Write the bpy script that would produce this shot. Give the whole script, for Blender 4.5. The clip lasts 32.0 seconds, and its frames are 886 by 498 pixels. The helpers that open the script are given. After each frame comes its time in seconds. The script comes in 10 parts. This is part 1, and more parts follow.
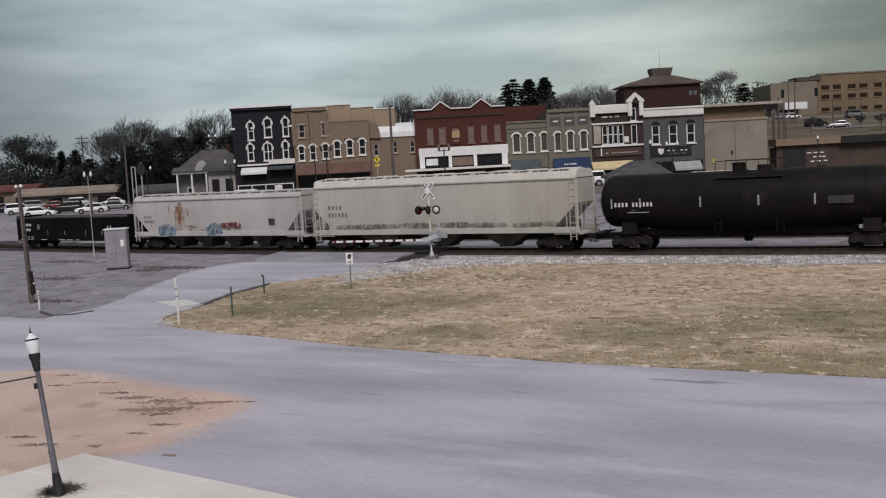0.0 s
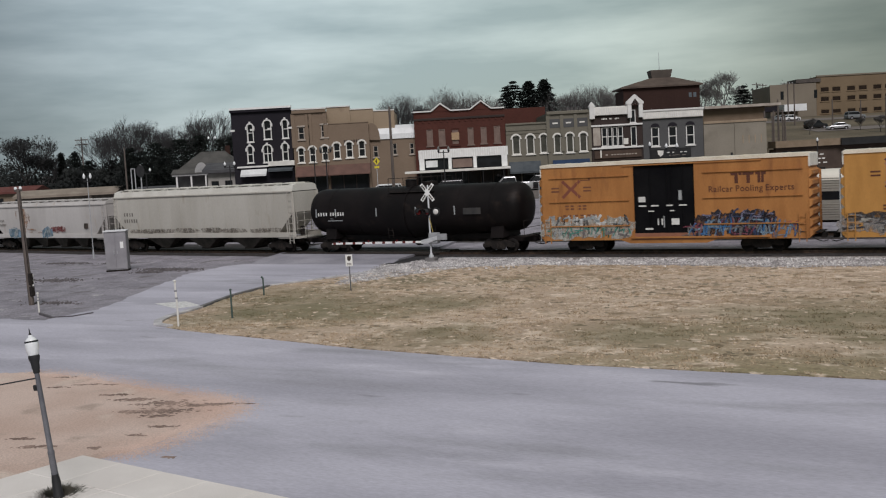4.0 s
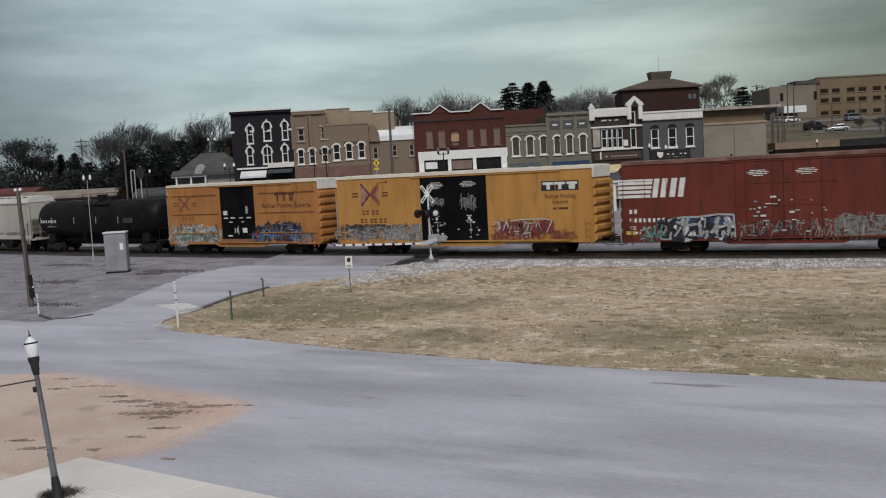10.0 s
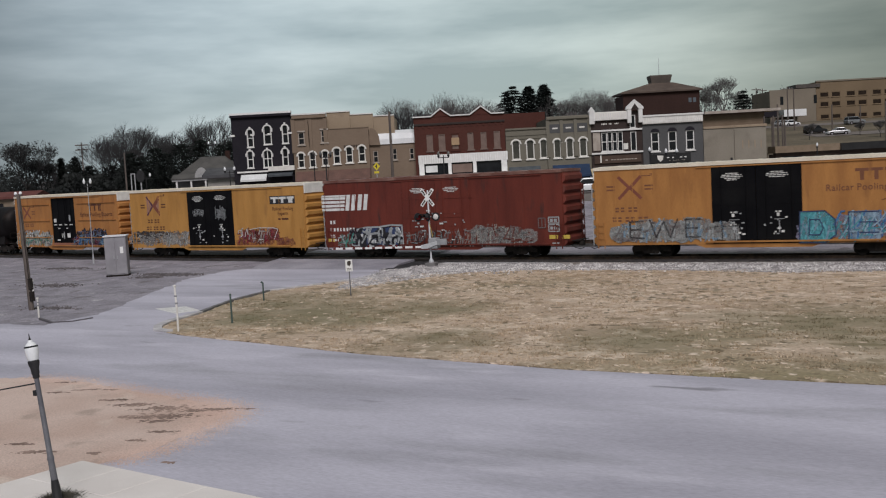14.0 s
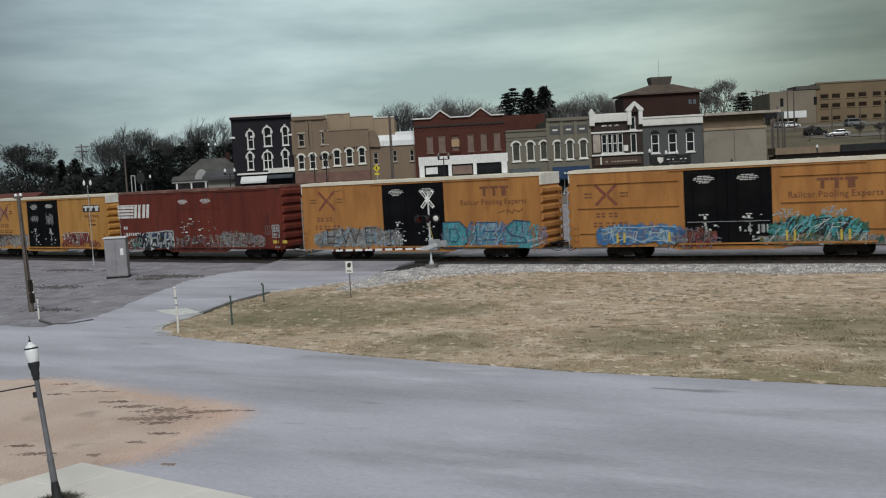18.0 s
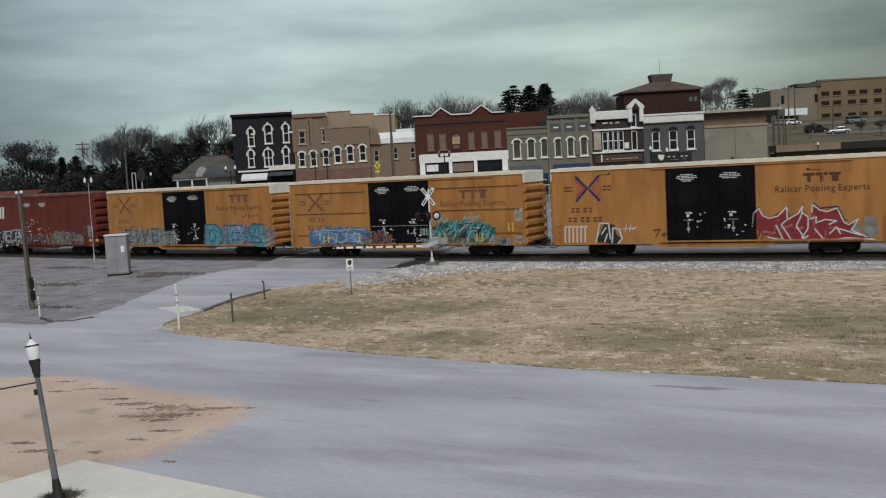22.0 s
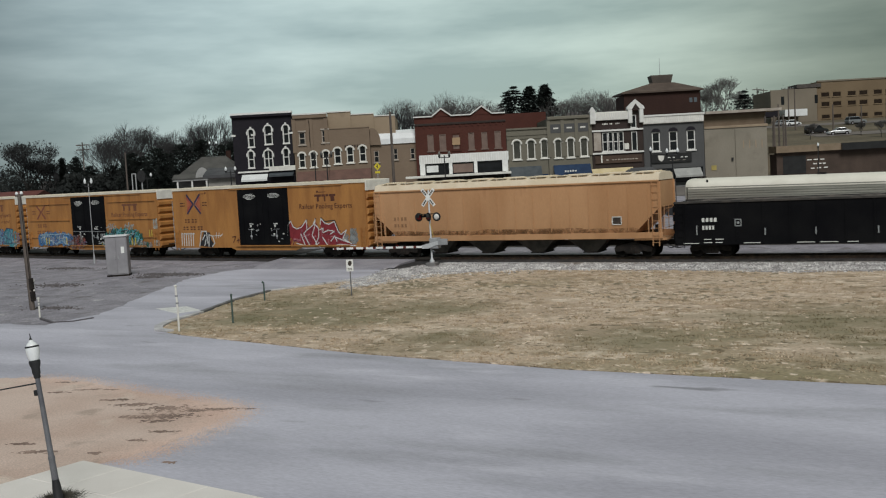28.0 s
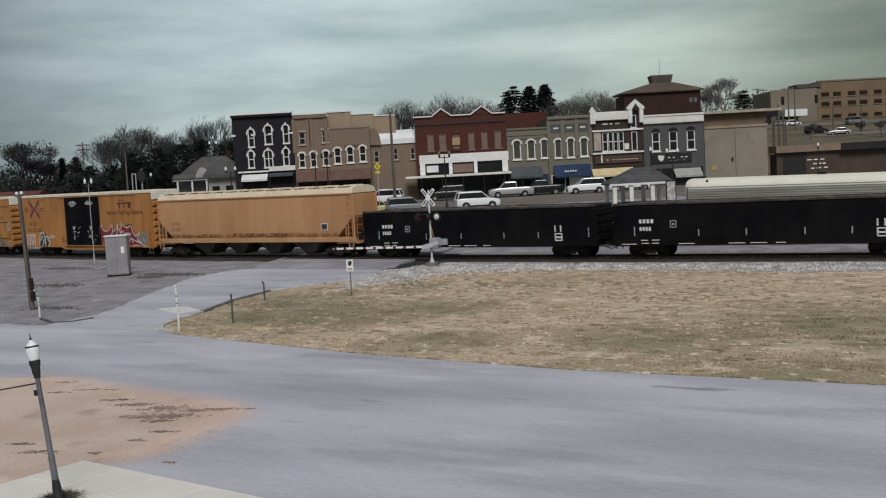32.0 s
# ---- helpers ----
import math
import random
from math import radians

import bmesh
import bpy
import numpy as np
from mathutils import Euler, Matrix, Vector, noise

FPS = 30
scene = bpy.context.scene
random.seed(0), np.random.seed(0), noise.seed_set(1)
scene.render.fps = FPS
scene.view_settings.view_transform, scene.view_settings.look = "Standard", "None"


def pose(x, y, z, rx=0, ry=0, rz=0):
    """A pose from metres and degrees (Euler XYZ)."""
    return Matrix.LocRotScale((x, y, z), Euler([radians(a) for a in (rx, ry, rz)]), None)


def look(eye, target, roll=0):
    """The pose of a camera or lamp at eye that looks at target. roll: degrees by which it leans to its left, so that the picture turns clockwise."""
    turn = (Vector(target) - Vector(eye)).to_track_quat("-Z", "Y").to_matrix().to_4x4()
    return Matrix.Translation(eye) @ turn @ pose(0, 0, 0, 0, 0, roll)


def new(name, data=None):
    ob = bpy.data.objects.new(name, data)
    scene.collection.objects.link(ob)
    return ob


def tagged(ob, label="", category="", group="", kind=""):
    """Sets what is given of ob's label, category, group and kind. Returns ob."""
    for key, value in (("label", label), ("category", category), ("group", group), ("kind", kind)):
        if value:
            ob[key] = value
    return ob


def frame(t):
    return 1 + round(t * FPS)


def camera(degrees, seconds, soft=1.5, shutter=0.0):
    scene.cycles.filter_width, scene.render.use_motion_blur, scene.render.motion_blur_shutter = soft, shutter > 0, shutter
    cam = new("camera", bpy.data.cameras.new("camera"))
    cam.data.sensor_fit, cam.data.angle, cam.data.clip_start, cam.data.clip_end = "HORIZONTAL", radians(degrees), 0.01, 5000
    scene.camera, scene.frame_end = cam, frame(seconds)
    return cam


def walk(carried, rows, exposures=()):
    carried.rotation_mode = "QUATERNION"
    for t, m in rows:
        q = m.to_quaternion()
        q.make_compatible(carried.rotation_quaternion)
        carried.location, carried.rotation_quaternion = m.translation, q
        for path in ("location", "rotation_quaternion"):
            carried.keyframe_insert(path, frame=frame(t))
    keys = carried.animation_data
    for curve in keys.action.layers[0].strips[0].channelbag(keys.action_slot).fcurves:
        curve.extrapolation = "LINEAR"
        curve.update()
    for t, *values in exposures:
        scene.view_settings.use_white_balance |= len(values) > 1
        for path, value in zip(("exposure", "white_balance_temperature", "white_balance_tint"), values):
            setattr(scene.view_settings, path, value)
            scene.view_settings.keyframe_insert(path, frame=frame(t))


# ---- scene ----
# The camera stands on a mast south of a level crossing; rail top is z = 0, the track runs along x.
UNIT = 0.89                                          # metres to one unit of the plan below
STAND = (20.69, -62.65, 6.447)                           # where the mast stands in the plan
EYE = Vector(STAND) * UNIT
YAW, PITCH, ROLL = 29.61, 4.72, -3.15
SWAY = (
    (0, 0.000, -0.242), (0.5, 0.000, -0.340), (1, 0.000, -0.438), (1.5, 0.000, -0.294), (2, 0.000, -0.294), (2.5, 0.000, -0.242),
    (3, 0.000, -0.196), (3.5, -0.023, -0.121), (5.5, -0.046, -0.242), (6, -0.046, -0.196), (6.5, -0.046, -0.098), (7, -0.046, 0.000),
    (7.5, -0.046, -0.052), (8, -0.046, -0.075), (8.5, -0.046, -0.196), (9, -0.046, -0.144), (9.5, -0.046, -0.098), (10, -0.046, -0.052),
    (10.5, -0.046, 0.046), (11, -0.046, 0.144), (11.5, -0.046, 0.167), (12, -0.046, 0.098), (12.5, -0.046, 0.046), (13, -0.046, 0.046),
    (13.5, -0.046, 0.121), (14, -0.046, 0.144), (14.5, -0.046, 0.242), (16.5, -0.046, 0.098), (17, -0.023, 0.098), (17.5, -0.046, 0.144),
    (18, -0.046, 0.242), (18.5, -0.046, 0.144), (19, -0.046, 0.121), (19.5, -0.046, 0.069), (20, -0.046, -0.098), (20.5, 0.000, -0.023),
    (21, 0.000, 0.046), (21.5, 0.000, 0.098), (22, 0.000, 0.098), (22.5, 0.000, 0.144), (23, 0.000, 0.000), (23.5, 0.000, -0.052),
    (24, 0.000, -0.046), (24.5, 0.000, 0.046), (25, 0.000, 0.144), (25.5, 0.000, 0.242), (27.5, 0.000, 0.098), (28, 0.000, 0.144),
    (28.5, 0.023, 0.196), (29, 0.023, 0.196), (29.5, 0.046, 0.144), (30, 0.046, 0.098), (30.5, 0.046, -0.098), (31, 0.046, -0.098),
    (31.5, 0.023, 0.023), (32, 0.000, 0.144),
)
# the picture's tint drifts: time, stops, kelvin, tint
TINTS = [(t, -0.09, k, g) for t, k, g in ((0, 6330, 21), (2, 6330, 20), (4.5, 6280, 16), (6, 6250, 13), (7, 6300, 17), (8, 6250, 12), (9, 6290, 18), (10, 6220, 15), (12, 6220, 18), (13, 6220, 14), (14, 6270, 19), (15.5, 6220, 16), (17, 6200, 14), (18, 6180, 10), (19, 6250, 17), (21, 6140, 8), (22, 6230, 11), (23, 6180, 12),
                                          (24, 6150, 15), (25, 5980, 7), (26.5, 6150, 8), (28, 6290, 9.5), (30, 6280, 12), (31, 6280, 16), (32, 6280, 14))]
cam = camera(47.0, 32.0, 1.15, 0.3)


def aim(turn, tilt):
    a, b = radians(YAW + turn), radians(PITCH - tilt)
    way = Vector((-math.sin(a) * math.cos(b), math.cos(a) * math.cos(b), -math.sin(b)))
    return look(EYE, EYE + way * 10, ROLL)


walk(cam, [(t, aim(turn, tilt)) for t, turn, tilt in SWAY], TINTS)

# ---- world: an overcast sky with thin bands of cloud ----
SUN_EL, SUN_AZ = 47, 145      # degrees; azimuth clockwise from +y
world = bpy.data.worlds.new("overcast_sky")
scene.world = world
world.use_nodes = True
wt = world.node_tree
wt.nodes.clear()


def wnode(kind, **sets):
    n = wt.nodes.new(kind)
    for k, v in sets.items():
        n.inputs[k.replace("_", " ")].default_value = v
    return n


w_out = wt.nodes.new("ShaderNodeOutputWorld")
w_bg = wt.nodes.new("ShaderNodeBackground")
w_sky = wt.nodes.new("ShaderNodeTexSky")
w_sky.sky_type = "NISHITA"
w_sky.sun_disc = False
w_sky.sun_elevation, w_sky.sun_rotation = radians(SUN_EL), radians(SUN_AZ)
w_sky.air_density, w_sky.dust_density = 1.0, 2.0
w_co = wt.nodes.new("ShaderNodeTexCoord")
w_map = wt.nodes.new("ShaderNodeMapping")
w_map.inputs["Scale"].default_value = (1.0, 1.0, 5.5)
w_n1 = wnode("ShaderNodeTexNoise", Scale=3.7, Detail=5.0, Roughness=0.55)
w_ramp = wt.nodes.new("ShaderNodeValToRGB")
w_ramp.color_ramp.elements[0].position, w_ramp.color_ramp.elements[0].color = 0.36, (3.03, 3.86, 3.66, 1)
w_ramp.color_ramp.elements[1].position, w_ramp.color_ramp.elements[1].color = 0.68, (5.24, 6.25, 5.82, 1)
w_mix = wt.nodes.new("ShaderNodeMixRGB")
w_mix.inputs["Fac"].default_value = 0.86
wt.links.new(w_co.outputs["Generated"], w_map.inputs["Vector"])
wt.links.new(w_map.outputs["Vector"], w_n1.inputs["Vector"])
wt.links.new(w_n1.outputs["Fac"], w_ramp.inputs["Fac"])
wt.links.new(w_sky.outputs["Color"], w_mix.inputs["Color1"])
wt.links.new(w_ramp.outputs["Color"], w_mix.inputs["Color2"])
# the sky's brightness is painted to peak near the view's centre and fade around
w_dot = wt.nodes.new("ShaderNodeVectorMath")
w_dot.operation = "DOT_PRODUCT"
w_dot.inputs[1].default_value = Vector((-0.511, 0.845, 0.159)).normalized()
w_centre = wt.nodes.new("ShaderNodeMapRange")
w_centre.interpolation_type = "SMOOTHSTEP"
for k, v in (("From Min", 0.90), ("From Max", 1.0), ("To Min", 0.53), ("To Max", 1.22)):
    w_centre.inputs[k].default_value = v
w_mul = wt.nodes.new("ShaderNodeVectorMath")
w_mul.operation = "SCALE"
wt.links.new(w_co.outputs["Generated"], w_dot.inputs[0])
wt.links.new(w_dot.outputs["Value"], w_centre.inputs["Value"])
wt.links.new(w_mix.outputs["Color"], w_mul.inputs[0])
wt.links.new(w_centre.outputs["Result"], w_mul.inputs["Scale"])
# a tint painted into the sky: bluer towards the west, warmer towards the east
w_sep = wt.nodes.new("ShaderNodeSeparateXYZ")
w_east = wt.nodes.new("ShaderNodeMapRange")
w_east.inputs["From Min"].default_value, w_east.inputs["From Max"].default_value = -0.81, -0.05
w_tint = wt.nodes.new("ShaderNodeMixRGB")
w_tint.inputs["Color1"].default_value, w_tint.inputs["Color2"].default_value = (0.99, 1.0, 1.05, 1), (1.03, 1.005, 0.855, 1)
w_col = wt.nodes.new("ShaderNodeVectorMath")
w_col.operation = "MULTIPLY"
wt.links.new(w_co.outputs["Generated"], w_sep.inputs["Vector"])
wt.links.new(w_sep.outputs["X"], w_east.inputs["Value"])
wt.links.new(w_east.outputs["Result"], w_tint.inputs["Fac"])
wt.links.new(w_mul.outputs["Vector"], w_col.inputs[0])
wt.links.new(w_tint.outputs["Color"], w_col.inputs[1])
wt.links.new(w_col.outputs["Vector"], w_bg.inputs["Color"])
w_bg.inputs["Strength"].default_value = 0.1
wt.links.new(w_bg.outputs["Background"], w_out.inputs["Surface"])

sun = new("sun", bpy.data.lights.new("sun", "SUN"))
sun.data.energy, sun.data.angle, sun.data.color = 2.3, radians(25), (1.0, 0.97, 0.93)
sa, se = radians(SUN_AZ), radians(SUN_EL)
sun.matrix_world = look((0, 0, 60), Vector((0, 0, 60)) - Vector((math.sin(sa) * math.cos(se), math.cos(sa) * math.cos(se), math.sin(se))))


# ---- materials ----
MATS = {}


def surface(name, c1, c2=None, scale=1.0, rough=0.8, bump=0.3, fine=40.0, metal=0.0, grain=0.18, spec=0.4, stretch=(1, 1, 1), dist=0.01, lo=0.38, hi=0.62, blotches=()):
    """Two colours mixed by a broad noise, with blotches of others, under a fine grain that also gives the relief."""
    if name in MATS:
        return MATS[name]
    c2 = c2 or tuple(v * 0.8 for v in c1)
    m = bpy.data.materials.new(name)
    m.use_nodes = True
    t = m.node_tree
    p = t.nodes["Principled BSDF"]
    co, mp = t.nodes.new("ShaderNodeTexCoord"), t.nodes.new("ShaderNodeMapping")
    mp.inputs["Scale"].default_value = stretch
    t.links.new(co.outputs["Object"], mp.inputs["Vector"])
    n1, n2 = t.nodes.new("ShaderNodeTexNoise"), t.nodes.new("ShaderNodeTexNoise")
    n1.inputs["Scale"].default_value, n1.inputs["Detail"].default_value = scale, 6.0
    n2.inputs["Scale"].default_value, n2.inputs["Detail"].default_value = fine, 3.0
    for n in (n1, n2):
        t.links.new(mp.outputs["Vector"], n.inputs["Vector"])
    rp = t.nodes.new("ShaderNodeValToRGB")
    rp.color_ramp.elements[0].position, rp.color_ramp.elements[1].position = lo, hi
    rp.color_ramp.elements[0].color, rp.color_ramp.elements[1].color = (*c1, 1), (*c2, 1)
    t.links.new(n1.outputs["Fac"], rp.inputs["Fac"])
    mixed = rp.outputs["Color"]
    for k, (colour, size, b_lo, b_hi) in enumerate(blotches):
        nb, rb, mb = t.nodes.new("ShaderNodeTexNoise"), t.nodes.new("ShaderNodeMapRange"), t.nodes.new("ShaderNodeMixRGB")
        nb.noise_dimensions = "4D"
        nb.inputs["W"].default_value, nb.inputs["Scale"].default_value, nb.inputs["Detail"].default_value = 3.7 * k + 1.3, size, 5.0
        rb.inputs["From Min"].default_value, rb.inputs["From Max"].default_value = b_lo, b_hi
        mb.inputs["Color2"].default_value = (*colour, 1)
        t.links.new(mp.outputs["Vector"], nb.inputs["Vector"])
        t.links.new(nb.outputs["Fac"], rb.inputs["Value"])
        t.links.new(rb.outputs["Result"], mb.inputs["Fac"])
        t.links.new(mixed, mb.inputs["Color1"])
        mixed = mb.outputs["Color"]
    gr = t.nodes.new("ShaderNodeMapRange")
    gr.inputs["To Min"].default_value, gr.inputs["To Max"].default_value = 1 - grain * 2, 1 + grain * 2
    t.links.new(n2.outputs["Fac"], gr.inputs["Value"])
    mul = t.nodes.new("ShaderNodeVectorMath")
    mul.operation = "SCALE"
    t.links.new(mixed, mul.inputs[0])
    t.links.new(gr.outputs["Result"], mul.inputs["Scale"])
    t.links.new(mul.outputs["Vector"], p.inputs["Base Color"])
    p.inputs["Roughness"].default_value, p.inputs["Metallic"].default_value = rough, metal
    p.inputs["Specular IOR Level"].default_value = spec
    if bump:
        b = t.nodes.new("ShaderNodeBump")
        b.inputs["Strength"].default_value, b.inputs["Distance"].default_value = bump, dist
        t.links.new(n2.outputs["Fac"], b.inputs["Height"])
        t.links.new(b.outputs["Normal"], p.inputs["Normal"])
    MATS[name] = m
    return m


def brick(name, c1, c2, mortar, size=1.0):
    """Courses of brick in the wall's own plane, front and side."""
    m = surface(name, c1, c2, 0.4, 0.85, 0.2, 25.0, spec=0.15)
    t = m.node_tree
    p = t.nodes["Principled BSDF"]
    co = t.nodes.new("ShaderNodeTexCoord")
    sp, cb, ad = t.nodes.new("ShaderNodeSeparateXYZ"), t.nodes.new("ShaderNodeCombineXYZ"), t.nodes.new("ShaderNodeMath")
    t.links.new(co.outputs["Object"], sp.inputs["Vector"])
    t.links.new(sp.outputs["X"], ad.inputs[0])
    t.links.new(sp.outputs["Y"], ad.inputs[1])
    t.links.new(ad.outputs["Value"], cb.inputs["X"])
    t.links.new(sp.outputs["Z"], cb.inputs["Y"])
    bt = t.nodes.new("ShaderNodeTexBrick")
    bt.inputs["Scale"].default_value = 1.0 / size
    bt.inputs["Brick Width"].default_value, bt.inputs["Row Height"].default_value, bt.inputs["Mortar Size"].default_value = 0.22, 0.075, 0.008
    bt.inputs["Color1"].default_value, bt.inputs["Color2"].default_value, bt.inputs["Mortar"].default_value = (*c1, 1), (*c2, 1), (*mortar, 1)
    t.links.new(cb.outputs["Vector"], bt.inputs["Vector"])
    mx = t.nodes.new("ShaderNodeMixRGB")
    mx.inputs["Fac"].default_value = 0.6
    old = p.inputs["Base Color"].links[0].from_socket
    t.links.new(old, mx.inputs["Color1"])
    t.links.new(bt.outputs["Color"], mx.inputs["Color2"])
    t.links.new(mx.outputs["Color"], p.inputs["Base Color"])
    return m


def glass(name, c=(0.03, 0.035, 0.04), rough=0.08):
    if name in MATS:
        return MATS[name]
    m = surface(name, c, tuple(v * 1.6 for v in c), 0.6, rough, 0.0, 3.0, 0.0, 0.1, 0.3)
    return m


ASPHALT = surface("worn_asphalt", (0.375, 0.362, 0.42), (0.492, 0.476, 0.548), 0.3, 0.85, 0.25, 22.0, grain=0.13, dist=0.01, stretch=(0.3, 1.1, 1), blotches=(((0.32, 0.311, 0.35), 0.4, 0.56, 0.72), ((0.54, 0.522, 0.594), 0.7, 0.56, 0.72), ((0.265, 0.256, 0.287), 0.9, 0.66, 0.74)))
ASPHALT2 = surface("crossing_asphalt", (0.25, 0.24, 0.275), (0.34, 0.325, 0.365), 0.35, 0.85, 0.4, 25.0, grain=0.25, dist=0.012)
CONCRETE = surface("pale_concrete", (0.68, 0.63, 0.60), (0.76, 0.71, 0.68), 0.5, 0.85, 0.2, 60.0, grain=0.1)
KERB = surface("kerb_concrete", (0.13, 0.125, 0.125), (0.20, 0.19, 0.19), 1.5, 0.85, 0.2, 50.0)
PALEKERB = surface("worn_pale_kerb_concrete", (0.40, 0.385, 0.40), (0.56, 0.54, 0.55), 1.5, 0.85, 0.2, 40.0, blotches=(((0.2, 0.19, 0.19), 1.3, 0.58, 0.66),))
SAND = surface("orange_sandy_dirt", (0.52, 0.38, 0.32), (0.60, 0.465, 0.405), 0.35, 0.95, 0.5, 20.0, grain=0.22, dist=0.02, blotches=(((0.43, 0.33, 0.28), 1.1, 0.58, 0.70), ((0.64, 0.53, 0.46), 0.7, 0.60, 0.74)))
DIRT = surface("gravelly_ground", (0.215, 0.20, 0.228), (0.30, 0.28, 0.315), 0.5, 0.95, 0.7, 9.0, grain=0.32, dist=0.03, blotches=(((0.16, 0.145, 0.155), 0.8, 0.58, 0.68), ((0.45, 0.43, 0.45), 1.3, 0.60, 0.74)))
TURF = surface("dormant_turf", (0.427, 0.321, 0.235), (0.546, 0.426, 0.326), 0.25, 0.95, 0.7, 9.0, grain=0.28, dist=0.05, stretch=(0.8, 1.0, 1), lo=0.36, hi=0.64, blotches=(((0.278, 0.230, 0.139), 0.07, 0.50, 0.62), ((0.649, 0.524, 0.413), 1.3, 0.55, 0.66), ((0.268, 0.201, 0.130), 1.0, 0.57, 0.67), ((0.762, 0.627, 0.509), 2.4, 0.60, 0.67), ((0.175, 0.132, 0.082), 2.2, 0.58, 0.65)))
BLADES = surface("dry_grass_blades", (0.618, 0.490, 0.365), (0.391, 0.294, 0.192), 1.1, 0.9, 0.0, 8.0, grain=0.2)

STRAW = surface("matted_dead_straw", (0.546, 0.431, 0.331), (0.680, 0.554, 0.442), 1.5, 0.95, 0.3, 14.0, grain=0.25)
THATCH = surface("dark_grass_thatch", (0.20, 0.165, 0.11), (0.30, 0.24, 0.165), 1.2, 0.95, 0.4, 12.0, grain=0.3)


def darker_olive(m, spots, c):
    """Darker olive mixed into the grass in places: (x, y, reach) of each, with soft uneven rims."""
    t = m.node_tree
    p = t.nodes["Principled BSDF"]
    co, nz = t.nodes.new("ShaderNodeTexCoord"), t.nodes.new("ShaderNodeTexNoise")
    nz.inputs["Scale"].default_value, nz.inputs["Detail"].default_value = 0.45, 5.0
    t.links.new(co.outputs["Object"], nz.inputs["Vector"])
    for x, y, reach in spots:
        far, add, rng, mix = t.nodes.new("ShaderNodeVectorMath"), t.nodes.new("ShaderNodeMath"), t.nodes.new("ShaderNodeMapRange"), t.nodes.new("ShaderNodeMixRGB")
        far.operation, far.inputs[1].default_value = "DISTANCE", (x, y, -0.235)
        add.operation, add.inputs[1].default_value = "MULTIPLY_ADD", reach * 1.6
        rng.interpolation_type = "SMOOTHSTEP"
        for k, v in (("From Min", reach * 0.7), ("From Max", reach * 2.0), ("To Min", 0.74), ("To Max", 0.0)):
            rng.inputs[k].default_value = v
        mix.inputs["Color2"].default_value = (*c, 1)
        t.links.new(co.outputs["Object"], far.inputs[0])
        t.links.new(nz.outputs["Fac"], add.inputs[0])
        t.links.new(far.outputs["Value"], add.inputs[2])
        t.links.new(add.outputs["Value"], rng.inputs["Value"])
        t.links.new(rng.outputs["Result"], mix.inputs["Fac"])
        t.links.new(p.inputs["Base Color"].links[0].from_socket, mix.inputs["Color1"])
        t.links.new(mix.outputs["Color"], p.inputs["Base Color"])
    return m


# the eastern spots also paint in the picture's darkening towards the right
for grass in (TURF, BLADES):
    darker_olive(grass, ((-13.5, -20.0, 6.0), (-8.0, -23.0, 6.0), (-11.5, -26.0, 4.0), (-9.5, -13.5, 2.8), (-3.0, -21.0, 3.5), (8.0, -27.0, 4.0), (14.0, -22.0, 6.0), (19.0, -26.0, 6.0), (20.0, -17.0, 5.0), (1.0, -29.0, 3.5)), (0.185, 0.165, 0.093))


def by_piece(m, least, most):
    """Each loose piece of a mesh takes a shade of its own."""
    t = m.node_tree
    p = t.nodes["Principled BSDF"]
    g, r, s = t.nodes.new("ShaderNodeNewGeometry"), t.nodes.new("ShaderNodeMapRange"), t.nodes.new("ShaderNodeVectorMath")
    r.inputs["To Min"].default_value, r.inputs["To Max"].default_value = least, most
    s.operation = "SCALE"
    t.links.new(g.outputs["Random Per Island"], r.inputs["Value"])
    t.links.new(p.inputs["Base Color"].links[0].from_socket, s.inputs[0])
    t.links.new(r.outputs["Result"], s.inputs["Scale"])
    t.links.new(s.outputs["Vector"], p.inputs["Base Color"])
    return m


STONE = by_piece(surface("ballast_stone", (0.34, 0.315, 0.315), (0.62, 0.59, 0.58), 1.2, 0.9, 0.3, 30.0), 0.45, 1.3)
GRAVEL = surface("pale_blue_grey_gravel", (0.22, 0.205, 0.21), (0.50, 0.485, 0.50), 5.0, 0.95, 1.0, 12.0, grain=0.48, dist=0.07, blotches=(((0.16, 0.15, 0.14), 0.7, 0.56, 0.66), ((0.60, 0.585, 0.60), 0.9, 0.56, 0.68)))
APRON = surface("brown_grey_ballast_apron", (0.20, 0.175, 0.165), (0.38, 0.345, 0.33), 4.0, 0.95, 0.9, 11.0, grain=0.45, dist=0.05, blotches=(((0.15, 0.12, 0.095), 1.0, 0.56, 0.70),))
# track bed blackened: the colour of ballast and ties also holds the train's shade
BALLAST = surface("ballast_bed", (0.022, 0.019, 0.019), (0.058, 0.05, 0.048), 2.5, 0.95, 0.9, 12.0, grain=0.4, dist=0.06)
RAIL = surface("rusty_rail_steel", (0.06, 0.042, 0.035), (0.11, 0.075, 0.055), 3.0, 0.6, 0.1, 40.0, metal=0.6)
TIE = surface("creosoted_timber", (0.018, 0.014, 0.013), (0.04, 0.032, 0.027), 2.0, 0.9, 0.4, 30.0, stretch=(1, 6, 6))
LINE = surface("worn_white_road_paint", (0.72, 0.71, 0.70), (0.55, 0.54, 0.53), 4.0, 0.8, 0.2, 40.0)
WOODPOLE = surface("weathered_pole_timber", (0.085, 0.07, 0.065), (0.14, 0.115, 0.10), 2.0, 0.9, 0.4, 30.0, stretch=(6, 6, 0.6))
BLACKMETAL = surface("black_painted_metal", (0.012, 0.012, 0.014), (0.022, 0.022, 0.024), 3.0, 0.6, 0.1, 50.0)
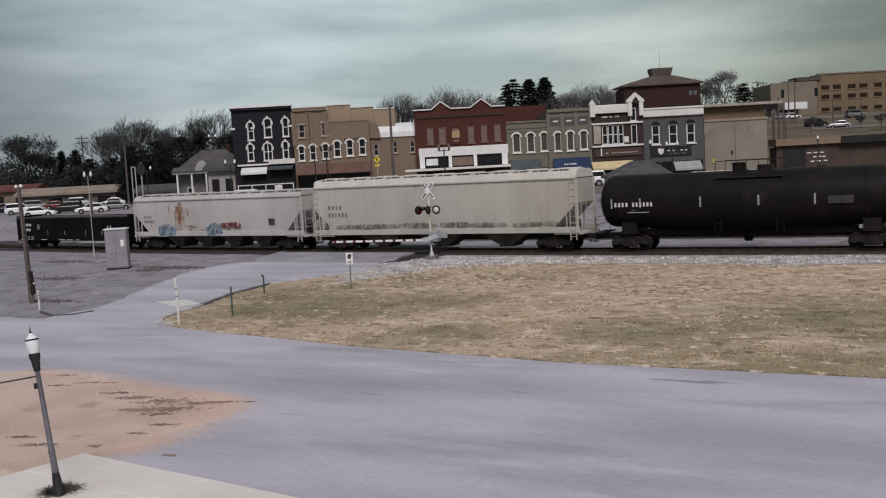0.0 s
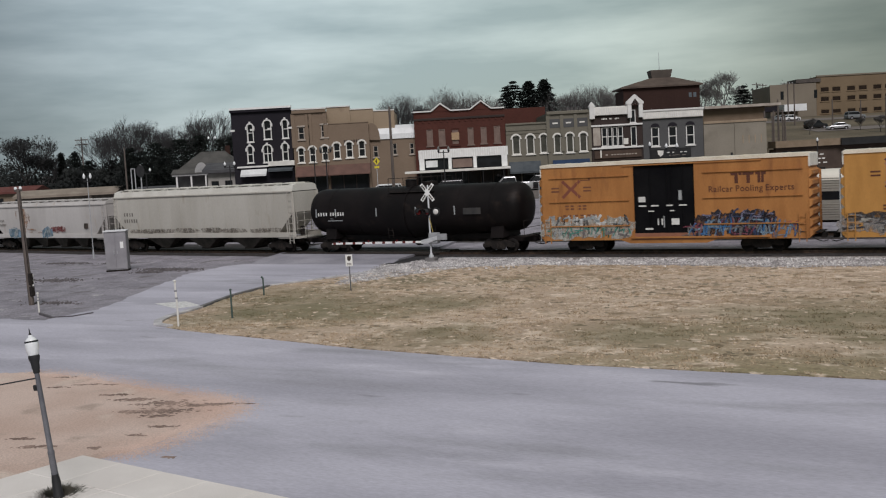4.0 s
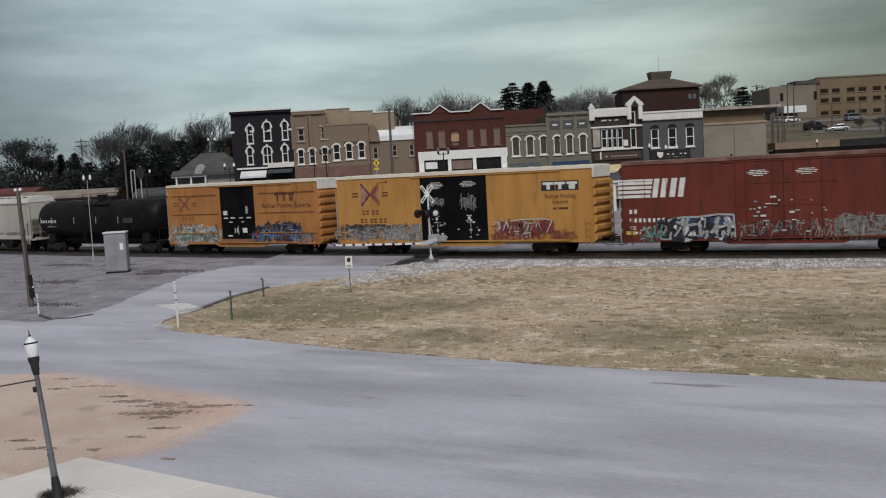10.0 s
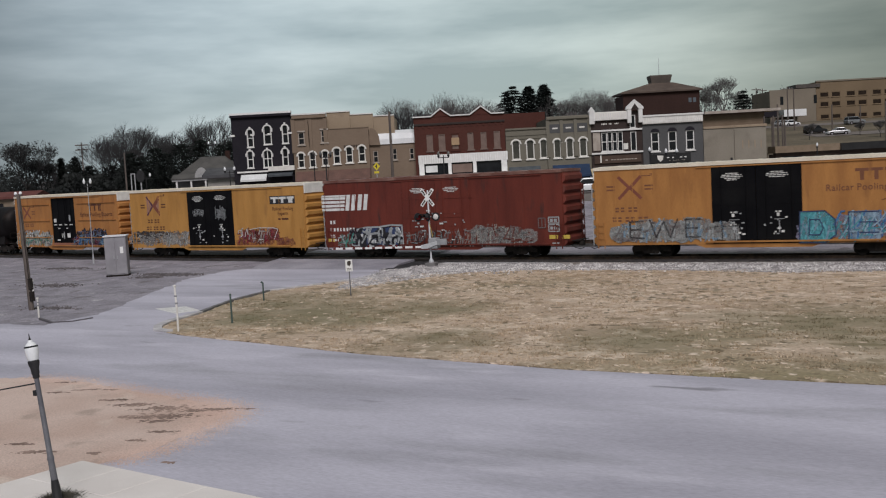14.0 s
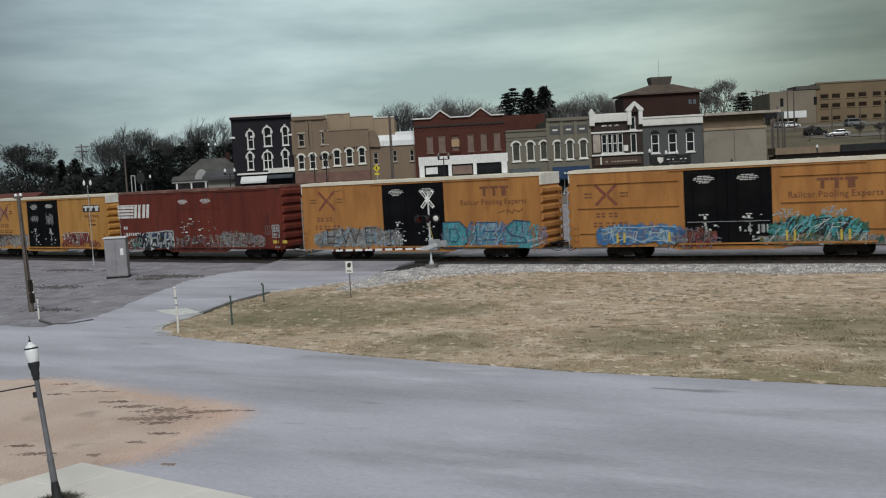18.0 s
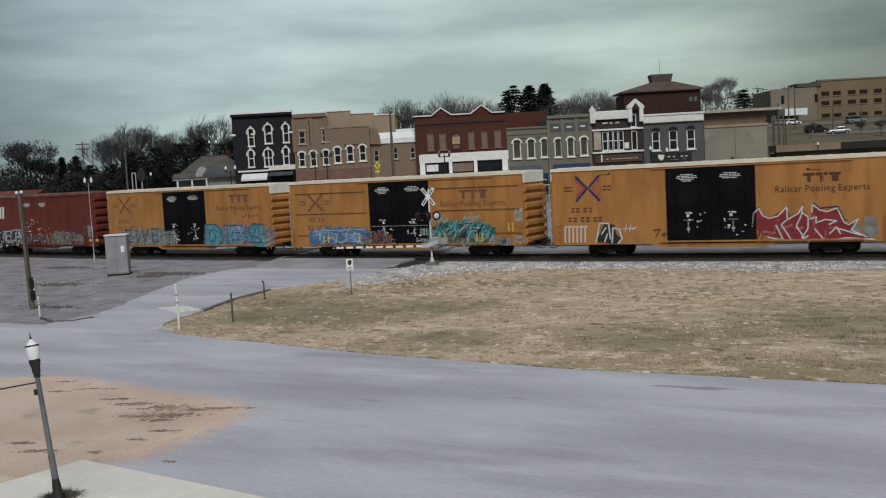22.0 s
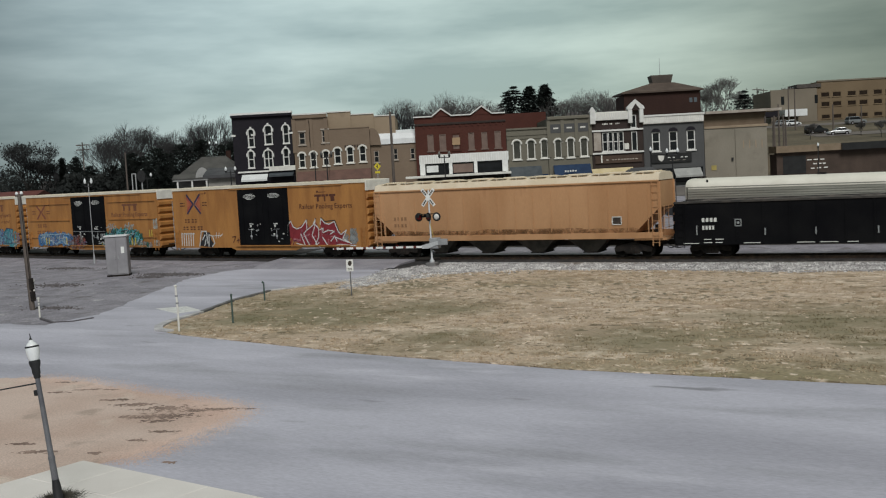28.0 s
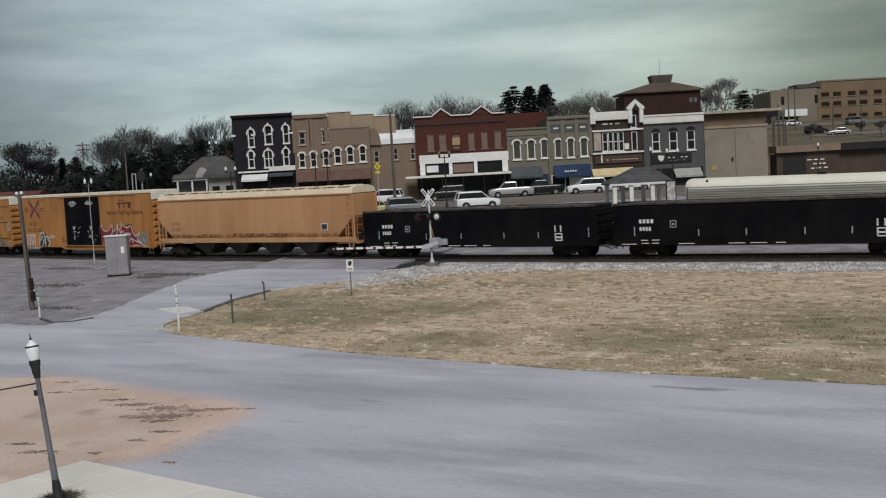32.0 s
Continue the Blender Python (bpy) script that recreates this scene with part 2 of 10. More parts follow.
DARKSTEEL = surface("grimy_dark_steel", (0.014, 0.012, 0.012), (0.032, 0.026, 0.023), 2.0, 0.85, 0.3, 20.0, spec=0.2)
GALV = surface("galvanised_steel", (0.42, 0.43, 0.45), (0.52, 0.53, 0.55), 3.0, 0.5, 0.1, 40.0, metal=0.4)
SILVERPAINT = surface("aluminium_paint", (0.50, 0.51, 0.53), (0.60, 0.61, 0.63), 3.0, 0.55, 0.1, 30.0, metal=0.2)
CABINET = surface("grey_cabinet_paint", (0.25, 0.24, 0.26), (0.30, 0.29, 0.31), 1.2, 0.6, 0.1, 30.0, grain=0.06)
WHITE = surface("white_paint", (0.74, 0.74, 0.73), (0.82, 0.82, 0.81), 2.0, 0.6, 0.1, 30.0, grain=0.06)
OLDWHITE = surface("weathered_white_paint", (0.66, 0.64, 0.60), (0.79, 0.77, 0.72), 1.5, 0.7, 0.15, 30.0, grain=0.1)
MARK = surface("white_stencil_paint", (0.62, 0.62, 0.60), (0.74, 0.74, 0.72), 3.0, 0.7, 0.0, 30.0, grain=0.08)
BLACKMARK = surface("black_stencil_paint", (0.03, 0.025, 0.022), (0.07, 0.05, 0.04), 3.0, 0.7, 0.0, 30.0)
REDPAINT = surface("red_reflective_paint", (0.085, 0.016, 0.014), (0.13, 0.024, 0.02), 3.0, 0.5, 0.0, 30.0)
GREENPOST = surface("green_painted_post", (0.05, 0.085, 0.075), (0.08, 0.11, 0.10), 3.0, 0.6, 0.1, 30.0)
RUBBER = surface("tyre_rubber", (0.02, 0.02, 0.021), (0.03, 0.03, 0.03), 4.0, 0.8, 0.1, 40.0)
GLOBE = surface("opal_glass_globe", (0.75, 0.77, 0.79), (0.82, 0.83, 0.84), 3.0, 0.25, 0.0, 30.0, grain=0.03)
DARKGLASS = glass("dark_window_glass", (0.010, 0.011, 0.013), 0.12)
CARGLASS = surface("tinted_car_glass", (0.010, 0.011, 0.013), (0.018, 0.019, 0.021), 0.6, 0.3, 0.0, 3.0, grain=0.1, spec=0.16)
BLUEGLASS = glass("reflective_window_glass", (0.09, 0.105, 0.12), 0.1)
LENSRED = glass("dark_red_lens", (0.10, 0.01, 0.012), 0.2)
LENSPALE = surface("backlit_lamp_housing", (0.62, 0.60, 0.58), (0.70, 0.68, 0.66), 3.0, 0.4, 0.0, 30.0)
YELLOWCAR = surface("yellow_orange_car_paint", (0.335, 0.145, 0.042), (0.44, 0.203, 0.058), 0.7, 0.55, 0.08, 14.0, grain=0.09, stretch=(1.6, 1, 0.35), blotches=(((0.25, 0.105, 0.035), 1.1, 0.60, 0.78),))
YELLOWCAR2 = surface("bright_yellow_car_paint", (0.412, 0.200, 0.049), (0.510, 0.256, 0.067), 0.7, 0.55, 0.08, 14.0, grain=0.08, stretch=(1.6, 1, 0.35), blotches=(((0.31, 0.15, 0.045), 1.1, 0.60, 0.78),))
ORANGECAR = surface("faded_orange_car_paint", (0.355, 0.148, 0.043), (0.44, 0.195, 0.058), 0.7, 0.6, 0.08, 14.0, grain=0.1, stretch=(1.6, 1, 0.35), blotches=(((0.22, 0.085, 0.032), 1.1, 0.60, 0.78),))
REDCAR = surface("oxide_red_car_paint", (0.105, 0.018, 0.011), (0.15, 0.027, 0.016), 0.6, 0.6, 0.08, 14.0, grain=0.12, stretch=(1.6, 1, 0.35), blotches=(((0.055, 0.02, 0.016), 1.4, 0.58, 0.72),))
ROOFCAR = surface("galvanised_car_roof", (0.70, 0.625, 0.51), (0.80, 0.725, 0.61), 0.8, 0.55, 0.1, 16.0, metal=0.05)
BLACKCAR = surface("black_car_paint", (0.0045, 0.0045, 0.006), (0.009, 0.009, 0.010), 0.5, 0.75, 0.08, 14.0, grain=0.15, spec=0.08)
TANKBLACK = surface("black_tank_paint", (0.0065, 0.0052, 0.0055), (0.013, 0.010, 0.010), 0.4, 0.55, 0.05, 10.0, grain=0.15, spec=0.14, blotches=(((0.028, 0.020, 0.017), 0.9, 0.58, 0.75),))
CREAMCAR = surface("cream_grey_car_paint", (0.43, 0.405, 0.36), (0.50, 0.475, 0.43), 0.4, 0.6, 0.08, 12.0, grain=0.07, stretch=(1.4, 1, 0.35), blotches=(((0.36, 0.31, 0.25), 1.6, 0.60, 0.78),))
WHITECAR = surface("dirty_white_car_paint", (0.46, 0.435, 0.42), (0.54, 0.515, 0.50), 0.4, 0.6, 0.08, 12.0, grain=0.07, stretch=(1.4, 1, 0.35), blotches=(((0.42, 0.36, 0.31), 1.6, 0.60, 0.78),))
TANCAR = surface("tan_orange_car_paint", (0.435, 0.228, 0.108), (0.515, 0.285, 0.145), 0.4, 0.6, 0.08, 12.0, grain=0.07, stretch=(1.4, 1, 0.35), blotches=(((0.40, 0.20, 0.095), 1.6, 0.60, 0.78),))
TANROOF = surface("sun_bleached_tan_paint", (0.66, 0.55, 0.40), (0.74, 0.63, 0.49), 0.6, 0.6, 0.08, 12.0, grain=0.06)
LOAD = surface("grey_rubble_load", (0.045, 0.038, 0.034), (0.12, 0.10, 0.088), 1.6, 0.95, 0.8, 7.0, grain=0.35, dist=0.06)
STAINLESS = surface("stainless_coach_side", (0.40, 0.38, 0.34), (0.50, 0.48, 0.43), 1.0, 0.35, 0.05, 20.0, metal=0.5, stretch=(0.3, 1, 3))
COACHROOF = surface("cream_coach_roof", (0.70, 0.66, 0.58), (0.77, 0.73, 0.65), 0.8, 0.6, 0.05, 20.0, grain=0.05)


# ---- building blocks ----
def box(bm, x0, x1, y0, y1, z0, z1):
    v = [bm.verts.new(p) for p in ((x0, y0, z0), (x1, y0, z0), (x1, y1, z0), (x0, y1, z0), (x0, y0, z1), (x1, y0, z1), (x1, y1, z1), (x0, y1, z1))]
    for f in ((3, 2, 1, 0), (4, 5, 6, 7), (0, 1, 5, 4), (1, 2, 6, 5), (2, 3, 7, 6), (3, 0, 4, 7)):
        bm.faces.new([v[i] for i in f])
    return v


def prism(bm, pts, lo, hi, axis="y"):
    """A polygon swept along one axis: (x, z) along y, (y, z) along x or (x, y) along z."""
    def at(p, k):
        return {"y": (p[0], k, p[1]), "x": (k, p[0], p[1]), "z": (p[0], p[1], k)}[axis]
    a, b = [bm.verts.new(at(p, lo)) for p in pts], [bm.verts.new(at(p, hi)) for p in pts]
    n = len(pts)
    bm.faces.new(a)
    bm.faces.new(b[::-1])
    for i in range(n):
        bm.faces.new((a[i], b[i], b[(i + 1) % n], a[(i + 1) % n]))
    return a + b


def tube(bm, p0, p1, r0, r1=None, n=8, cap=True):
    p0, p1 = Vector(p0), Vector(p1)
    r1 = r0 if r1 is None else r1
    q = (p1 - p0).to_track_quat("Z", "Y")
    rings = []
    for p, r in ((p0, r0), (p1, r1)):
        rings.append([bm.verts.new(p + q @ Vector((r * math.cos(6.2832 * i / n), r * math.sin(6.2832 * i / n), 0))) for i in range(n)])
    for i in range(n):
        bm.faces.new((rings[0][i], rings[0][(i + 1) % n], rings[1][(i + 1) % n], rings[1][i]))
    if cap:
        bm.faces.new(rings[0][::-1])
        bm.faces.new(rings[1])


def lathe(bm, profile, n=16, centre=(0, 0, 0), turn=None):
    """Rings of (radius, height) round the z axis, closed at both ends."""
    turn = turn or Matrix.Identity(4)
    rings = []
    for r, z in profile:
        rings.append([bm.verts.new(Vector(centre) + (turn @ Vector((r * math.cos(6.2832 * i / n), r * math.sin(6.2832 * i / n), z)))) for i in range(n)])
    for a, b in zip(rings, rings[1:]):
        for i in range(n):
            bm.faces.new((a[i], a[(i + 1) % n], b[(i + 1) % n], b[i]))
    bm.faces.new(rings[0][::-1])
    bm.faces.new(rings[-1])


def loft(bm, sections, cap=True):
    rings = [[bm.verts.new(p) for p in s] for s in sections]
    n = len(rings[0])
    for a, b in zip(rings, rings[1:]):
        for i in range(n):
            bm.faces.new((a[i], a[(i + 1) % n], b[(i + 1) % n], b[i]))
    if cap:
        bm.faces.new(rings[0][::-1])
        bm.faces.new(rings[-1])


def mesh_of(name, bm, material, smooth=False, bevel=0.0):
    if bevel:
        bmesh.ops.bevel(bm, geom=list(bm.edges), offset=bevel, segments=1, affect="EDGES", clamp_overlap=True)
    bmesh.ops.recalc_face_normals(bm, faces=bm.faces)
    me = bpy.data.meshes.new(name)
    bm.to_mesh(me)
    bm.free()
    if smooth:
        me.shade_smooth()
        me.set_sharp_from_angle(angle=radians(40))
    me.materials.append(material)
    return me


def part(name, bm, material, parent, label="", smooth=False, bevel=0.0):
    ob = new(name, mesh_of(name, bm, material, smooth, bevel))
    ob.parent = parent
    return tagged(ob, label)


def thing(name, m, label, category, group="", kind=""):
    ob = new(name)
    ob.empty_display_size = 0.3
    ob.matrix_basis = m
    return tagged(ob, label, category, group, kind)


def solid(name, bm, material, label, category, group="", kind="", m=None, smooth=False, bevel=0.0):
    ob = new(name, mesh_of(name, bm, material, smooth, bevel))
    if m:
        ob.matrix_basis = m
    return tagged(ob, label, category, group, kind)


def raw(name, verts, faces, material):
    me = bpy.data.meshes.new(name)
    me.from_pydata(verts, [], faces)
    me.materials.append(material)
    return me


def inside(poly, x, y):
    hit = False
    for (x0, y0), (x1, y1) in zip(poly, poly[1:] + poly[:1]):
        if (y0 > y) != (y1 > y) and x < (x1 - x0) * (y - y0) / (y1 - y0) + x0:
            hit = not hit
    return hit


def ragged(poly, step, amp, seed):
    rnd, out = random.Random(seed), []
    for (x0, y0), (x1, y1) in zip(poly, poly[1:] + poly[:1]):
        n = max(1, int(math.hypot(x1 - x0, y1 - y0) / step))
        for i in range(n):
            out.append((x0 + (x1 - x0) * i / n + rnd.uniform(-amp, amp), y0 + (y1 - y0) * i / n + rnd.uniform(-amp, amp)))
    return out


def ragged_line(line, step, amp, seed):
    rnd, out = random.Random(seed), []
    for (x0, y0), (x1, y1) in zip(line, line[1:]):
        n = max(1, int(math.hypot(x1 - x0, y1 - y0) / step))
        out += [(x0 + (x1 - x0) * i / n + rnd.uniform(-amp, amp), y0 + (y1 - y0) * i / n + rnd.uniform(-amp, amp)) for i in range(n)]
    return out + [line[-1]]


def B():
    return bmesh.new()


CURVE = 0.00121                                        # the track bends gently: y = CURVE * x * x
TOWN = pose(STAND[0], STAND[1], 0, 0, 0, YAW)                # the street's own axes: a along the fronts, b away from the camera
TZ = 2.2                                             # level of the street before the shops


def smooth(a, b, v):
    v = min(max((v - a) / (b - a), 0.0), 1.0)
    return v * v * (3 - 2 * v)


def town_level(a, b):
    top = 1.3 + 0.9 * smooth(-55, -32, a)
    p = TOWN @ Vector((a, b, 0))
    z = -0.3 + (top + 0.3) * smooth(84, 125, b) * smooth(8.0, 24.0, p.y - CURVE * p.x * p.x)      # level ground under the track
    z += smooth(46, 54, a) * (3.6 * smooth(150, 159, b) + 6.5 * smooth(164, 282, b))
    return z + 6.0 * smooth(222, 444, b) * smooth(-60, 30, a)


def street(a, b, z=None, turn=0.0):
    """A pose in the town's axes, resting on its ground where no height is given."""
    return TOWN @ pose(a, b, town_level(a, b) if z is None else z, 0, 0, turn)


# ---- ground ----
def build_ground():
    avals = sorted(set([-3000, -1500, -800, -400, -250] + list(range(-170, 180, 5)) + [220, 300, 450, 800, 1500, 3000]))
    bvals = sorted(set([-800, -300, -100, -40] + list(range(0, 76, 10)) + list(range(76, 186, 3)) + list(range(186, 480, 12)) + [560, 700, 1000, 1600, 2600, 4000]))
    verts = [tuple(TOWN @ Vector((a, b, town_level(a, b)))) for b in bvals for a in avals]
    n = len(avals)
    faces = [(j * n + i, j * n + i + 1, (j + 1) * n + i + 1, (j + 1) * n + i) for j in range(len(bvals) - 1) for i in range(n - 1)]
    tagged(new("ground", raw("ground", verts, faces, DIRT)), "pale gravelly ground rising towards the town", "ground", kind="structure")


ROAD_EDGE = [(60.07, -32.67), (17.44, -32.5), (7.93, -32.67), (-0.49, -31.9), (-5.5, -30.96), (-10.94, -30.01), (-13.18, -29.35), (-14.33, -28.32), (-14.97, -27.22),
             (-15.73, -24.09), (-17.24, -19.85), (-17.79, -16.09), (-15.94, -11.57), (-14.54, -8.61), (-14.76, -4.68)]


WEDGE_EDGE = [(-16.6, -5.0), (-17.31, -2.61), (-17.72, -0.02), (-17.18, 1.5), (-14.6, 1.3), (-13.4, 0.9), (-14.6, -0.6), (-15.3, -2.26), (-15.9, -4.6)]


def build_road():
    bm = B()
    prism(bm, ROAD_EDGE + ragged_line([(-28.72, -3.9), (-29.93, -6.08), (-29.21, -10.71), (-24.95, -18.81), (-21.46, -25.39), (-21.36, -29.05), (-27.32, -29.02)], 0.5, 0.16, 6) + [(-88, -35), (-72, -110), (90, -110)], -0.45, -0.25, "z")
    solid("road", bm, ASPHALT, "worn lilac-grey asphalt street curving to the crossing", "road", kind="structure")
    bm = B()
    # foot, middle and crest of the ramp: west end, east end, height
    foot, middle, crest = ((-28.7, -4.61), (-16.3, -4.76), -0.248), ((-29.46, -2.33), (-17.0, -2.47), -0.10), ((-30.67, 1.92), (-17.5, 1.39), -0.03)
    for (w0, e0, z0), (w1, e1, z1) in ((foot, middle), (middle, crest)):
        loft(bm, [[(*w0, -0.5), (*w1, -0.5), (*w1, z1), (*w0, z0)], [(*e0, -0.5), (*e1, -0.5), (*e1, z1), (*e0, z0)]])
    solid("crossing_ramp", bm, ASPHALT2, "grey asphalt ramp up to the rails", "road", kind="structure")
    # far side of the crossing
    bm = B()
    loft(bm, [[(-31.21, 5.54, -0.6), (-35.71, 19.11, -0.6), (-35.71, 19.11, -0.26), (-31.21, 5.54, -0.05)], [(-18.21, 5.43, -0.6), (-22.7, 19.04, -0.6), (-22.7, 19.04, -0.26), (-18.21, 5.43, -0.05)]])
    solid("crossing_ramp", bm, ASPHALT2, "asphalt road beyond the rails", "road", kind="structure")
    bm = B()
    prism(bm, [(-19.68, -23.13), (-18.4, -22.13), (-16.3, -23.27), (-16.83, -24.51)], -0.252, -0.244, "z")
    solid("stop_line", bm, LINE, "worn white stop line painted on asphalt", "road marking", kind="structure")
    # black wedge: shadow and dark ballast at the road's edge, put into one colour
    bm = B()
    prism(bm, ragged(WEDGE_EDGE, 0.5, 0.12, 51), -0.3, -0.205, "z")
    solid("shadow_wedge", bm, surface("wedge_black", (0.022, 0.021, 0.023), (0.045, 0.043, 0.046), 1.5, 0.9), "black wedge for shadow and dark ballast at the crossing's edge", "road", kind="structure")


def build_sidewalk():
    walk_way = thing("pavement", pose(0, 0, 0), "pale concrete pavement slabs beside the lamp post", "pavement", kind="structure")
    a, b = Vector((0.96, -46.06)), Vector((7.5, -46.8))
    along = (b - a).normalized()
    back = (Vector((0.62, -48.12)) - a).normalized()
    for i in range(10):
        for j in range(3):
            c = [a + along * (1.5 * (i + u)) + back * (1.5 * (j + w)) for u, w in ((0.003, 0.003), (0.997, 0.003), (0.997, 0.997), (0.003, 0.997))]
            bm = B()
            prism(bm, [tuple(p) for p in c], -0.5, -0.12, "z")
            part("slab", bm, CONCRETE, walk_way, bevel=0.012)


SAND_EDGE = [(-12.94, -39.75), (-10.1, -38.6), (-7.42, -38.67), (-4.04, -39.34), (-1.41, -39.79), (-0.13, -40.09), (0.72, -40.56), (1.13, -41.38), (1.39, -42.57), (1.66, -44.3), (1.39, -45.54), (1.02, -46.18), (0.58, -48.5), (-0.96, -53.28), (-25.74, -52.75)]


def build_sand():
    bm = B()
    prism(bm, ragged(SAND_EDGE, 0.16, 0.10, 2), -0.40, -0.243, "z")
    solid("dirt_patch", bm, SAND, "bare orange sandy dirt beside the pavement", "dirt", kind="structure")
    rnd = random.Random(9)
    verts, faces = [], []
    # matted drifts of leaves: middle, length, depth
    drifts = [(-4.1, -40.5, 1.1, 0.16), (-2.8, -40.75, 1.3, 0.22), (-1.5, -40.9, 1.5, 0.4), (-0.8, -41.6, 1.7, 0.4), (-0.1, -40.7, 1.5, 0.2), (0.3, -40.4, 1.2, 0.13), (-1.6, -42.0, 1.0, 0.2),
              (-0.5, -42.1, 0.9, 0.22), (0.5, -43.0, 0.9, 0.14), (0.45, -43.9, 0.5, 0.1), (0.34, -45.2, 0.4, 0.12), (-8.1, -38.95, 0.8, 0.1), (-6.2, -39.6, 0.9, 0.1), (-5.4, -39.4, 0.4, 0.1), (-6.9, -40.2, 0.7, 0.12),
              (2.86, -45.14, 0.35, 0.12), (1.11, -40.15, 0.25, 0.07), (-1.3, -45.6, 1.0, 0.2), (-2.4, -45.2, 0.8, 0.15)]
    for cx, cy, ln, dp in drifts:
        for i in range(int(150 * ln * dp ** 0.5)):
            u, v = rnd.gauss(0, 0.26) * ln, rnd.gauss(0, 0.4) * dp
            v += 0.3 * dp * noise.noise((u * 3.0, cx, cy))
            x, y = cx + 0.93 * u - 0.37 * v, cy + 0.37 * u + 0.93 * v
            z = -0.2405 if inside(SAND_EDGE, x, y) else -0.247
            r, a, k = rnd.uniform(0.02, 0.06), rnd.gauss(0.4, 0.5), len(verts)
            for j in range(5):
                p, q = 2.0 * r * rnd.uniform(0.6, 1.3) * math.cos(j * 1.257), r * rnd.uniform(0.5, 1.1) * math.sin(j * 1.257)
                verts.append((x + p * math.cos(a) - q * math.sin(a), y + p * math.sin(a) + q * math.cos(a), z))
            verts.append((x, y, z + r * 0.3))
            faces += [(k + j, k + (j + 1) % 5, k + 5) for j in range(5)]
    tagged(new("dead_leaf_litter", raw("dead_leaf_litter", verts, faces, surface("brown_leaf_litter", (0.17, 0.12, 0.10), (0.29, 0.21, 0.175), 1.2, 0.95, 0.3, 20))), "patches of brown leaf litter on the dirt", "litter", kind="stuff")


def build_sand_specks():
    rnd = random.Random(19)
    verts, faces = [], []
    edge = SAND_EDGE[1:11]
    for i in range(24000):
        k = rnd.randrange(len(edge) - 1)
        u = rnd.random()
        x = edge[k][0] + (edge[k + 1][0] - edge[k][0]) * u + rnd.gauss(0, 0.42)
        y = edge[k][1] + (edge[k + 1][1] - edge[k][1]) * u + rnd.gauss(0, 0.36)
        r, a, q = rnd.uniform(0.006, 0.017), rnd.uniform(0, 6.28), len(verts)
        z = -0.2425 if inside(SAND_EDGE, x, y) else -0.2485
        for j in range(4):
            verts.append((x + 1.5 * r * math.cos(a + j * 1.5708), y + r * math.sin(a + j * 1.5708), z))
        verts.append((x, y, z + 0.012))
        faces += [(q + j, q + (j + 1) % 4, q + 4) for j in range(4)]
    tagged(new("sand_specks", raw("sand_specks", verts, faces, SAND)), "sand strewn over the asphalt's edge", "sand", kind="stuff")


GRASS_EDGE = [(60.02, -32.52), (17.41, -32.44), (7.9, -32.59), (-0.52, -31.82), (-5.52, -30.9), (-10.97, -29.94), (-13.1, -29.28), (-14.12, -28.33), (-14.75, -26.91), (-15.41, -24.09),
              (-16.92, -19.86), (-17.49, -16.02), (-15.67, -11.42), (-13.74, -9.4), (-12.46, -7.06), (-7.37, -5.07), (0.03, -4.92), (6.71, -4.83), (14.42, -5.31), (50.99, -4.59)]


def build_grass():
    edge = ragged(GRASS_EDGE, 0.3, 0.13, 3)
    bm = B()
    prism(bm, edge, -0.4, -0.235, "z")
    solid("lawn", bm, TURF, "dormant tan and olive lawn between street and track", "lawn", kind="structure")
    rnd = random.Random(4)
    verts, faces = [], []
    while len(faces) < 62000:
        x, y = rnd.uniform(-20, 30), rnd.uniform(-33.5, -4.2)
        if x > 18 - (y + 33) * 0.12 or not inside(GRASS_EDGE, x, y):
            continue
        d = noise.noise((x * 0.35, y * 0.8, 0.3)) + 0.5 * noise.noise((x * 1.3, y * 2.4, 4.0))
        if d < rnd.uniform(-0.5, 0.35):
            continue
        for i in range(rnd.randint(6, 16)):
            bx, by = x + rnd.gauss(0, 0.13), y + rnd.gauss(0, 0.09)
            h, w, a = rnd.uniform(0.02, 0.075), rnd.uniform(0.012, 0.03), rnd.uniform(0, 3.14)
            k = len(verts)
            verts += [(bx - w * math.cos(a), by - w * math.sin(a), -0.24), (bx + w * math.cos(a), by + w * math.sin(a), -0.24), (bx + rnd.gauss(0, 0.05), by + rnd.gauss(0, 0.05), -0.235 + h)]
            faces.append((k, k + 1, k + 2))
    tagged(new("grass_blades", raw("grass_blades", verts, faces, BLADES)), "short dry tufts of winter grass", "grass", kind="stuff")


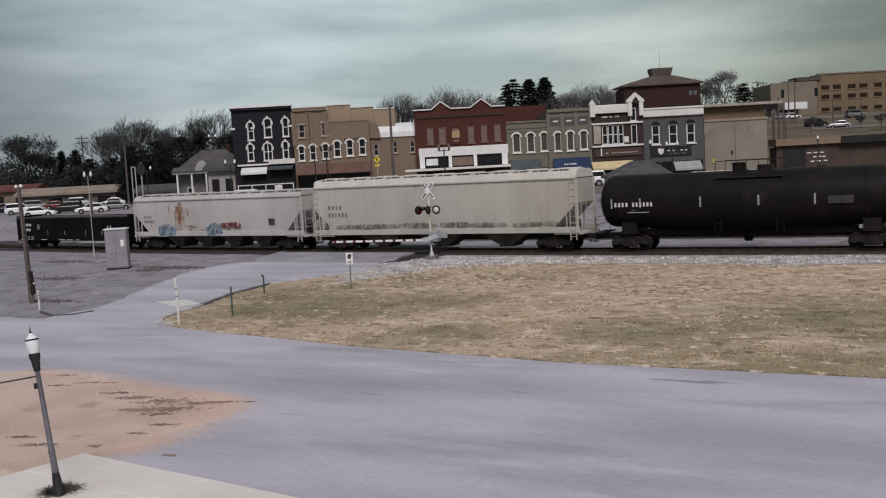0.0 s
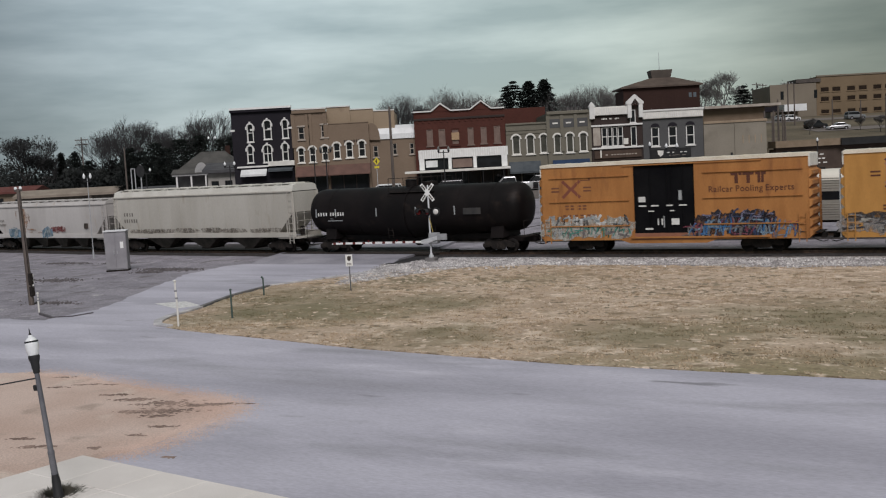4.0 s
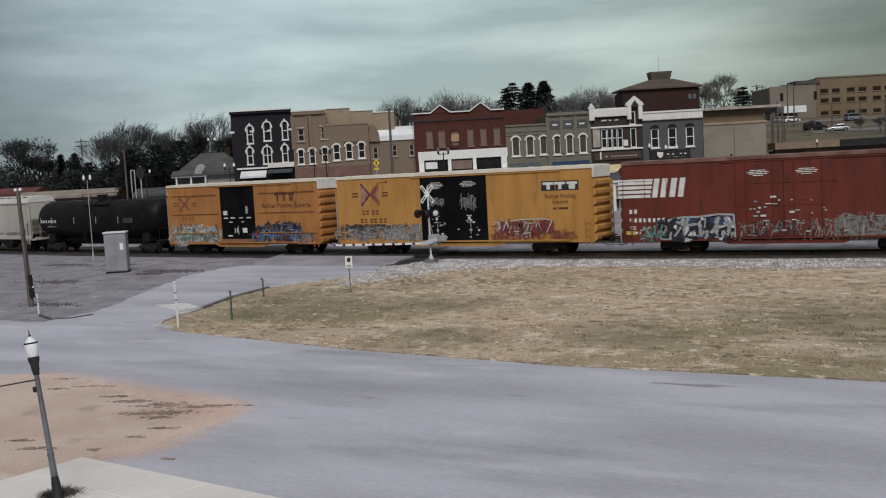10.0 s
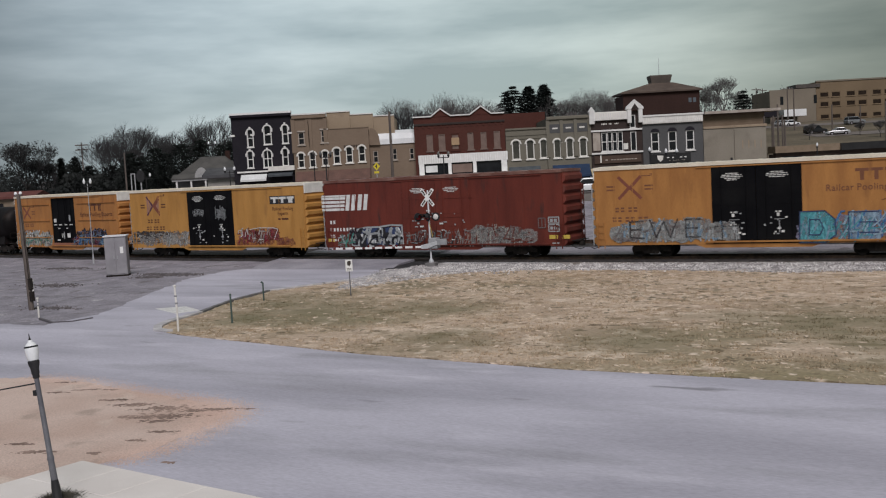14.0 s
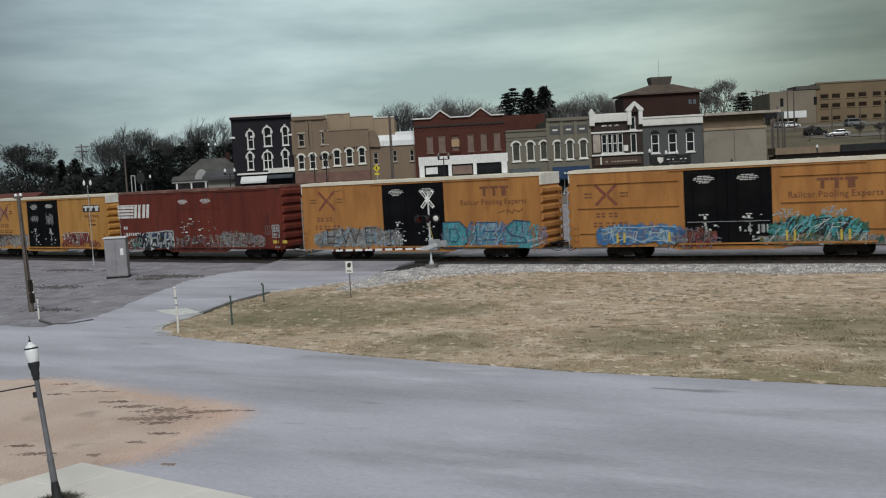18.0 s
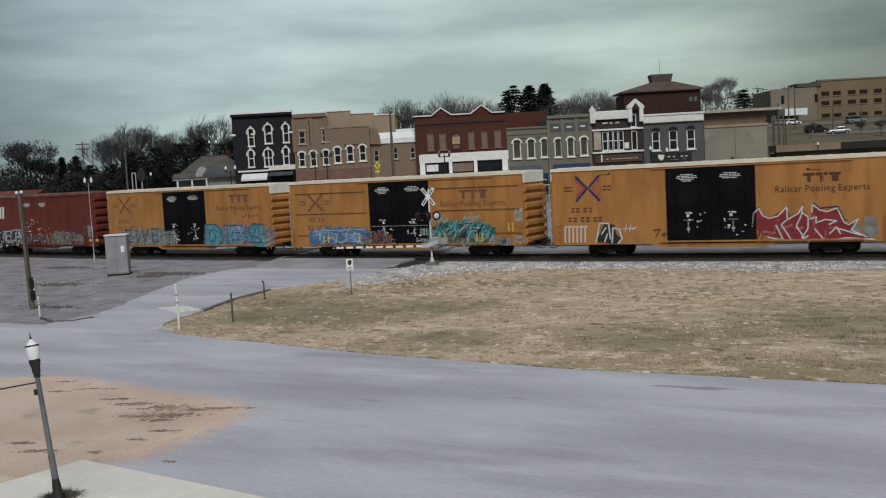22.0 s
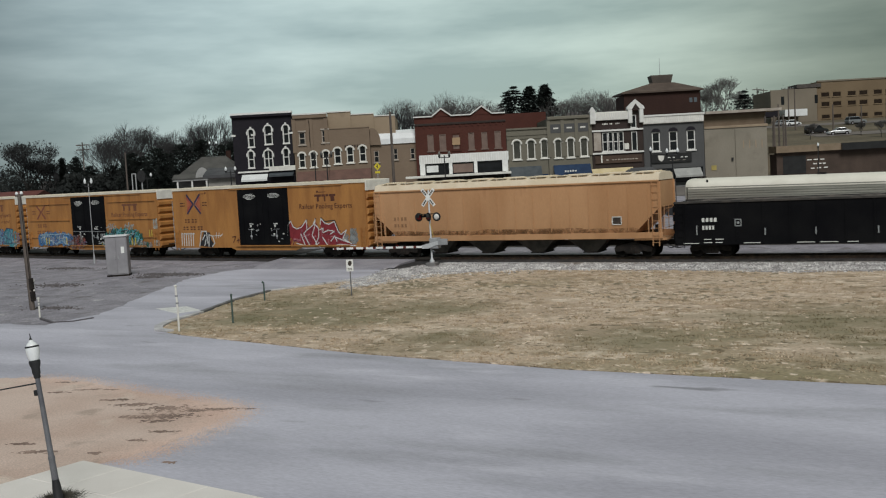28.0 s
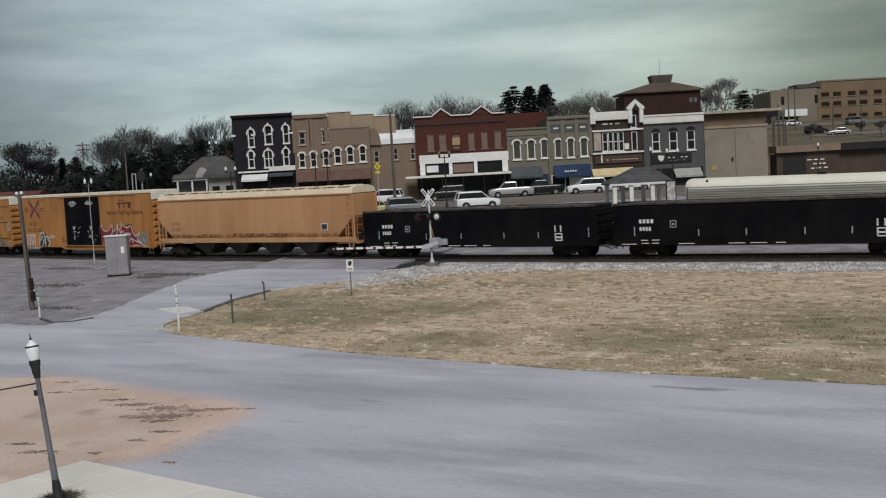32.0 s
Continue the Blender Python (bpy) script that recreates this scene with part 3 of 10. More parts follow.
def build_thatch():
    """Trampled mats of straw and dark bare thatch in the lawn."""
    rnd = random.Random(44)
    straw, thatch = ([], []), ([], [])
    for n, x0, x1, y0, y1, small in ((1100, -15, 12, -17, -5.4, 0.62), (900, -16, 17, -31, -15, 0.4), (260, -13.5, -3, -14.5, -6.5, 0.75)):
        for i in range(n):
            x, y = rnd.uniform(x0, x1), rnd.uniform(y0, y1)
            if not inside(GRASS_EDGE, x, y) or noise.noise((x * 0.22, y * 0.22, 7.0)) < rnd.uniform(-0.45, 0.3):
                continue
            verts, faces = straw if rnd.random() < 0.5 else thatch
            a, b, turn, k = rnd.uniform(0.1, 0.34) * small, rnd.uniform(0.12, 0.7) * small, rnd.gauss(0.5, 0.25), len(verts)
            z = -0.2305 + 0.0004 * (i % 8)
            for j in range(11):
                r, t = rnd.uniform(0.55, 1.25), 6.2832 * j / 11
                p, q = a * r * math.cos(t), b * r * math.sin(t)
                verts.append((x + p * math.cos(turn) - q * math.sin(turn), y + p * math.sin(turn) + q * math.cos(turn), z))
            verts.append((x, y, z + 0.02))
            faces += [(k + j, k + (j + 1) % 11, k + 11) for j in range(11)]
    for nm, (verts, faces), m, mark in (("matted_straw", straw, STRAW, "pale mats of dead straw in the lawn"), ("bare_thatch", thatch, THATCH, "dark brown bare thatch in the lawn")):
        tagged(new(nm, raw(nm, verts, faces, m)), mark, "grass", kind="stuff")


def build_kerb():
    line = [(-12.53, -29.36), (-13.48, -29.12), (-14.26, -28.32), (-14.89, -27.07), (-15.59, -24.09), (-17.08, -19.85), (-17.65, -16.02), (-15.8, -11.5), (-15.0, -9.6)]
    kerb = thing("kerb", pose(0, 0, 0), "pale concrete kerb round the lawn's corner", "kerb", kind="structure")
    for i, ((x0, y0), (x1, y1)) in enumerate(zip(line, line[1:])):
        d = Vector((x1 - x0, y1 - y0)).normalized()
        n = Vector((d.y, -d.x)) * (0.2 if i < 4 else 0.11)
        bm = B()
        prism(bm, [(x0 - n.x, y0 - n.y), (x1 - n.x - d.x * 0.015, y1 - n.y - d.y * 0.015), (x1 + n.x - d.x * 0.015, y1 + n.y - d.y * 0.015), (x0 + n.x, y0 + n.y)], -0.42, -0.15, "z")
        part("kerbstone", bm, PALEKERB if i < 4 or i > 5 else KERB, kerb, bevel=0.015)


def curve_y(x, off=0.0):
    return CURVE * x * x + off


def sweep(bm, section, x0, x1, step, off):
    """A (y, z) section drawn along the track's bend."""
    secs, x = [], x0
    while x <= x1 + 1e-6:
        secs.append([(x, curve_y(x, off) + y, z) for y, z in section])
        x += step
    loft(bm, secs)


def build_track(off, x0, x1, tie0, tie1, label):
    track = thing("railway_track", pose(0, 0, 0), label, "railway track", kind="structure")
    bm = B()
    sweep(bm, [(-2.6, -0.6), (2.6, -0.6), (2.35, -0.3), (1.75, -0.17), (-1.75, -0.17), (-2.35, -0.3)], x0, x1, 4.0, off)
    part("ballast_bed", bm, BALLAST, track, "dark stone ballast shoulder, coloured to hold shade")
    for side in (-0.755, 0.755):
        bm = B()
        sweep(bm, [(side - 0.07, -0.17), (side + 0.07, -0.17), (side + 0.07, -0.155), (side + 0.012, -0.14), (side + 0.012, -0.045), (side + 0.036, -0.03), (side + 0.034, 0.0),
                   (side - 0.034, 0.0), (side - 0.036, -0.03), (side - 0.012, -0.045), (side - 0.012, -0.14), (side - 0.07, -0.155)], x0, x1, 2.0, off)
        part("rail", bm, RAIL, track, "brown rusty steel rail with a worn head")
    bm = B()
    box(bm, -0.11, 0.11, -1.3, 1.3, -0.33, -0.155)
    me = mesh_of("tie", bm, TIE, bevel=0.012)
    x = tie0
    while x < tie1:
        t = new("tie", me)
        t.parent = track
        t.matrix_basis = pose(x, curve_y(x, off), 0, 0, 0, math.degrees(2 * CURVE * x))
        x += 0.56
    return track


def build_stones():
    rnd = random.Random(8)
    verts, faces = [], []
    for i in range(30000):
        x = rnd.uniform(-15.5, 17)
        y = curve_y(x) + (-4.6 + 3.0 * rnd.random() ** 1.2 if x > -14.5 else rnd.uniform(-3.0, -1.2))
        if -15.5 < x < -5 and rnd.random() < 0.6:
            y -= rnd.random() ** 1.5 * (4.0 - 0.36 * abs(x + 11))
        if i > 26000:
            u = 0.75 * rnd.random()
            x, y = -12.64 + -1.23 * u + rnd.gauss(0, 0.8), -4.55 - 10.03 * u + rnd.gauss(0, 0.85)
            if not inside(GRASS_EDGE, x, y):
                continue
        elif i > 20000:
            y -= abs(rnd.gauss(0, 0.85))
        if 10500 <= i <= 20000 and i % 3:
            u = 0.8 * rnd.random()
            x, y = -13.13 + -2.5 * u + rnd.gauss(0, 0.66), -4.38 - 8.45 * u + rnd.gauss(0, 0.9)
        if inside(WEDGE_EDGE, x, y):
            continue
        rel = y - curve_y(x, 1.5)
        z = -0.17 - 0.13 * smooth(1.75, 2.35, -rel) if -rel < 2.35 else -0.235 - 0.05 * smooth(2.35, 2.7, -rel)
        r, k = rnd.uniform(0.04, 0.10) * (1.9 if i % 9 == 0 else 1.0), len(verts)
        for dx, dy, dz in ((1, 0, 0), (0, 1, 0), (-1, 0, 0), (0, -1, 0), (0, 0, 1), (0, 0, -0.6)):
            verts.append((x + dx * r * rnd.uniform(0.6, 1.3) + rnd.uniform(-0.02, 0.02), y + dy * r * rnd.uniform(0.6, 1.3), z + dz * r * rnd.uniform(0.5, 1.0)))
        for j in range(4):
            faces += [(k + j, k + (j + 1) % 4, k + 4), (k + (j + 1) % 4, k + j, k + 5)]
    tagged(new("ballast_stones", raw("ballast_stones", verts, faces, STONE)), "loose pale grey ballast stones along the track", "gravel", kind="stuff")


def build_crossing_panels():
    panels = thing("crossing_panels", pose(0, 0, 0), "dark timber planks between the rails at the crossing", "crossing", kind="structure")
    for y0, y1 in ((0.88, 1.26), (1.28, 1.66), (1.68, 2.06), (-0.25, 0.62), (2.4, 3.3)):
        x = -30
        while x < -17.43:
            bm = B()
            box(bm, -1.18, 1.18, y0 - 1.5, y1 - 1.5, -0.14, -0.012)
            p = part("plank", bm, TIE, panels, bevel=0.01)
            p.matrix_basis = pose(x + 1.2, curve_y(x + 1.2, 1.5), 0, 0, 0, math.degrees(2 * CURVE * x))
            x += 2.4


build_ground()
build_road()
build_sidewalk()
build_sand()
build_sand_specks()
build_grass()
build_thatch()
build_kerb()
build_track(1.5, -104, 40, -34, 18, "single railway track on grey ballast")
build_track(13.6, -48, 60, -14, 8, "siding track behind the main line")


def build_gravel_spill():
    """Ballast that has spilled down from the track over the lawn's edge."""
    pale = [(-13.4, -14.9), (-14.2, -14.0), (-15.0, -10.9), (-15.78, -7.95), (-17.06, -3.73), (-17.57, -0.48), (-17.1, 2.6), (-13.6, 4.06), (-8.78, 3.44), (-4.65, -2.38), (-7.42, -4.95), (-9.57, -6.23), (-10.82, -8.35), (-11.6, -10.6), (-12.5, -12.4), (-12.6, -14.2)]
    brown = [(-8.78, 3.44), (13.74, 3.05), (14.59, -5.12), (9.96, -6), (5.13, -5.04), (0.8, -5.12), (-4.65, -2.38)]
    rnd = random.Random(12)
    for nm, poly, m, mark, z in (("gravel_spill", pale, GRAVEL, "pale loose gravel spilled over the lawn's edge", -0.226), ("ballast_apron", brown, APRON, "brown-grey ballast sloping down to the lawn", -0.230)):
        bm = B()
        prism(bm, ragged(poly, 0.35, 0.16, 14), -0.42, z, "z")
        solid(nm, bm, m, mark, "gravel", kind="structure")
    verts, faces = [], []
    n = 0
    while n < 9000:
        x, y = rnd.uniform(-20, 19), rnd.uniform(-16, -1)
        poly = pale if x < -4 else brown
        if inside(WEDGE_EDGE, x, y) or not inside(poly, x + rnd.gauss(0, 0.25), y + rnd.gauss(0, 0.25)):
            continue
        n += 1
        r, k = rnd.uniform(0.02, 0.075), len(verts)
        for dx, dy, dz in ((1, 0, 0), (0, 1, 0), (-1, 0, 0), (0, -1, 0), (0, 0, 1), (0, 0, -0.6)):
            verts.append((x + dx * r * rnd.uniform(0.6, 1.3), y + dy * r * rnd.uniform(0.6, 1.3), -0.222 + dz * r * rnd.uniform(0.5, 1.0)))
        for j in range(4):
            faces += [(k + j, k + (j + 1) % 4, k + 4), (k + (j + 1) % 4, k + j, k + 5)]
    tagged(new("spilled_stones", raw("spilled_stones", verts, faces, STONE)), "loose pale stones scattered beside the ballast", "gravel", kind="stuff")


build_gravel_spill()
build_stones()
build_crossing_panels()


# a dark sheet added to stand for the shade beneath the passing cars
def build_shade_bed():
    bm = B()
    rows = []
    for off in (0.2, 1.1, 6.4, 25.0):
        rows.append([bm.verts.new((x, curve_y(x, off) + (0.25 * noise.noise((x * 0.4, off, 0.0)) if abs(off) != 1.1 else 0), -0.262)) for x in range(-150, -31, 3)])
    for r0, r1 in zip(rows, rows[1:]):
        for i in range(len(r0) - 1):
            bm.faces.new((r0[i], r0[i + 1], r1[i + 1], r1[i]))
    solid("shade_bed", bm, surface("dark_train_shade", (0.024, 0.021, 0.022), (0.06, 0.052, 0.053), 0.8, 0.95, 0.7, 8.0, grain=0.35, dist=0.04), "dark sheet standing for the shade under the train", "gravel", kind="structure")


build_shade_bed()


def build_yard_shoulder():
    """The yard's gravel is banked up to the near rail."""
    # dark strip by the rail: dark ballast with the train's shadow painted in
    gravel, cinders = DIRT, bpy.data.objects["shade_bed"].data.materials[0]
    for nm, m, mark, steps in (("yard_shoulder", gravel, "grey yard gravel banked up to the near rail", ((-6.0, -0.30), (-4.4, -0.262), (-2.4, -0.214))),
                               ("shadow_shoulder", cinders, "dark ballast and painted train shadow beside the near rail", ((-2.4, -0.214), (-1.3, -0.19), (-0.85, -0.125), (-0.84, -0.3)))):
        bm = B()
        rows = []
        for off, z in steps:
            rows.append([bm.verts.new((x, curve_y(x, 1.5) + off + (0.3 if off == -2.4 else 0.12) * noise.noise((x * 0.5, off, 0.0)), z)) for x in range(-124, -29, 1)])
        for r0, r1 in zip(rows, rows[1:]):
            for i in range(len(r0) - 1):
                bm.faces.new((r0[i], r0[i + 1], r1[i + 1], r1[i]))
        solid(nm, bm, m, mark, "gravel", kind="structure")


build_yard_shoulder()


def build_debris():
    """Clods, cinders and dark broken patches on the gravel yard."""
    rnd = random.Random(31)
    verts, faces = [], []
    for x0, y0, n, sx, sy in ((-33.57, -7.87, 700, 2.5, 0.75), (-33.96, -9.62, 300, 1.1, 0.45), (-49.03, -3.92, 260, 2.8, 0.75), (-37.9, -14.38, 240, 2.3, 1), (-42.74, -3.88, 160, 1.4, 0.6), (-26.98, -23.7, 120, 1.8, 0.6)):
        for i in range(n):
            x, y = x0 + rnd.gauss(0, sx * 0.5), y0 + rnd.gauss(0, sy * 0.5)
            if inside(GRASS_EDGE, x, y):
                continue
            r, a, k = rnd.uniform(0.03, 0.11), rnd.uniform(0, 6.28), len(verts)
            for j in range(5):
                verts.append((x + r * rnd.uniform(0.7, 1.5) * math.cos(a + j * 1.257), y + r * rnd.uniform(0.5, 1.1) * math.sin(a + j * 1.257), -0.30))
            verts.append((x, y, -0.245 + r * 0.25))
            faces += [(k + j, k + (j + 1) % 5, k + 5) for j in range(5)]
    tagged(new("yard_debris", raw("yard_debris", verts, faces, surface("dark_cinders", (0.07, 0.062, 0.065), (0.14, 0.125, 0.13), 3, 0.95, 0.4, 14))), "dark cinders and broken asphalt on the gravel", "debris", kind="stuff")
    line = [(-23.66, -27.29), (-21.56, -28.21), (-20.7, -27.71), (-20.55, -26.59)]
    bm = B()
    for (x0, y0), (x1, y1) in zip(line, line[1:]):
        d = Vector((x1 - x0, y1 - y0)).normalized()
        n = Vector((-d.y, d.x)) * 0.07
        prism(bm, [(x0 - n.x, y0 - n.y), (x1 - n.x, y1 - n.y), (x1 + n.x, y1 + n.y), (x0 + n.x, y0 + n.y)], -0.34, -0.2, "z")
    bmesh.ops.remove_doubles(bm, verts=bm.verts, dist=0.09)
    solid("asphalt_lip", bm, surface("dark_broken_asphalt", (0.10, 0.09, 0.10), (0.15, 0.14, 0.15), 2, 0.9), "dark broken lip at the asphalt's edge", "road edge", kind="structure")


build_debris()


# ---- things in the foreground ----
def lamp_post():
    post = thing("lamp_post", pose(3.08, -48.55, -0.13, 0, -7.5, 0), "black fluted lamp post with a white acorn globe", "street lamp")
    bm = B()
    lathe(bm, [(0.12, 0), (0.12, 0.05), (0.1, 0.10), (0.092, 0.34), (0.082, 0.42), (0.072, 0.5)], 16)
    part("base", bm, BLACKMETAL, post, "flared cast base", True)
    bm = B()
    lathe(bm, [(0.072, 0.48), (0.066, 0.9), (0.072, 0.93), (0.072, 0.98), (0.06, 1.02), (0.05, 2.68)], 12)
    part("pole", bm, surface("grey_painted_pole", (0.10, 0.10, 0.115), (0.15, 0.15, 0.165), 3, 0.5), post, "tapered dark grey pole", True)
    bm = B()
    lathe(bm, [(0.052, 2.66), (0.07, 2.68), (0.07, 2.74), (0.082, 2.77), (0.088, 2.88), (0.112, 2.96), (0.118, 3.0), (0.118, 3.03), (0.1, 3.05)], 16)
    part("collar", bm, BLACKMETAL, post, "black flared lamp collar", True)
    bm = B()
    lathe(bm, [(0.098, 3.04), (0.115, 3.09), (0.132, 3.18), (0.139, 3.27), (0.136, 3.32), (0.118, 3.345)], 20)
    globe = part("globe", bm, GLOBE, post, "white acorn globe", True)
    bm = B()
    lathe(bm, [(0.126, 3.34), (0.122, 3.36), (0.088, 3.41), (0.052, 3.435), (0.05, 3.455), (0.03, 3.475)], 16)
    part("cap", bm, GLOBE, globe, "pale domed cap", True)
    bm = B()
    lathe(bm, [(0.022, 3.46), (0.03, 3.49), (0.014, 3.52), (0.008, 3.6), (0.002, 3.62)], 8)
    part("finial", bm, BLACKMETAL, globe, "black finial", True)
    bm = B()
    lathe(bm, [(0.134, 3.318), (0.142, 3.325), (0.142, 3.345), (0.128, 3.355)], 20)
    part("band", bm, BLACKMETAL, globe, "dark band")
    bm = B()
    tube(bm, (0, 0, 2.56), (-1.6, -0.62, 2.52), 0.016, 0.013, 8)
    part("banner_rod", bm, BLACKMETAL, post, "thin horizontal banner rod")
    bm = B()
    box(bm, -0.13, -0.02, -0.06, 0.06, 2.30, 2.42)
    part("bracket", bm, BLACKMETAL, post, bevel=0.01)
    # weeds kept dark so their colour also stands for the foot's shadow
    rnd = random.Random(3)
    verts, faces = [], []
    for i in range(2600):
        a, r = rnd.uniform(0, 6.28), abs(rnd.gauss(0.12, 0.15))
        x, y, h, k = r * math.cos(a), r * math.sin(a), rnd.uniform(0.02, 0.10) * (1.4 - r), len(verts)
        verts += [(x - 0.012, y, 0), (x + 0.012, y, 0), (x * 1.3 + rnd.gauss(0, 0.03), y * 1.3 + rnd.gauss(0, 0.03), h)]
        faces.append((k, k + 1, k + 2))
    weeds = tagged(new("weeds", raw("weeds", verts, faces, surface("dark_weeds", (0.05, 0.05, 0.04), (0.10, 0.09, 0.07), 5, 0.9))), "dark dead weeds that also stand for shadow round the lamp's foot", "weeds", kind="stuff")
    weeds.matrix_basis = pose(2.86, -48.4, -0.125)


def utility_pole():
    p = thing("utility_pole", pose(-27.84, -24.47, -0.3, 0, -2.5, 0), "slim weathered timber pole with two insulators", "pole")
    bm = B()
    tube(bm, (0, 0, 0), (0, 0, 6.55), 0.16, 0.11, 10)
    part("shaft", bm, WOODPOLE, p, smooth=True)
    bm = B()
    box(bm, -0.3, 0.3, -0.05, 0.05, 6.42, 6.52)
    part("crossarm", bm, WOODPOLE, p, bevel=0.01)
    for x in (-0.2, 0.2):
        bm = B()
        lathe(bm, [(0.05, 6.52), (0.09, 6.56), (0.09, 6.64), (0.04, 6.70)], 10, (x, 0, 0))
        part("insulator", bm, GLOBE, p, "white insulator", True)
    for z0, z1, w in ((0.5, 1.05, 0.12), (1.15, 1.8, 0.10)):
        bm = B()
        box(bm, 0.08, 0.08 + w * 1.6, -0.12, 0.12, z0, z1)
        part("meter_box", bm, DARKSTEEL, p, "dark metal box", bevel=0.02)
    bm = B()
    tube(bm, (0.13, -0.05, 1.8), (0.10, -0.04, 5.6), 0.02, 0.02, 6)
    part("conduit", bm, DARKSTEEL, p)


def signal_cabinet():
    c = thing("signal_cabinet", pose(-37.89, -8.65, -0.3, 0, 0, 36), "grey steel trackside equipment cabinet on gravel", "cabinet")
    bm = B()
    box(bm, -0.78, 0.78, -0.52, 0.52, 0.12, 2.95)
    part("body", bm, CABINET, c, bevel=0.02)
    bm = B()
    box(bm, -0.84, 0.84, -0.60, 0.60, 2.95, 3.06)
    part("roof", bm, surface("pale_cabinet_roof", (0.62, 0.62, 0.64), (0.7, 0.7, 0.72), 2, 0.6), c, "pale overhanging roof", bevel=0.02)
    bm = B()
    box(bm, -0.8, 0.8, -0.54, 0.54, 0.0, 0.12)
    part("plinth", bm, DARKSTEEL, c)
    for x0, x1 in ((-0.74, -0.02), (0.02, 0.74)):
        bm = B()
        box(bm, x0, x1, -0.55, -0.515, 0.2, 2.86)
        d = part("door", bm, CABINET, c, bevel=0.008)
        bm = B()
        s = 1 if x0 < -0.4 else -1
        xm = x1 - 0.10 if s > 0 else x0 + 0.10
        box(bm, xm - 0.02, xm + 0.02, -0.60, -0.55, 1.3, 1.55)
        part("handle", bm, GALV, d, bevel=0.006)
    bm = B()
    box(bm, 0.34, 0.58, -0.562, -0.548, 1.72, 2.2)
    part("notice", bm, WHITE, c, "small white notice plate")


def marker_post(x, y, h, bend, label):
    p = thing("marker_post", pose(x, y, -0.27), label, "post", "marker posts")
    bm = B()
    n = 8
    secs = []
    for i in range(n + 1):
        k = i / n
        ox = bend * math.sin(k * 5.0) * k
        secs.append([(ox + 0.055 * math.cos(6.2832 * j / 8), 0.035 * math.sin(6.2832 * j / 8), h * k) for j in range(8)])
    loft(bm, secs)
    part("post", bm, OLDWHITE, p, smooth=True)
    for z in (0.62, 0.78):
        bm = B()
        box(bm, bend * math.sin(z * 5) * z - 0.062, bend * math.sin(z * 5) * z + 0.062, -0.042, 0.042, h * z, h * z + 0.08)
        part("band", bm, surface("grey_band", (0.3, 0.3, 0.31)), p, "grey reflective band", bevel=0.01)
    bm = B()
    lathe(bm, [(0.06, h), (0.075, h + 0.03), (0.05, h + 0.08)], 8, (bend * math.sin(5.0), 0, 0))
    part("cap", bm, OLDWHITE, p, smooth=True)


def green_post(x, y, h, top):
    p = thing("bollard_post", pose(x, y, -0.27), "slim dark green metal post standing in the lawn", "post", "green posts")
    bm = B()
    tube(bm, (0, 0, 0), (0, 0, h), 0.045, 0.042, 10)
    part("shaft", bm, GREENPOST, p, smooth=True)
    bm = B()
    if top:
        tube(bm, (0, 0, h - 0.02), (-0.10, 0, h + 0.05), 0.05, 0.06, 10)
    else:
        lathe(bm, [(0.055, h - 0.03), (0.055, h + 0.02), (0.03, h + 0.05)], 10)
    part("cap", bm, GREENPOST, p, smooth=True)


def small_sign():
    s = thing("road_sign", pose(-10.92, -17.34, -0.27, 0, 0, 28), "small white rectangular sign on a grey steel post", "sign")
    bm = B()
    box(bm, -0.03, 0.03, -0.02, 0.02, 0, 2.0)
    part("post", bm, surface("weathered_steel_post", (0.12, 0.12, 0.125), (0.17, 0.17, 0.175), 3.0, 0.6, 0.1, 40.0, metal=0.3), s, bevel=0.006)
    bm = B()
    box(bm, -0.19, 0.19, -0.035, -0.022, 1.38, 2.02)
    board = part("board", bm, WHITE, s, "white sign board", bevel=0.005)
    bm = B()
    prism(bm, [(-0.10, 1.74), (0.02, 1.66), (0.11, 1.78), (0.11, 1.93), (0.0, 1.96), (-0.09, 1.9)], -0.041, -0.036)
    part("symbol", bm, BLACKMARK, board, "black symbol")
    for z in (1.52, 1.45):
        bm = B()
        box(bm, -0.12, 0.12, -0.040, -0.036, z, z + 0.03)
        part("text_bar", bm, BLACKMARK, board)


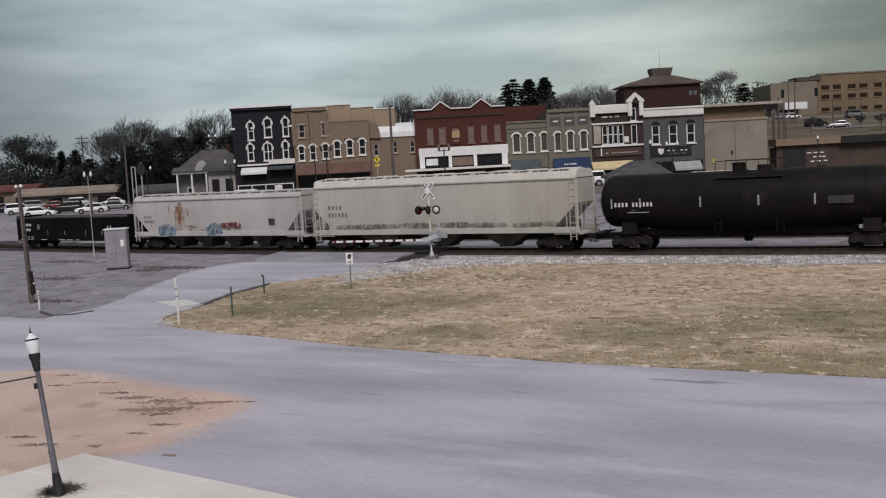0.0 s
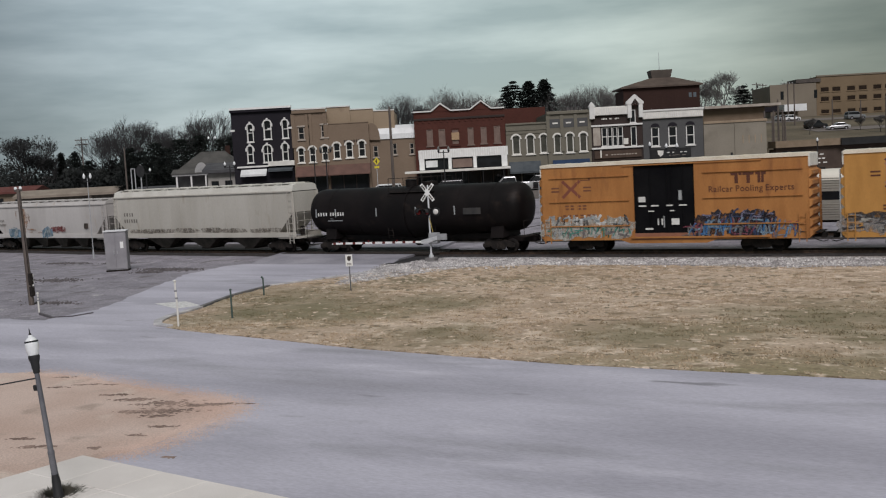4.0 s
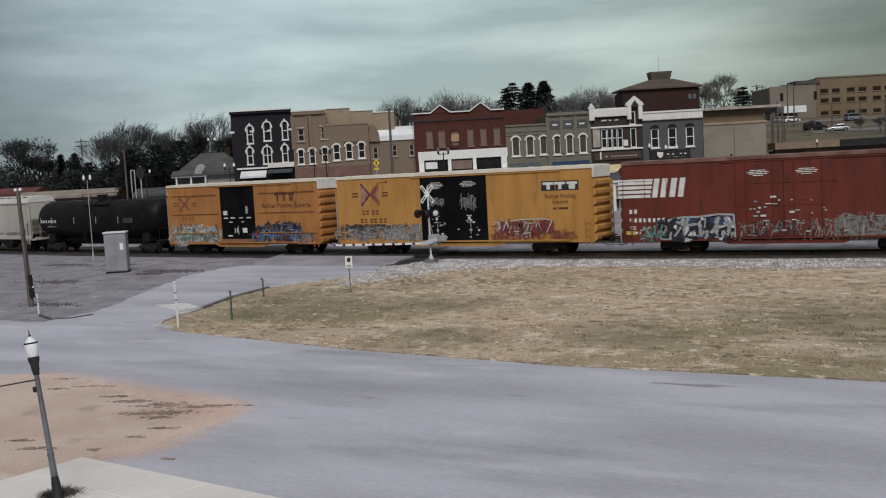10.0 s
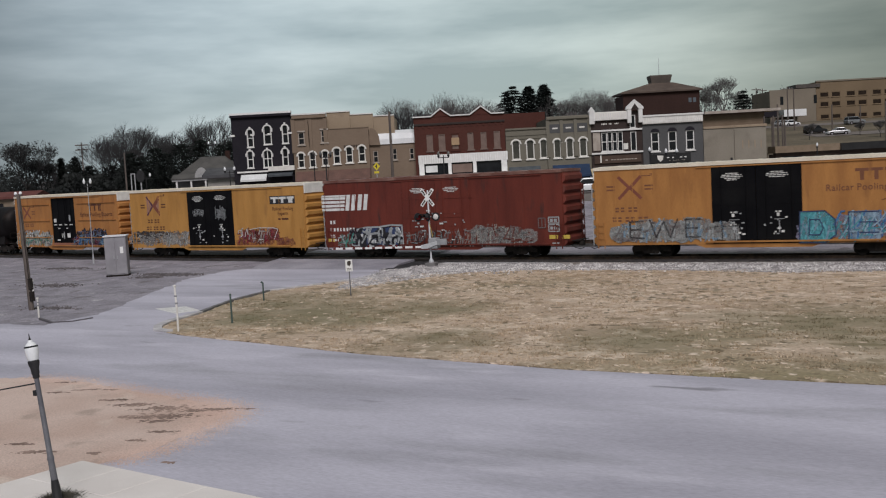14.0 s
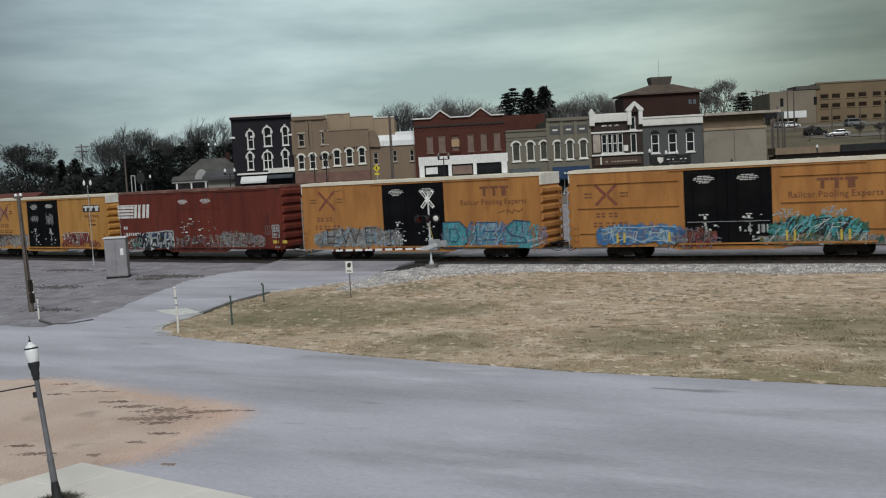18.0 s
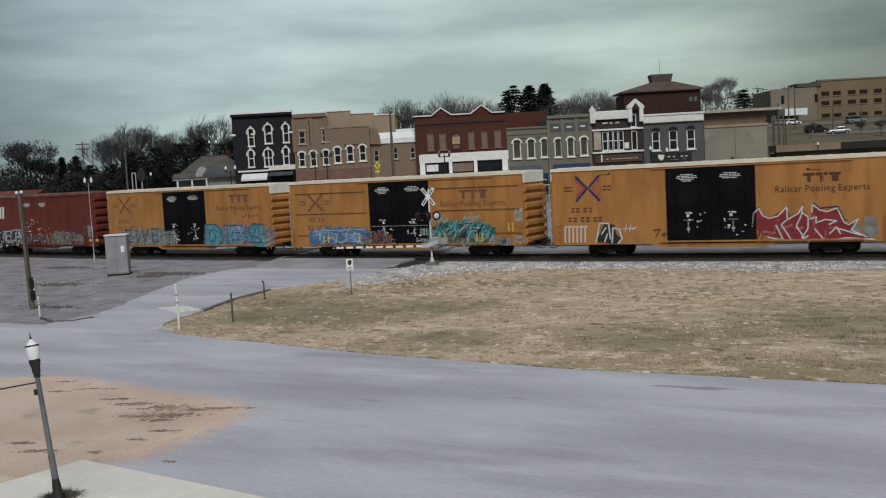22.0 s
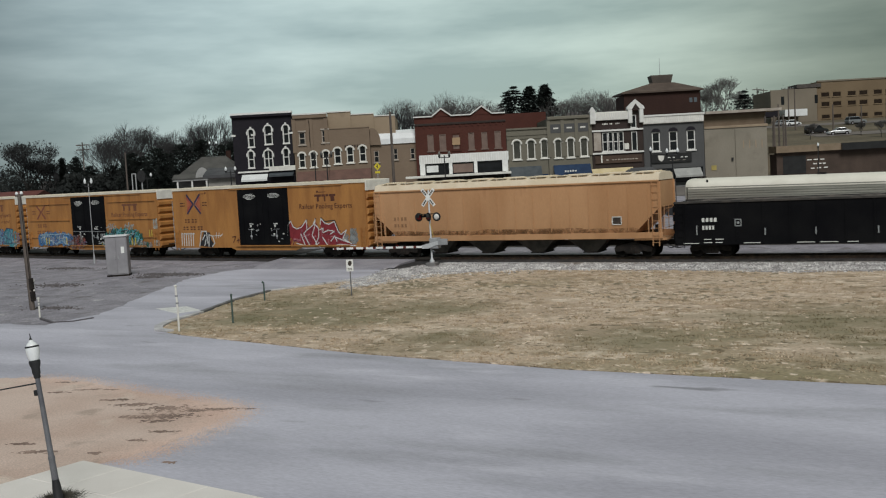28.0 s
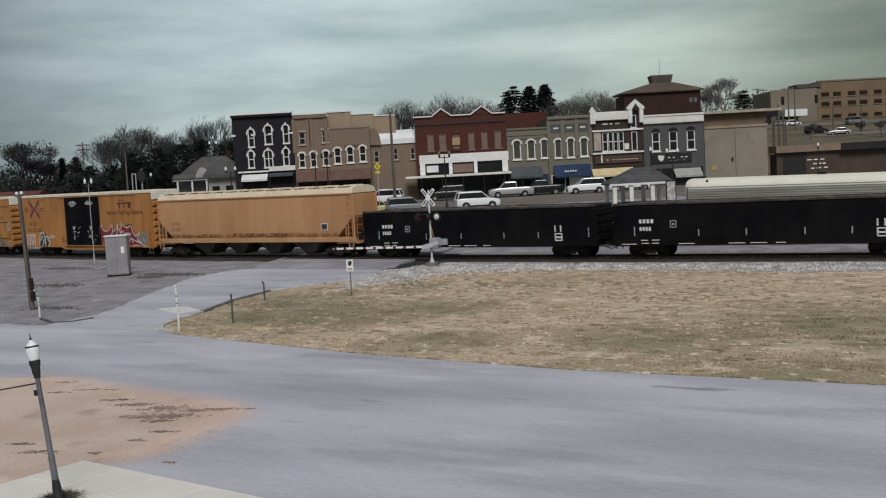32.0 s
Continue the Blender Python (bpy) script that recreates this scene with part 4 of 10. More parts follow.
def crossing_signal():
    s = thing("crossing_signal", pose(-14.29, -2.69, -0.28, 0, 0, 6), "railway crossing signal with crossbuck, lights and lowered gate", "crossing signal")
    bm = B()
    box(bm, -0.36, 0.36, -0.36, 0.36, 0, 0.30)
    part("footing", bm, KERB, s, "pale concrete footing", bevel=0.03)
    bm = B()
    lathe(bm, [(0.17, 0.30), (0.17, 0.42), (0.09, 0.55), (0.065, 0.6), (0.06, 5.2), (0.03, 5.25)], 12)
    part("mast", bm, SILVERPAINT, s, "aluminium-painted mast", True)
    for i, a in enumerate((52, -52)):
        bm = B()
        box(bm, -0.72, 0.72, -0.11 - 0.02 * i, -0.092 - 0.02 * i, -0.115, 0.115)
        arm = part("crossbuck_board", bm, WHITE, s, "white crossbuck board", bevel=0.004)
        arm.matrix_basis = pose(0, 0, 4.74, 0, a, 0)
        for x in (-0.42, 0.42):
            bm = B()
            for k in range(3):
                box(bm, x - 0.2 + 0.14 * k, x - 0.10 + 0.14 * k, -0.135 - 0.02 * i, -0.112 - 0.02 * i, -0.05, 0.05)
            part("letter_bar", bm, BLACKMARK, arm)
    bm = B()
    tube(bm, (-0.72, -0.08, 3.62), (0.66, -0.08, 3.62), 0.03, 0.03, 8)
    part("light_crossarm", bm, DARKSTEEL, s)
    for x, turn, pale in ((-0.74, 55, 0), (-0.03, -30, 0), (0.58, 0, 1)):
        head = B()
        lathe(head, [(0.30, -0.02), (0.30, 0.0), (0.285, 0.012), (0.28, -0.015)], 20, (x, -0.16, 3.42), pose(0, 0, 0, 90, 0, turn))
        lp = part("light_background", head, BLACKMETAL, s, "black round background disc", True)
        bm = B()
        lathe(bm, [(0.17, 0.015), (0.19, 0.03), (0.18, 0.06), (0.10, 0.085)] if not pale else [(0.195, 0.015), (0.195, 0.03), (0.17, 0.06), (0.08, 0.085)], 16, (x, -0.16, 3.42), pose(0, 0, 0, 90, 0, turn))
        part("lens", bm, LENSPALE if pale else LENSRED, lp, "pale lamp housing" if pale else "dark red lens", True)
        if not pale:
            bm = B()
            secs = []
            tm = pose(x, -0.16, 3.42, 90, 0, turn)
            for z in (0.03, 0.30):
                secs.append([tm @ Vector((0.2 * math.cos(radians(a)), 0.2 * math.sin(radians(a)), z)) for a in range(-10, 200, 15)] + [tm @ Vector((0.185 * math.cos(radians(a)), 0.185 * math.sin(radians(a)), z)) for a in range(185, -20, -15)])
            loft(bm, secs)
            part("hood", bm, BLACKMETAL, lp, "black visor hood")
    bm = B()
    tube(bm, (0.05, -0.1, 3.0), (0.28, -0.16, 2.05), 0.02, 0.02, 6)
    part("cable", bm, surface("yellow_cable", (0.55, 0.42, 0.12)), s, "yellow cable")
    bm = B()
    box(bm, -0.02, 0.62, -0.3, 0.3, 1.25, 1.98)
    part("gate_mechanism", bm, surface("dull_grey_housing", (0.26, 0.265, 0.28), (0.34, 0.345, 0.36), 3.0, 0.6), s, "grey gate mechanism box", bevel=0.04)
    bm = B()
    box(bm, 0.66, 1.35, -0.38, -0.22, 1.5, 1.92)
    part("counterweight", bm, surface("dull_grey_housing", (0.26, 0.265, 0.28)), s, "grey counterweight", bevel=0.02)
    bm = B()
    prism(bm, [(-0.55, 1.27), (-0.1, 1.27), (0.7, 1.55), (0.7, 1.8), (-0.05, 1.62), (-0.55, 1.52)], -0.36, -0.31)
    part("gate_arm_clamp", bm, SILVERPAINT, s, bevel=0.01)
    arm_len, n = 7.0, 18
    bm = B()
    box(bm, -0.5 - arm_len, -0.5, -0.345, -0.325, 1.34, 1.42)
    arm = part("gate_arm", bm, WHITE, s, "red and white striped gate arm")
    for i in range(n):
        x = -0.5 - arm_len * (i + 0.5) / n
        half = arm_len / n / 2 * (0.55 if i % 2 else 1.43)
        bm = B()
        box(bm, x - half, x + half, -0.352, -0.318, 1.33, 1.47)
        part("stripe", bm, REDPAINT if i % 2 else WHITE, arm, "red stripe" if i % 2 else "white stripe")
    for x in (-2.4, -4.6, -6.9):
        bm = B()
        lathe(bm, [(0.05, 1.45), (0.06, 1.47), (0.06, 1.55), (0.03, 1.58)], 8, (x, -0.33, 0))
        part("gate_lamp", bm, LENSRED, arm, "small red gate lamp", True)


lamp_post()
utility_pole()
signal_cabinet()
marker_post(-12.17, -29.17, 2.05, 0.03, "scuffed white marker post leaning at the kerb")
marker_post(-24.34, -26.81, 0.98, 0.0, "short white marker post on gravel")
marker_post(-36.02, -17.78, 0.75, 0.0, "short white marker post on gravel")
green_post(-11.24, -26.62, 1.36, 0)
green_post(-15.12, -19.57, 1.0, 1)
small_sign()
crossing_signal()


# ---- the freight train ----
SPEED = 5.99
SWING = ((0, 0.04), (5.5, 0.05), (7, 0.06), (8, 0.13), (9, 0.18), (10, 0.08), (11, -0.06), (12, -0.2), (13, -0.06), (14, 0.12), (14.5, 0.12), (16.5, -0.16), (17.5, -0.11), (18.5, -0.2), (20, -0.22), (21.5, -0.05), (23, 0.04), (25, 0.09), (25.5, -0.01), (27.5, -0.11), (28.5, -0.06), (30, 0.09), (32, 0.18))


def train_shift(t):
    for (t0, d0), (t1, d1) in zip(SWING, SWING[1:]):
        if t <= t1:
            return -SPEED * (t - 23) + d0 + (d1 - d0) * (t - t0) / (t1 - t0)
    return -SPEED * (t - 23) + SWING[-1][1]


def on_track(s):
    """The pose of a car whose middle stands s along the track from its vertex."""
    x = s - 2 / 3 * CURVE * CURVE * s ** 3
    return pose(x, curve_y(x, 1.5), 0, 0, 0, math.degrees(math.atan(2 * CURVE * x)))


TRAIN = []                                           # (car, place of its middle at 23 s)
WHEELS = []


def car_thing(name, u0, u1, label):
    mid = (u0 + u1) / 2
    car = thing(name, on_track(mid), label, "freight car", "cars of the freight train")
    TRAIN.append((car, mid))
    return car, (u1 - u0) / 2


def wheel_mesh():
    bm = B()
    for s in (-1, 1):
        lathe(bm, [(0.10, -0.07), (0.46, -0.065), (0.49, -0.06), (0.49, -0.035), (0.46, -0.02), (0.455, 0.06), (0.30, 0.065), (0.28, 0.03), (0.12, 0.03), (0.10, 0.09)], 24, (0, 0.755 * s, 0), pose(0, 0, 0, -90 * s, 0, 0))
    tube(bm, (0, -0.95, 0), (0, 0.95, 0), 0.08, 0.08, 10)
    for s in (-1, 1):
        for k in range(4):
            a = k * 1.5708
            tube(bm, (0.2 * math.cos(a), s * 0.80, 0.2 * math.sin(a)), (0.2 * math.cos(a), s * 0.835, 0.2 * math.sin(a)), 0.035, 0.03, 6)
    return mesh_of("wheelset", bm, DARKSTEEL, True)


WHEEL_ME = wheel_mesh()


def sideframe_mesh():
    bm = B()
    for s in (-1, 1):
        prism(bm, [(-1.28, 0.62), (-1.05, 0.72), (-0.45, 0.90), (0.45, 0.90), (1.05, 0.72), (1.28, 0.62), (1.24, 0.36), (0.98, 0.34), (0.62, 0.46), (0.42, 0.22), (-0.42, 0.22), (-0.62, 0.46), (-0.98, 0.34), (-1.24, 0.36)], s * 0.98, s * 1.10)
        for x in (-0.14, 0.14):
            tube(bm, (x, s * 1.06, 0.30), (x, s * 1.06, 0.66), 0.09, 0.09, 8)
        for x in (-0.9, 0.9):
            box(bm, x - 0.14, x + 0.14, s * 0.95 - 0.1, s * 0.95 + 0.1 + 0.09 * s, 0.38, 0.62)
    box(bm, -0.22, 0.22, -1.0, 1.0, 0.55, 0.85)
    return mesh_of("side_frame", bm, DARKSTEEL, bevel=0.02)


FRAME_ME = sideframe_mesh()


def truck(car, x):
    bm = B()
    box(bm, -0.30, 0.30, -1.15, 1.15, 0.84, 0.98)
    tr = part("truck", bm, DARKSTEEL, car, "dark four-wheel truck", bevel=0.02)
    tr.matrix_basis = pose(x, 0, 0)
    fr = new("side_frame", FRAME_ME)
    fr.parent = tr
    for dx in (-0.9, 0.9):
        w = WHEELS[0].copy() if WHEELS else new("wheelset", WHEEL_ME)
        if WHEELS:
            scene.collection.objects.link(w)
        w.parent = tr
        w.matrix_parent_inverse = pose(dx, 0, 0.46)
        WHEELS.append(w)


def running_gear(car, h, inset):
    for s in (-1, 1):
        truck(car, s * (h - inset))
        bm = B()
        tube(bm, (s * (h - 0.2), 0, 0.86), (s * (h + 0.72), 0, 0.86), 0.11, 0.11, 8)
        box(bm, s * (h + 0.62) - 0.16, s * (h + 0.62) + 0.16, -0.17, 0.17, 0.72, 1.02)
        part("coupler", bm, DARKSTEEL, car, bevel=0.02)
        bm = B()
        pts = [(s * (h - 0.1), -0.35, 0.85), (s * (h + 0.25), -0.38, 0.62), (s * (h + 0.6), -0.3, 0.52), (s * (h + 0.85), -0.2, 0.58)]
        for p, q in zip(pts, pts[1:]):
            tube(bm, p, q, 0.03, 0.03, 6)
        part("air_hose", bm, RUBBER, car)
    bm = B()
    box(bm, -h + 0.3, h - 0.3, -0.25, 0.25, 0.72, 1.02)
    part("centre_sill", bm, DARKSTEEL, car)


def ladder(car, x, y, z0, z1, w, material, along="x", n=None):
    bm = B()
    n = n or max(3, int((z1 - z0) / 0.42))
    for s in (-1, 1):
        if along == "x":
            box(bm, x + s * w / 2 - 0.025, x + s * w / 2 + 0.025, y - 0.05, y + 0.01, z0, z1)
        else:
            box(bm, x - 0.02, x + 0.04, y + s * w / 2 - 0.025, y + s * w / 2 + 0.025, z0, z1)
    for i in range(n):
        z = z0 + (z1 - z0) * (i + 0.5) / n
        if along == "x":
            tube(bm, (x - w / 2, y - 0.05, z), (x + w / 2, y - 0.05, z), 0.018, 0.018, 6)
        else:
            tube(bm, (x + 0.02, y - w / 2, z), (x + 0.02, y + w / 2, z), 0.018, 0.018, 6)
    part("ladder", bm, material, car)


def bars(car, name, x, z, rows, material, y=-1.5, label=""):
    """Lettering too fine to read: rows of (height offset, list of bar starts and ends, bar height)."""
    for dz, spans, hgt in rows:
        for x0, x1 in spans:
            bm = B()
            box(bm, x + x0, x + x1, y - 0.008, y - 0.002, z + dz, z + dz + hgt)
            part(name, bm, material, car, label)


def numerals(car, x, z, w, hgt, n, material, y=-1.5, gap=0.25):
    """A number that is kept as plain thin bars."""
    step = w / n
    return bars(car, "number_bar", x, z, [(0, [(i * step, i * step + step * (0.8 - gap)) for i in range(n)], hgt)], material, y)


def words(car, text, x0, x1, z, material, y=-1.5, tall=1.0):
    """A line of lettering fitted between x0 and x1, its foot at z; each word is a part of its own."""
    cut, at = [], 0.0
    for word in text.split():
        cu = bpy.data.curves.new("lettering", "FONT")
        cu.body, cu.size, cu.extrude, cu.offset, cu.space_character = word, 1.0, 0.004, 0.012, 1.12
        tmp = new("lettering", cu)
        me = bpy.data.meshes.new_from_object(tmp.evaluated_get(bpy.context.evaluated_depsgraph_get()))
        bpy.data.objects.remove(tmp)
        me.materials.clear()
        me.materials.append(material)
        lo, hi = min(v.co.x for v in me.vertices), max(v.co.x for v in me.vertices)
        me.transform(Matrix.Translation((at - lo, 0, 0)))
        at += hi - lo + 0.36
        cut.append(me)
    k = (x1 - x0) / (at - 0.36)
    for me in cut:
        me.transform(Matrix.Diagonal((k, k * tall, 1, 1)))
        ob = new("lettering", me)
        ob.parent = car
        ob.matrix_basis = pose(x0, y - 0.006, z, 90, 0, 0)


def blob(cx, cz, w, h, rnd, n=12, spiky=False):
    pts = []
    for i in range(n):
        a = 6.2832 * i / n
        k = rnd.uniform(0.72, 1.12)
        if spiky and i % 2 and math.sin(a) > 0:
            k *= 1.35
        c, s = math.cos(a), math.sin(a)
        pts.append((cx + w / 2 * k * abs(c) ** 0.6 * (1 if c > 0 else -1), cz + h / 2 * k * abs(s) ** 0.6 * (1 if s > 0 else -1)))
    return pts


def ribbon(bm, pts, tk, y0, y1):
    """A line of paint through (x, z) points."""
    for (ax, az), (bx, bz) in zip(pts, pts[1:]):
        d = Vector((bx - ax, bz - az))
        if d.length < 1e-3:
            continue
        d.normalize()
        ax, az, bx, bz = ax - d.x * tk * 0.35, az - d.y * tk * 0.35, bx + d.x * tk * 0.35, bz + d.y * tk * 0.35
        px, pz = -d.y * tk / 2, d.x * tk / 2
        prism(bm, [(ax - px, az - pz), (bx - px, bz - pz), (bx + px, bz + pz), (ax + px, az + pz)], y0, y1)


def drawn(car, lines, material, tk=0.08, y=-1.53, label="spray-painted line"):
    bm = B()
    for k, pts in enumerate(lines):
        ribbon(bm, pts, tk, y - 0.0006 * (k % 7), y + 0.008)
    ob = part("painted_line", bm, material, car, label)
    tagged(ob, kind="stuff")
    return ob


def fill(car, pts, material, y=-1.522, label="spray-painted fill"):
    bm = B()
    prism(bm, pts, y, y + 0.006)
    return part("painted_fill", bm, material, car, label)


def dome(u, lift):
    """How high a piece of graffiti stands at u, 0 to 1 along it."""
    return 1 - lift * abs(2 * u - 1) ** 2.2


def fog(car, x0, x1, z0, z1, material, n, seed, y=-1.519, lift=0.35):
    """Overlapping soft clouds of sprayed paint."""
    rnd = random.Random(seed)
    for i in range(n):
        u = (i + rnd.random()) / n
        top = z0 + (z1 - z0) * dome(u, lift)
        bm = B()
        prism(bm, blob(x0 + (x1 - x0) * u, z0 + (top - z0) * rnd.uniform(0.42, 0.58), (x1 - x0) / n * rnd.uniform(1.4, 2.2), (top - z0) * rnd.uniform(0.85, 1.0), rnd, 16), y - 0.0007 * (i % 5), y + 0.004)
        part("painted_cloud", bm, material, car, "soft cloud of sprayed paint")


def wildstyle(car, x0, x1, z0, z1, mats, n, seed, y=-1.526, lift=0.3, tk=(0.04, 0.11), lean=0.15, flat=0.25):
    """Crowded interlocking strokes, one mesh for each colour of paint."""
    rnd = random.Random(seed)
    meshes = [B() for m in mats]
    for i in range(n):
        u = (i + rnd.random()) / n
        top = (z1 - z0) * dome(u, lift)
        x, z = x0 + (x1 - x0) * u, z0 + top * rnd.uniform(0.12, 0.9)
        k = rnd.randrange(len(mats))
        if rnd.random() < flat:
            ln, a = rnd.uniform(0.25, 0.8), rnd.uniform(-0.2, 0.3)
        else:
            ln, a = min(rnd.uniform(0.3, 0.8) * top, 1.2), 1.57 - lean + rnd.gauss(0, 0.28)
        dx, dz, bend = math.cos(a) * ln / 2, math.sin(a) * ln / 2, rnd.gauss(0, 0.14)
        pts = [(x - dx, z - dz), (x - dx * 0.3 - dz * bend, z - dz * 0.3 + dx * bend), (x + dx * 0.4 - dz * bend, z + dz * 0.4 + dx * bend), (x + dx, z + dz)]
        pts = [(p, min(max(q, z0), z0 + top)) for p, q in pts]
        ribbon(meshes[k], pts, rnd.uniform(*tk), y - 0.0011 * k - 0.0002 * (i % 5), y + 0.006)
    for m, bm in zip(mats, meshes):
        tagged(part("graffiti_layer", bm, m, car, "crowded spray-painted strokes"), kind="stuff")


def scribble(car, x0, x1, z0, z1, material, n, seed, y=-1.5, tk=0.03):
    """Loose looping spray lines."""
    rnd = random.Random(seed)
    bm = B()
    for i in range(n):
        cx, cz = x0 + (x1 - x0) * (i + 0.5) / n, (z0 + z1) / 2 + rnd.uniform(-0.15, 0.15) * (z1 - z0)
        r, e = (x1 - x0) / n * rnd.uniform(0.4, 0.9), (z1 - z0) * rnd.uniform(0.2, 0.5)
        a0, turns, k = rnd.uniform(0, 6.28), rnd.uniform(3.5, 7.5), 10
        pts = [(cx + r * math.cos(a0 + turns * j / k), cz + e * math.sin(a0 + turns * j / k * rnd.uniform(0.9, 1.1))) for j in range(k + 1)]
        ribbon(bm, pts, tk, y - 0.008, y - 0.001)
    ob = part("painted_scrawl", bm, material, car, "looping spray-painted scrawl")
    tagged(ob, kind="stuff")
    return ob


def spray(name, c, cover):
    """Thin sprayed paint that lets the car's own paint through."""
    m = surface(name, c, tuple(v * 0.8 for v in c), 2.5, 0.7, 0.0, 14.0, grain=0.15)
    t = m.node_tree
    co, nz, rg = t.nodes.new("ShaderNodeTexCoord"), t.nodes.new("ShaderNodeTexNoise"), t.nodes.new("ShaderNodeMapRange")
    nz.inputs["Scale"].default_value, nz.inputs["Detail"].default_value = 3.5, 6.0
    for k, v in (("From Min", 0.3), ("From Max", 0.7), ("To Min", max(0.0, cover - 0.4)), ("To Max", min(1.0, cover + 0.4))):
        rg.inputs[k].default_value = v
    t.links.new(co.outputs["Object"], nz.inputs["Vector"])
    t.links.new(nz.outputs["Fac"], rg.inputs["Value"])
    t.links.new(rg.outputs["Result"], t.nodes["Principled BSDF"].inputs["Alpha"])
    return m


def paint(name, c, k=0.85):
    return surface(name, c, tuple(v * k for v in c), 2.0, 0.6, 0.0, 18.0, grain=0.12)


P_WHITE, P_BLACK = paint("white_spray", (0.66, 0.66, 0.65)), paint("black_spray", (0.025, 0.025, 0.03))
P_RED, P_BLUE = paint("crimson_spray", (0.24, 0.026, 0.035)), paint("blue_spray", (0.08, 0.26, 0.52))
P_TEAL, P_GREEN = paint("teal_spray", (0.12, 0.41, 0.48)), paint("green_spray", (0.06, 0.24, 0.20))
P_SKY, P_GREY = paint("pale_blue_spray", (0.30, 0.42, 0.52)), paint("grey_spray", (0.38, 0.40, 0.41))
P_PINK, P_NAVY = paint("pink_spray", (0.42, 0.15, 0.17)), paint("navy_spray", (0.035, 0.055, 0.13))
GREYMARK = paint("worn_grey_lettering", (0.17, 0.155, 0.14))
FADEDMARK = paint("faded_brown_lettering", (0.19, 0.075, 0.04))
BROWNMARK = paint("brown_lettering", (0.105, 0.035, 0.02))
EMBLEM_RED, EMBLEM_NAVY = paint("emblem_red", (0.36, 0.085, 0.055)), paint("emblem_navy", (0.035, 0.03, 0.075))
EMBLEM_ORANGE, EMBLEM_PINK = paint("emblem_orange_red", (0.42, 0.13, 0.06)), paint("emblem_dusty_pink", (0.36, 0.19, 0.14))
EMBLEM_PLUM, EMBLEM_FADED = paint("emblem_plum", (0.10, 0.035, 0.06)), paint("emblem_faded_red", (0.22, 0.07, 0.045))
P_DIM = paint("dim_grey_spray", (0.17, 0.15, 0.15))
YELLOWMARK = paint("yellow_reflective_paint", (0.62, 0.46, 0.08))


F_BLUE, F_SKY = spray("thin_blue_spray", (0.065, 0.21, 0.46), 0.75), spray("thin_pale_blue_spray", (0.26, 0.38, 0.50), 0.6)
F_TEAL, F_LILAC = spray("thin_teal_spray", (0.09, 0.37, 0.43), 0.75), spray("thin_lilac_spray", (0.27, 0.26, 0.38), 0.3)
F_GREY, F_PINK = spray("thin_grey_spray", (0.34, 0.35, 0.35), 0.5), spray("thin_pink_spray", (0.33, 0.09, 0.13), 0.55)
F_GREEN, F_OLIVE = spray("thin_green_spray", (0.035, 0.16, 0.13), 0.65), spray("thin_olive_spray", (0.24, 0.22, 0.05), 0.5)
F_DARK, F_WHITE = spray("thin_black_spray", (0.03, 0.03, 0.045), 0.55), spray("thin_white_spray", (0.55, 0.53, 0.48), 0.45)
F_RED, F_HAZE = spray("thin_red_spray", (0.24, 0.055, 0.055), 0.45), spray("red_overspray", (0.30, 0.10, 0.07), 0.12)
F_SMOKE, F_MIST = spray("smoky_black_spray", (0.06, 0.055, 0.06), 0.42), spray("grey_overspray", (0.36, 0.34, 0.33), 0.25)


def emblem(car, x, z, w=0.8, h=0.78, wear=0):
    """A square emblem: two wings meeting point to point, each banded along its edges; wear 0 fresh, 1 worn, 2 faded to a plain cross."""
    lines = BROWNMARK if wear < 2 else FADEDMARK
    wing = (EMBLEM_ORANGE, EMBLEM_PINK, None)[wear]
    bands = (((0.0, EMBLEM_NAVY), (0.17, EMBLEM_RED)), ((0.0, EMBLEM_PLUM), (0.16, EMBLEM_PINK)), ((0.0, EMBLEM_FADED),))[wear]
    for s in (-1, 1):
        if wing:
            bm = B()
            prism(bm, [(x + s * p, z + q) for p, q in ((0.05, 0), (w, h), (w, -h))], -1.5035 - 0.0005 * (s + 1), -1.5)
            part("emblem_wing", bm, wing, car, "orange-red wing of the emblem")
        for k, (inset, m) in enumerate(bands):
            if wear == 1 and s > 0:
                m = EMBLEM_FADED
            for q in (-1, 1):
                bm = B()
                a, b = inset * 1.45, w - 0.02
                ribbon(bm, [(x + s * (0.03 + a), z), (x + s * b, z + q * (h - inset * 1.4))], 0.17 if wear < 2 else 0.2, -1.506 - 0.002 * k - 0.0005 * s - 0.0003 * q, -1.5)
                part("emblem_band", bm, m, car)
        if wear == 0 and s > 0:
            bm = B()
            ribbon(bm, [(x + 0.62, z + 0.42), (x + 0.2, z), (x + 0.62, z - 0.42)], 0.07, -1.513, -1.506)
            part("emblem_band", bm, EMBLEM_PINK, car, "pale inner line of the emblem")
    bars(car, "text_bar", x, z, [(dz, [(x0, x0 + 0.55)], 0.1) for x0 in (-w - 0.82, w + 0.26) for dz in (0.05, -0.17)], lines)
    bars(car, "text_bar", x, z, [(h + 0.04, [(w + 0.05, w + 0.75)], 0.05), (h + 0.06, [(w + 0.63, w + 0.77)], 0.14)], lines)


